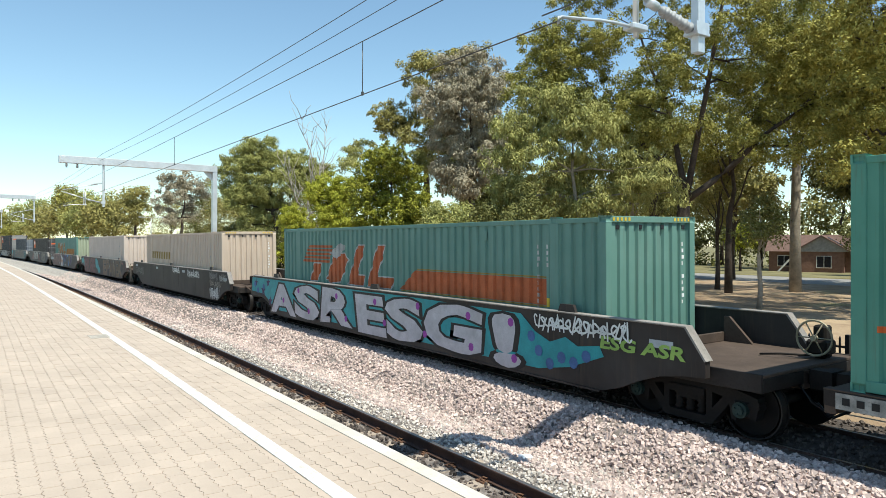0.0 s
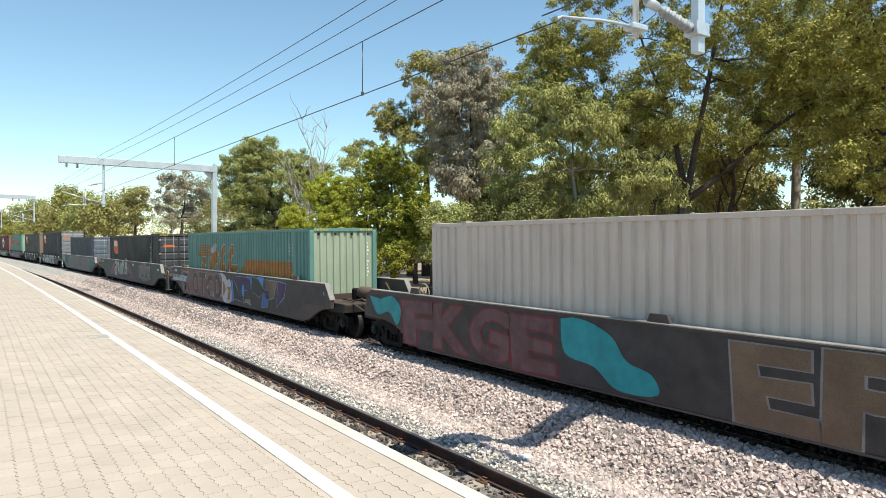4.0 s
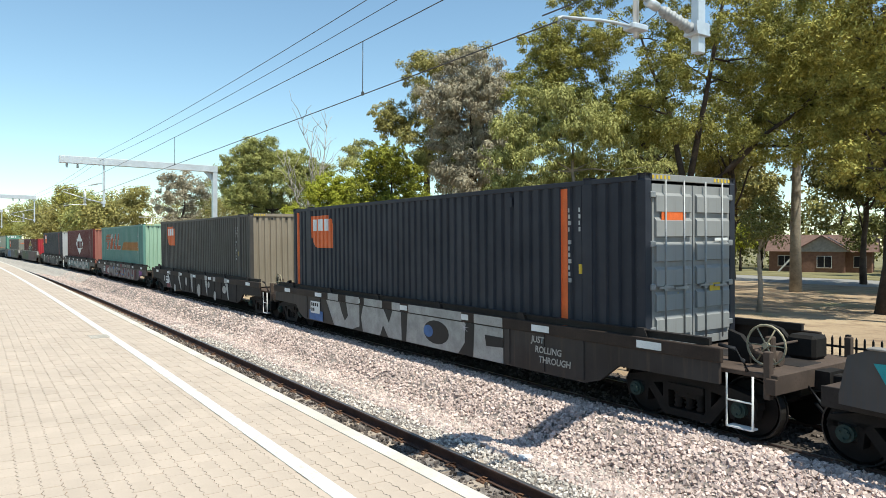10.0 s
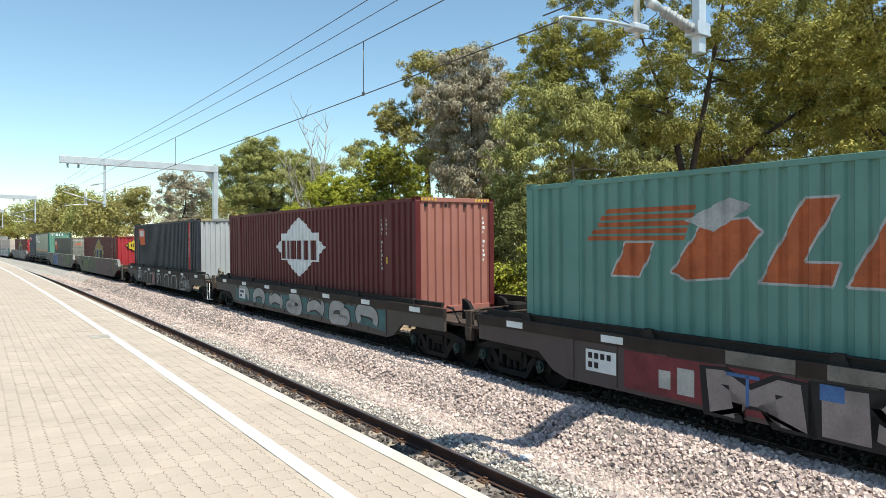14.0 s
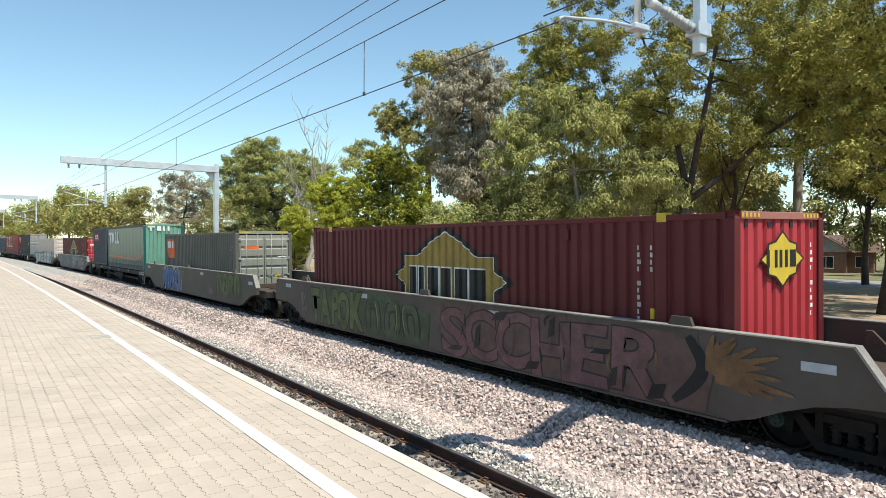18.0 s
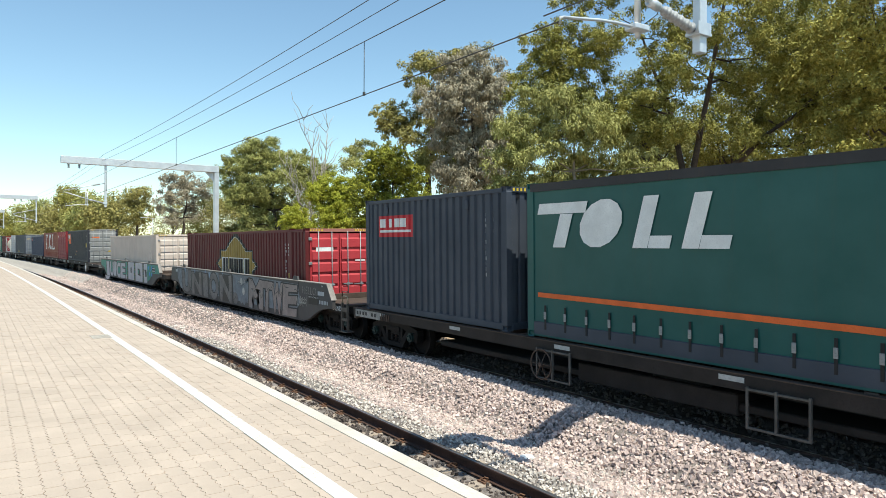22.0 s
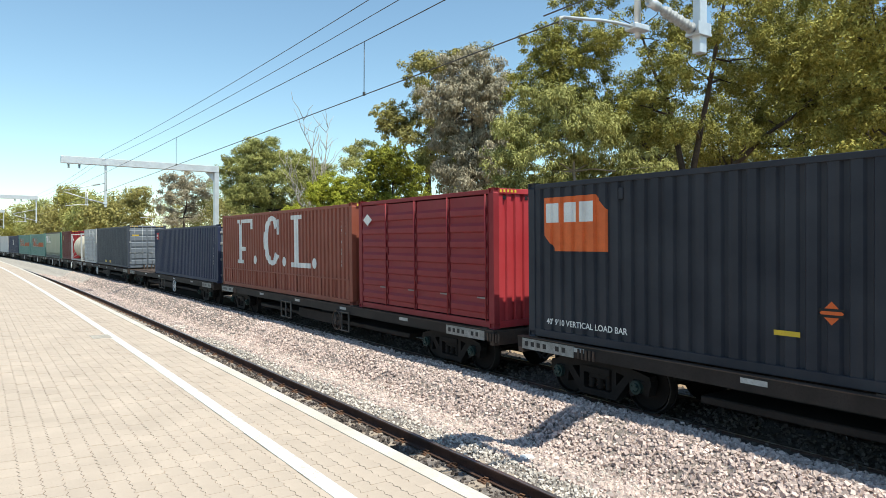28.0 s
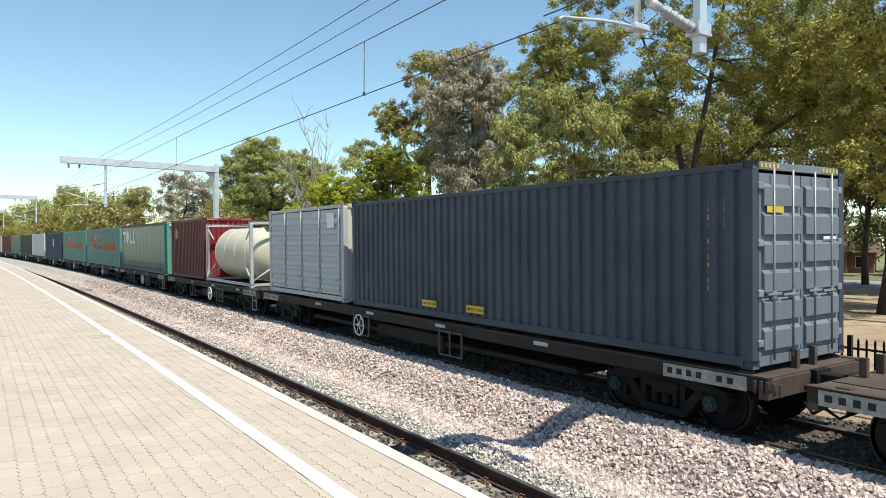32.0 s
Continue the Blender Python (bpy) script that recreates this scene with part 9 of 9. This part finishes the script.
masses_tree("dense dark green conifer-shaped tree with bright tips", -32.7, 18.7,
            [(-0.4, 8.4, 0.46), (-0.9, 7.7, 0.62), (0.1, 7.7, 0.62), (-1.5, 6.9, 0.74), (-0.2, 7.0, 0.74), (0.9, 6.8, 0.74), (-1.6, 5.8, 0.8), (-0.4, 5.9, 0.86), (1.1, 5.8, 0.86), (-1.5, 4.8, 0.86), (0.1, 4.9, 0.93), (1.5, 5.0, 0.8),
             (-1.2, 3.6, 0.9), (0.3, 3.6, 1.0), (1.5, 3.8, 0.8), (0.0, 2.2, 1.0)],
            L_CONE, M_BARK, 5, clump=0.24, size=(0.12, 0.042), droop=-0.4, trunk_r=0.16, fork=1.6, gaps=1.0, cover=1.7, deep=0.9)
dead_tree(-58.5, 24.6, G, 17.5, 6)
masses_tree("broad rounded pine-like tree", -74, 27.5,
            [(-2.9, 13.4, 1.51), (-1.1, 13.7, 1.64), (-4.5, 11.9, 1.64), (-2.3, 11.5, 1.89), (0.4, 12.2, 1.64), (2.6, 12.3, 1.64), (-4.9, 9.8, 1.77), (-2.6, 9.2, 2.02), (0.5, 9.8, 1.89), (3.2, 10.5, 1.77), (4.7, 11.3, 1.26),
             (-4.4, 7.6, 1.64), (-0.8, 7.3, 1.77), (2.6, 7.8, 1.6), (-2.6, 5.2, 1.8), (1.0, 5.0, 1.6)],
            L_PINE, M_BARK, 7, clump=0.6, size=(0.30, 0.045), droop=0.6, trunk_r=0.35, fork=3, gaps=1.0, cover=1.7)
masses_tree("bright yellow-green rounded shrub tree", -46.4, 21.5, [(-0.1, 7.4, 1.0), (0.9, 7.5, 0.75), (-0.9, 6.6, 1.0), (0.8, 6.5, 1.08), (-0.1, 5.5, 1.0), (-1.3, 7.3, 0.58), (0.6, 4.4, 1.0), (-0.8, 4.4, 0.9)],
            L_YEL, M_BARK, 8, clump=0.34, size=(0.16, 0.036), droop=0.2, trunk_r=0.14, fork=2, gaps=1.0, cover=1.7)
masses_tree("dense yellow-green shrub behind the fence", -50.5, 20.0, [(0.2, 5.6, 0.78), (-0.3, 4.9, 0.78), (0.9, 4.7, 0.87), (0.3, 3.6, 0.9), (-0.2, 2.4, 0.9)],
            L_YEL, M_BARK, 9, clump=0.3, size=(0.15, 0.036), droop=0.2, trunk_r=0.1, fork=1.2, name="shrub", category="shrub", gaps=1.0)
masses_tree("pale olive gum behind the conifer", -60, 30.5, [(-0.8, 12.0, 0.99), (0.7, 12.4, 0.99), (5.3, 11.7, 1.1), (6.5, 11.0, 0.99), (7.3, 10.3, 0.66), (-1.0, 10.5, 0.88), (2.6, 11.2, 1.0), (4.5, 9.4, 1.0)],
            L_WEEP, M_BARK, 32, clump=0.5, size=(0.26, 0.05), trunk_r=0.25, fork=5)
masses_tree("grey-green wattle tree by the line", -115.6, 26.8, [(-1.8, 13.0, 1.55), (0.7, 13.4, 1.73), (3.3, 12.3, 1.55), (-1.0, 10.9, 1.73), (2.0, 10.5, 1.82), (-2.9, 9.7, 1.46), (4.6, 9.6, 1.28), (1.0, 8.0, 1.6), (-1.6, 7.0, 1.4), (3.4, 7.0, 1.5)],
            L_GREY, M_BARK, 10, clump=0.8, size=(0.40, 0.085), droop=0.6, trunk_r=0.35, fork=4)
masses_tree("olive green gum by the line", -127.5, 22.1, [(-0.6, 11.2, 1.46), (0.8, 12.2, 1.26), (-1.5, 9.7, 1.26), (0.8, 9.4, 1.55), (-0.4, 7.4, 1.4), (1.6, 7.2, 1.2)],
            L_OLIVE, M_BARK, 11, clump=0.8, size=(0.40, 0.085), trunk_r=0.3, fork=4)
for k, (x, y, h, w) in enumerate(((-150, 22, 12, 14), (-168, 20, 13, 14), (-190, 21, 15, 15), (-205, 19, 17, 12), (-222, 16, 14, 13), (-240, 14, 15, 13), (-262, 10, 14, 13), (-285, 6, 13, 14), (-320, -2, 13, 15), (-420, 10, 15, 30), (-350, -9, 12, 15))):
    tree("far olive gum tree beside the line", x, y, G, h, w, 1.5, (L_OLIVE, L_PINE, L_GUM, L_OLIVE)[k % 4], M_BARK, 100 + k, clumps=140, per=50, size=(0.6, 0.15), trunk_r=0.3, lobes=10, spread=1.6, limbs=4, shape=0.5)
for k, (x, y, h, w) in enumerate(((-85, 30, 9, 10), (-96, 30, 10, 11), (-105, 29, 9, 10), (-138, 30, 10, 12), (-66, 30, 8, 9), (-43, 28, 4.5, 5), (-47, 29, 5, 6))):
    tree("dense dark shrub tree behind the fence", x, y, G, h, w, 0.3, (L_DARK, L_OLIVE)[k % 2], M_BARK, 140 + k, clumps=110, per=70, size=(0.26, 0.075), trunk_r=0.2, lobes=9, spread=1.1, limbs=4, shape=0.5)
# park trees
tree("olive park gum with a full crown", -27.6, 41.7, G, 15.0, 10.0, 5.0, L_GUM, M_BARK, 36, clumps=230, per=80, size=(0.22, 0.05), trunk_r=0.22, lobes=12, limbs=7, spread=0.65, shape=0.2)
tree("slim young tree with sparse leaves", -18.6, 30.5, G, 4.6, 3.4, 1.2, L_DARK, M_BARK_PALE, 20, clumps=40, per=65, size=(0.163, 0.04), trunk_r=0.11, lobes=6, spread=0.43, fork=2.2, limbs=5)
tree("tall gum with a smooth pale trunk", -25.9, 46.9, G, 21.5, 14.0, 4.6, L_GUM, M_BARK_PALE, 21, clumps=330, per=102, size=(0.22, 0.05), trunk_r=0.33, lobes=9, spread=0.94, fork=9)
tree("leaning gum with dense dark crown", -15.2, 35.4, G, 15.0, 12.0, 4.4, L_GOLD_SUNLIT, M_BARK, 22, clumps=230, size=(0.26, 0.046), per=80, trunk_r=0.42, lean=(1.5, 0.5), lobes=14, spread=0.68, shape=0.3)
tree("dark trunked park gum", -30.1, 36.9, G, 12.5, 9, 3.2, L_WEEP, M_BARK, 23, clumps=150, size=(0.26, 0.046), per=102, spread=0.65, trunk_r=0.26, lobes=7, fork=4)
tree("thin park gum with olive leaves", -30.3, 44.4, G, 9, 6, 2, L_OLIVE, M_BARK, 24, clumps=90, size=(0.26, 0.046), per=87, spread=0.65, trunk_r=0.16, lobes=6)
tree("thin pale park gum", -35.1, 40.6, G, 11, 7, 2.2, L_WEEP, M_BARK_PALE, 25, clumps=110, size=(0.26, 0.046), per=87, spread=0.65, trunk_r=0.2, lobes=7)
tree("olive gum at the park's far edge", -20, 52, G, 15, 11, 3.2, L_OLIVE, M_BARK, 26, clumps=160, per=87, size=(0.37, 0.08), spread=0.65, trunk_r=0.3, lobes=8)
tree("dark rounded tree by the house", -33.5, 73, G, 5, 5, 0.8, L_DARK, M_BARK, 28, clumps=50, per=58, size=(0.296, 0.08), spread=0.65, trunk_r=0.2, lobes=6)
tree("small bright garden tree", -47.5, 74, G, 4.4, 4.4, 0.8, L_YEL, M_BARK, 29, clumps=50, per=40, size=(0.4, 0.1), spread=0.65, trunk_r=0.15, lobes=6)
for k, (x, y, h, w) in enumerate(((-62, 92, 13, 14), (-48, 98, 14, 13), (-30, 100, 15, 14), (-15, 96, 12, 12), (-78, 80, 12, 14), (-92, 70, 12, 13), (-72, 62, 11, 10), (-60, 55, 11, 10), (-4, 92, 13, 12), (-50, 50, 12, 10))):
    tree("far tree beyond the street", x, y, -1.0, h, w, 0.6, (L_DARK, L_OLIVE, L_GUM)[k % 3], M_BARK, 160 + k, clumps=80, per=40, size=(0.7, 0.15), trunk_r=0.25, lobes=8, spread=1.4, limbs=4)
masses_tree("dark low-branched tree at the park's edge", -13, 40,
            [(-2.4, 6.5, 1.25), (0.2, 6.3, 1.4), (-3.0, 4.7, 1.05), (-0.5, 4.4, 1.3), (1.2, 3.3, 1.15), (-1.8, 3.0, 0.9), (2.4, 5.6, 1.5), (2.8, 7.6, 1.6)],
            L_DARK, M_BARK, 41, clump=0.5, size=(0.2, 0.05), trunk_r=0.22, fork=2.2, gaps=0.9)
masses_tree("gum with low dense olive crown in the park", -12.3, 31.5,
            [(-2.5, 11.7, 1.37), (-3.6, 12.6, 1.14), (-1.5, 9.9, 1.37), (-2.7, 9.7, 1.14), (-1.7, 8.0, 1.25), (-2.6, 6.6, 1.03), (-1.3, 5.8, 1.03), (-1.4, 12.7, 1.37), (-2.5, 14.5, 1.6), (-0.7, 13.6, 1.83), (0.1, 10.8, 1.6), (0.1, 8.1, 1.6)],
            L_GOLD_SUNLIT, M_BARK, 33, clump=0.42, size=(0.16, 0.038), trunk_r=0.32, fork=4.2, gaps=0.6, cover=1.1)
tree("gum with drooping olive crown over the park", -17.5, 41.0, G, 15.0, 12.0, 5.0, L_GUM, M_BARK, 34, clumps=110, per=87, size=(0.266, 0.056), trunk_r=0.3, lobes=12, limbs=8, spread=0.79, shape=0.2)
for k, (x, y, h, w) in enumerate(((-88, 66, 9, 9), (-80, 70, 8, 9), (-72, 72, 10, 10), (-64, 71, 8, 8), (-57, 74, 9, 9), (-51, 84, 10, 9), (-36, 88, 10, 9), (-30, 78, 8, 8), (-23, 75, 9, 9), (-16, 78, 8, 9), (-9, 76, 9, 9))):
    tree("dark garden tree across the street", x, y, -1.0, h, w, 0.2, (L_DARK, L_OLIVE, L_DARK)[k % 3], M_BARK, 180 + k, clumps=100, per=40, size=(0.5, 0.14), trunk_r=0.2, lobes=9, spread=0.86, limbs=3, shape=0.4)
for k, (x, y, h, w, m) in enumerate(((-22.0, 56, 15, 11, L_OLIVE), (-27.5, 60, 13, 10, L_DARK), (-16.5, 53, 14, 11, L_DARK), (-38.0, 58, 12, 10, L_OLIVE), (-46.0, 57, 11, 9, L_DARK))):
    tree("park gum on the street's near side", x, y, G, h, w, 3.4, m, M_BARK, 200 + k, clumps=170, per=60, size=(0.42, 0.10), trunk_r=0.24, lobes=11, spread=0.79, limbs=6, shape=0.3)


def build_woods():
    """Far scrub and garden hedges that close the view beyond the street."""
    nr, rng = np.random.default_rng(12), random.Random(12)
    cen = []
    for k in range(900):
        x = rng.uniform(-170, 20)
        top = 5.6 + 2.5 * noise.noise(Vector((x * 0.12, 3.1, 0)))
        y = 90 + rng.uniform(0, 14) - 0.12 * abs(x + 40)
        cen.append((x, y, -1.0 + max(0.3, top) * rng.random() ** 0.8))
    for k in range(260):
        x = rng.uniform(-120, -52)
        cen.append((x, 72 + rng.uniform(-1, 1) + 0.1 * x, -1.0 + 2.4 * rng.random()))
    woods = leaves("woods", cen, (1.6, 1.6, 1.2), 34, (0.6, 0.16), 0.3, L_DARK, nr, None)
    tagged(woods, "far dark scrub and hedges beyond the street", "scrub", kind="stuff")


build_woods()
# shrubs on the fence line
for k, (x, y, h, w, m) in enumerate(((-19.0, 17.2, 3.4, 2.6, L_CONE), (-20.6, 16.4, 2.3, 2.4, L_CONE), (-23.7, 17.9, 4.9, 2.8, L_DARK), (-21.9, 18.6, 4.6, 3.0, L_DARK), (-26.3, 18.6, 5.2, 3.2, L_PINE), (-29.9, 19.9, 5.6, 3.0, L_PINE), (-17.6, 15.4, 1.1, 1.6, L_YEL), (-24.0, 20.8, 6.0, 3.6, L_DARK), (-27.5, 21.4, 5.6, 4.0, L_DARK))):
    tree("leafy green shrub behind the fence", x, y, G, G + h, w, G + 0.3, m, M_BARK, 60 + k, clumps=75, per=85, size=(0.13, 0.042), droop=0.1, trunk_r=0.06, lobes=7, spread=0.4, limbs=3, name="shrub", category="shrub", shape=0.5)


# loose stones, laid last
stones("ballast_stones", M_STONE, 36000, -24, -3.0, 6.1, 9.1, (0.023, 0.050), 5, "pinkish grey angular ballast stones")
stones("old_ballast_stones", M_STONE_GREY, 15000, -26, -4.0, 5.32, 7.6, (0.017, 0.036), 6, "pale grey weathered ballast stones")
stones("far_ballast_stones", M_STONE, 15000, -75, -22, 5.4, 9.0, (0.03, 0.06), 7, "pale ballast stones further along")
# these stones deepen the shade under the train by their colour
stones("track_ballast_stones", M_STONE_SHADED_BROWN, 9000, -30, -2.0, 9.0, 12.3, (0.02, 0.045), 8, "ballast stones under the freight track")
stones("platform_track_stones", M_STONE_SHADED_BROWN, 5000, -26, -3.0, 4.4, 5.18, (0.02, 0.04), 9, "ballast stones beside the platform")
build_pavers(platform)
motions()
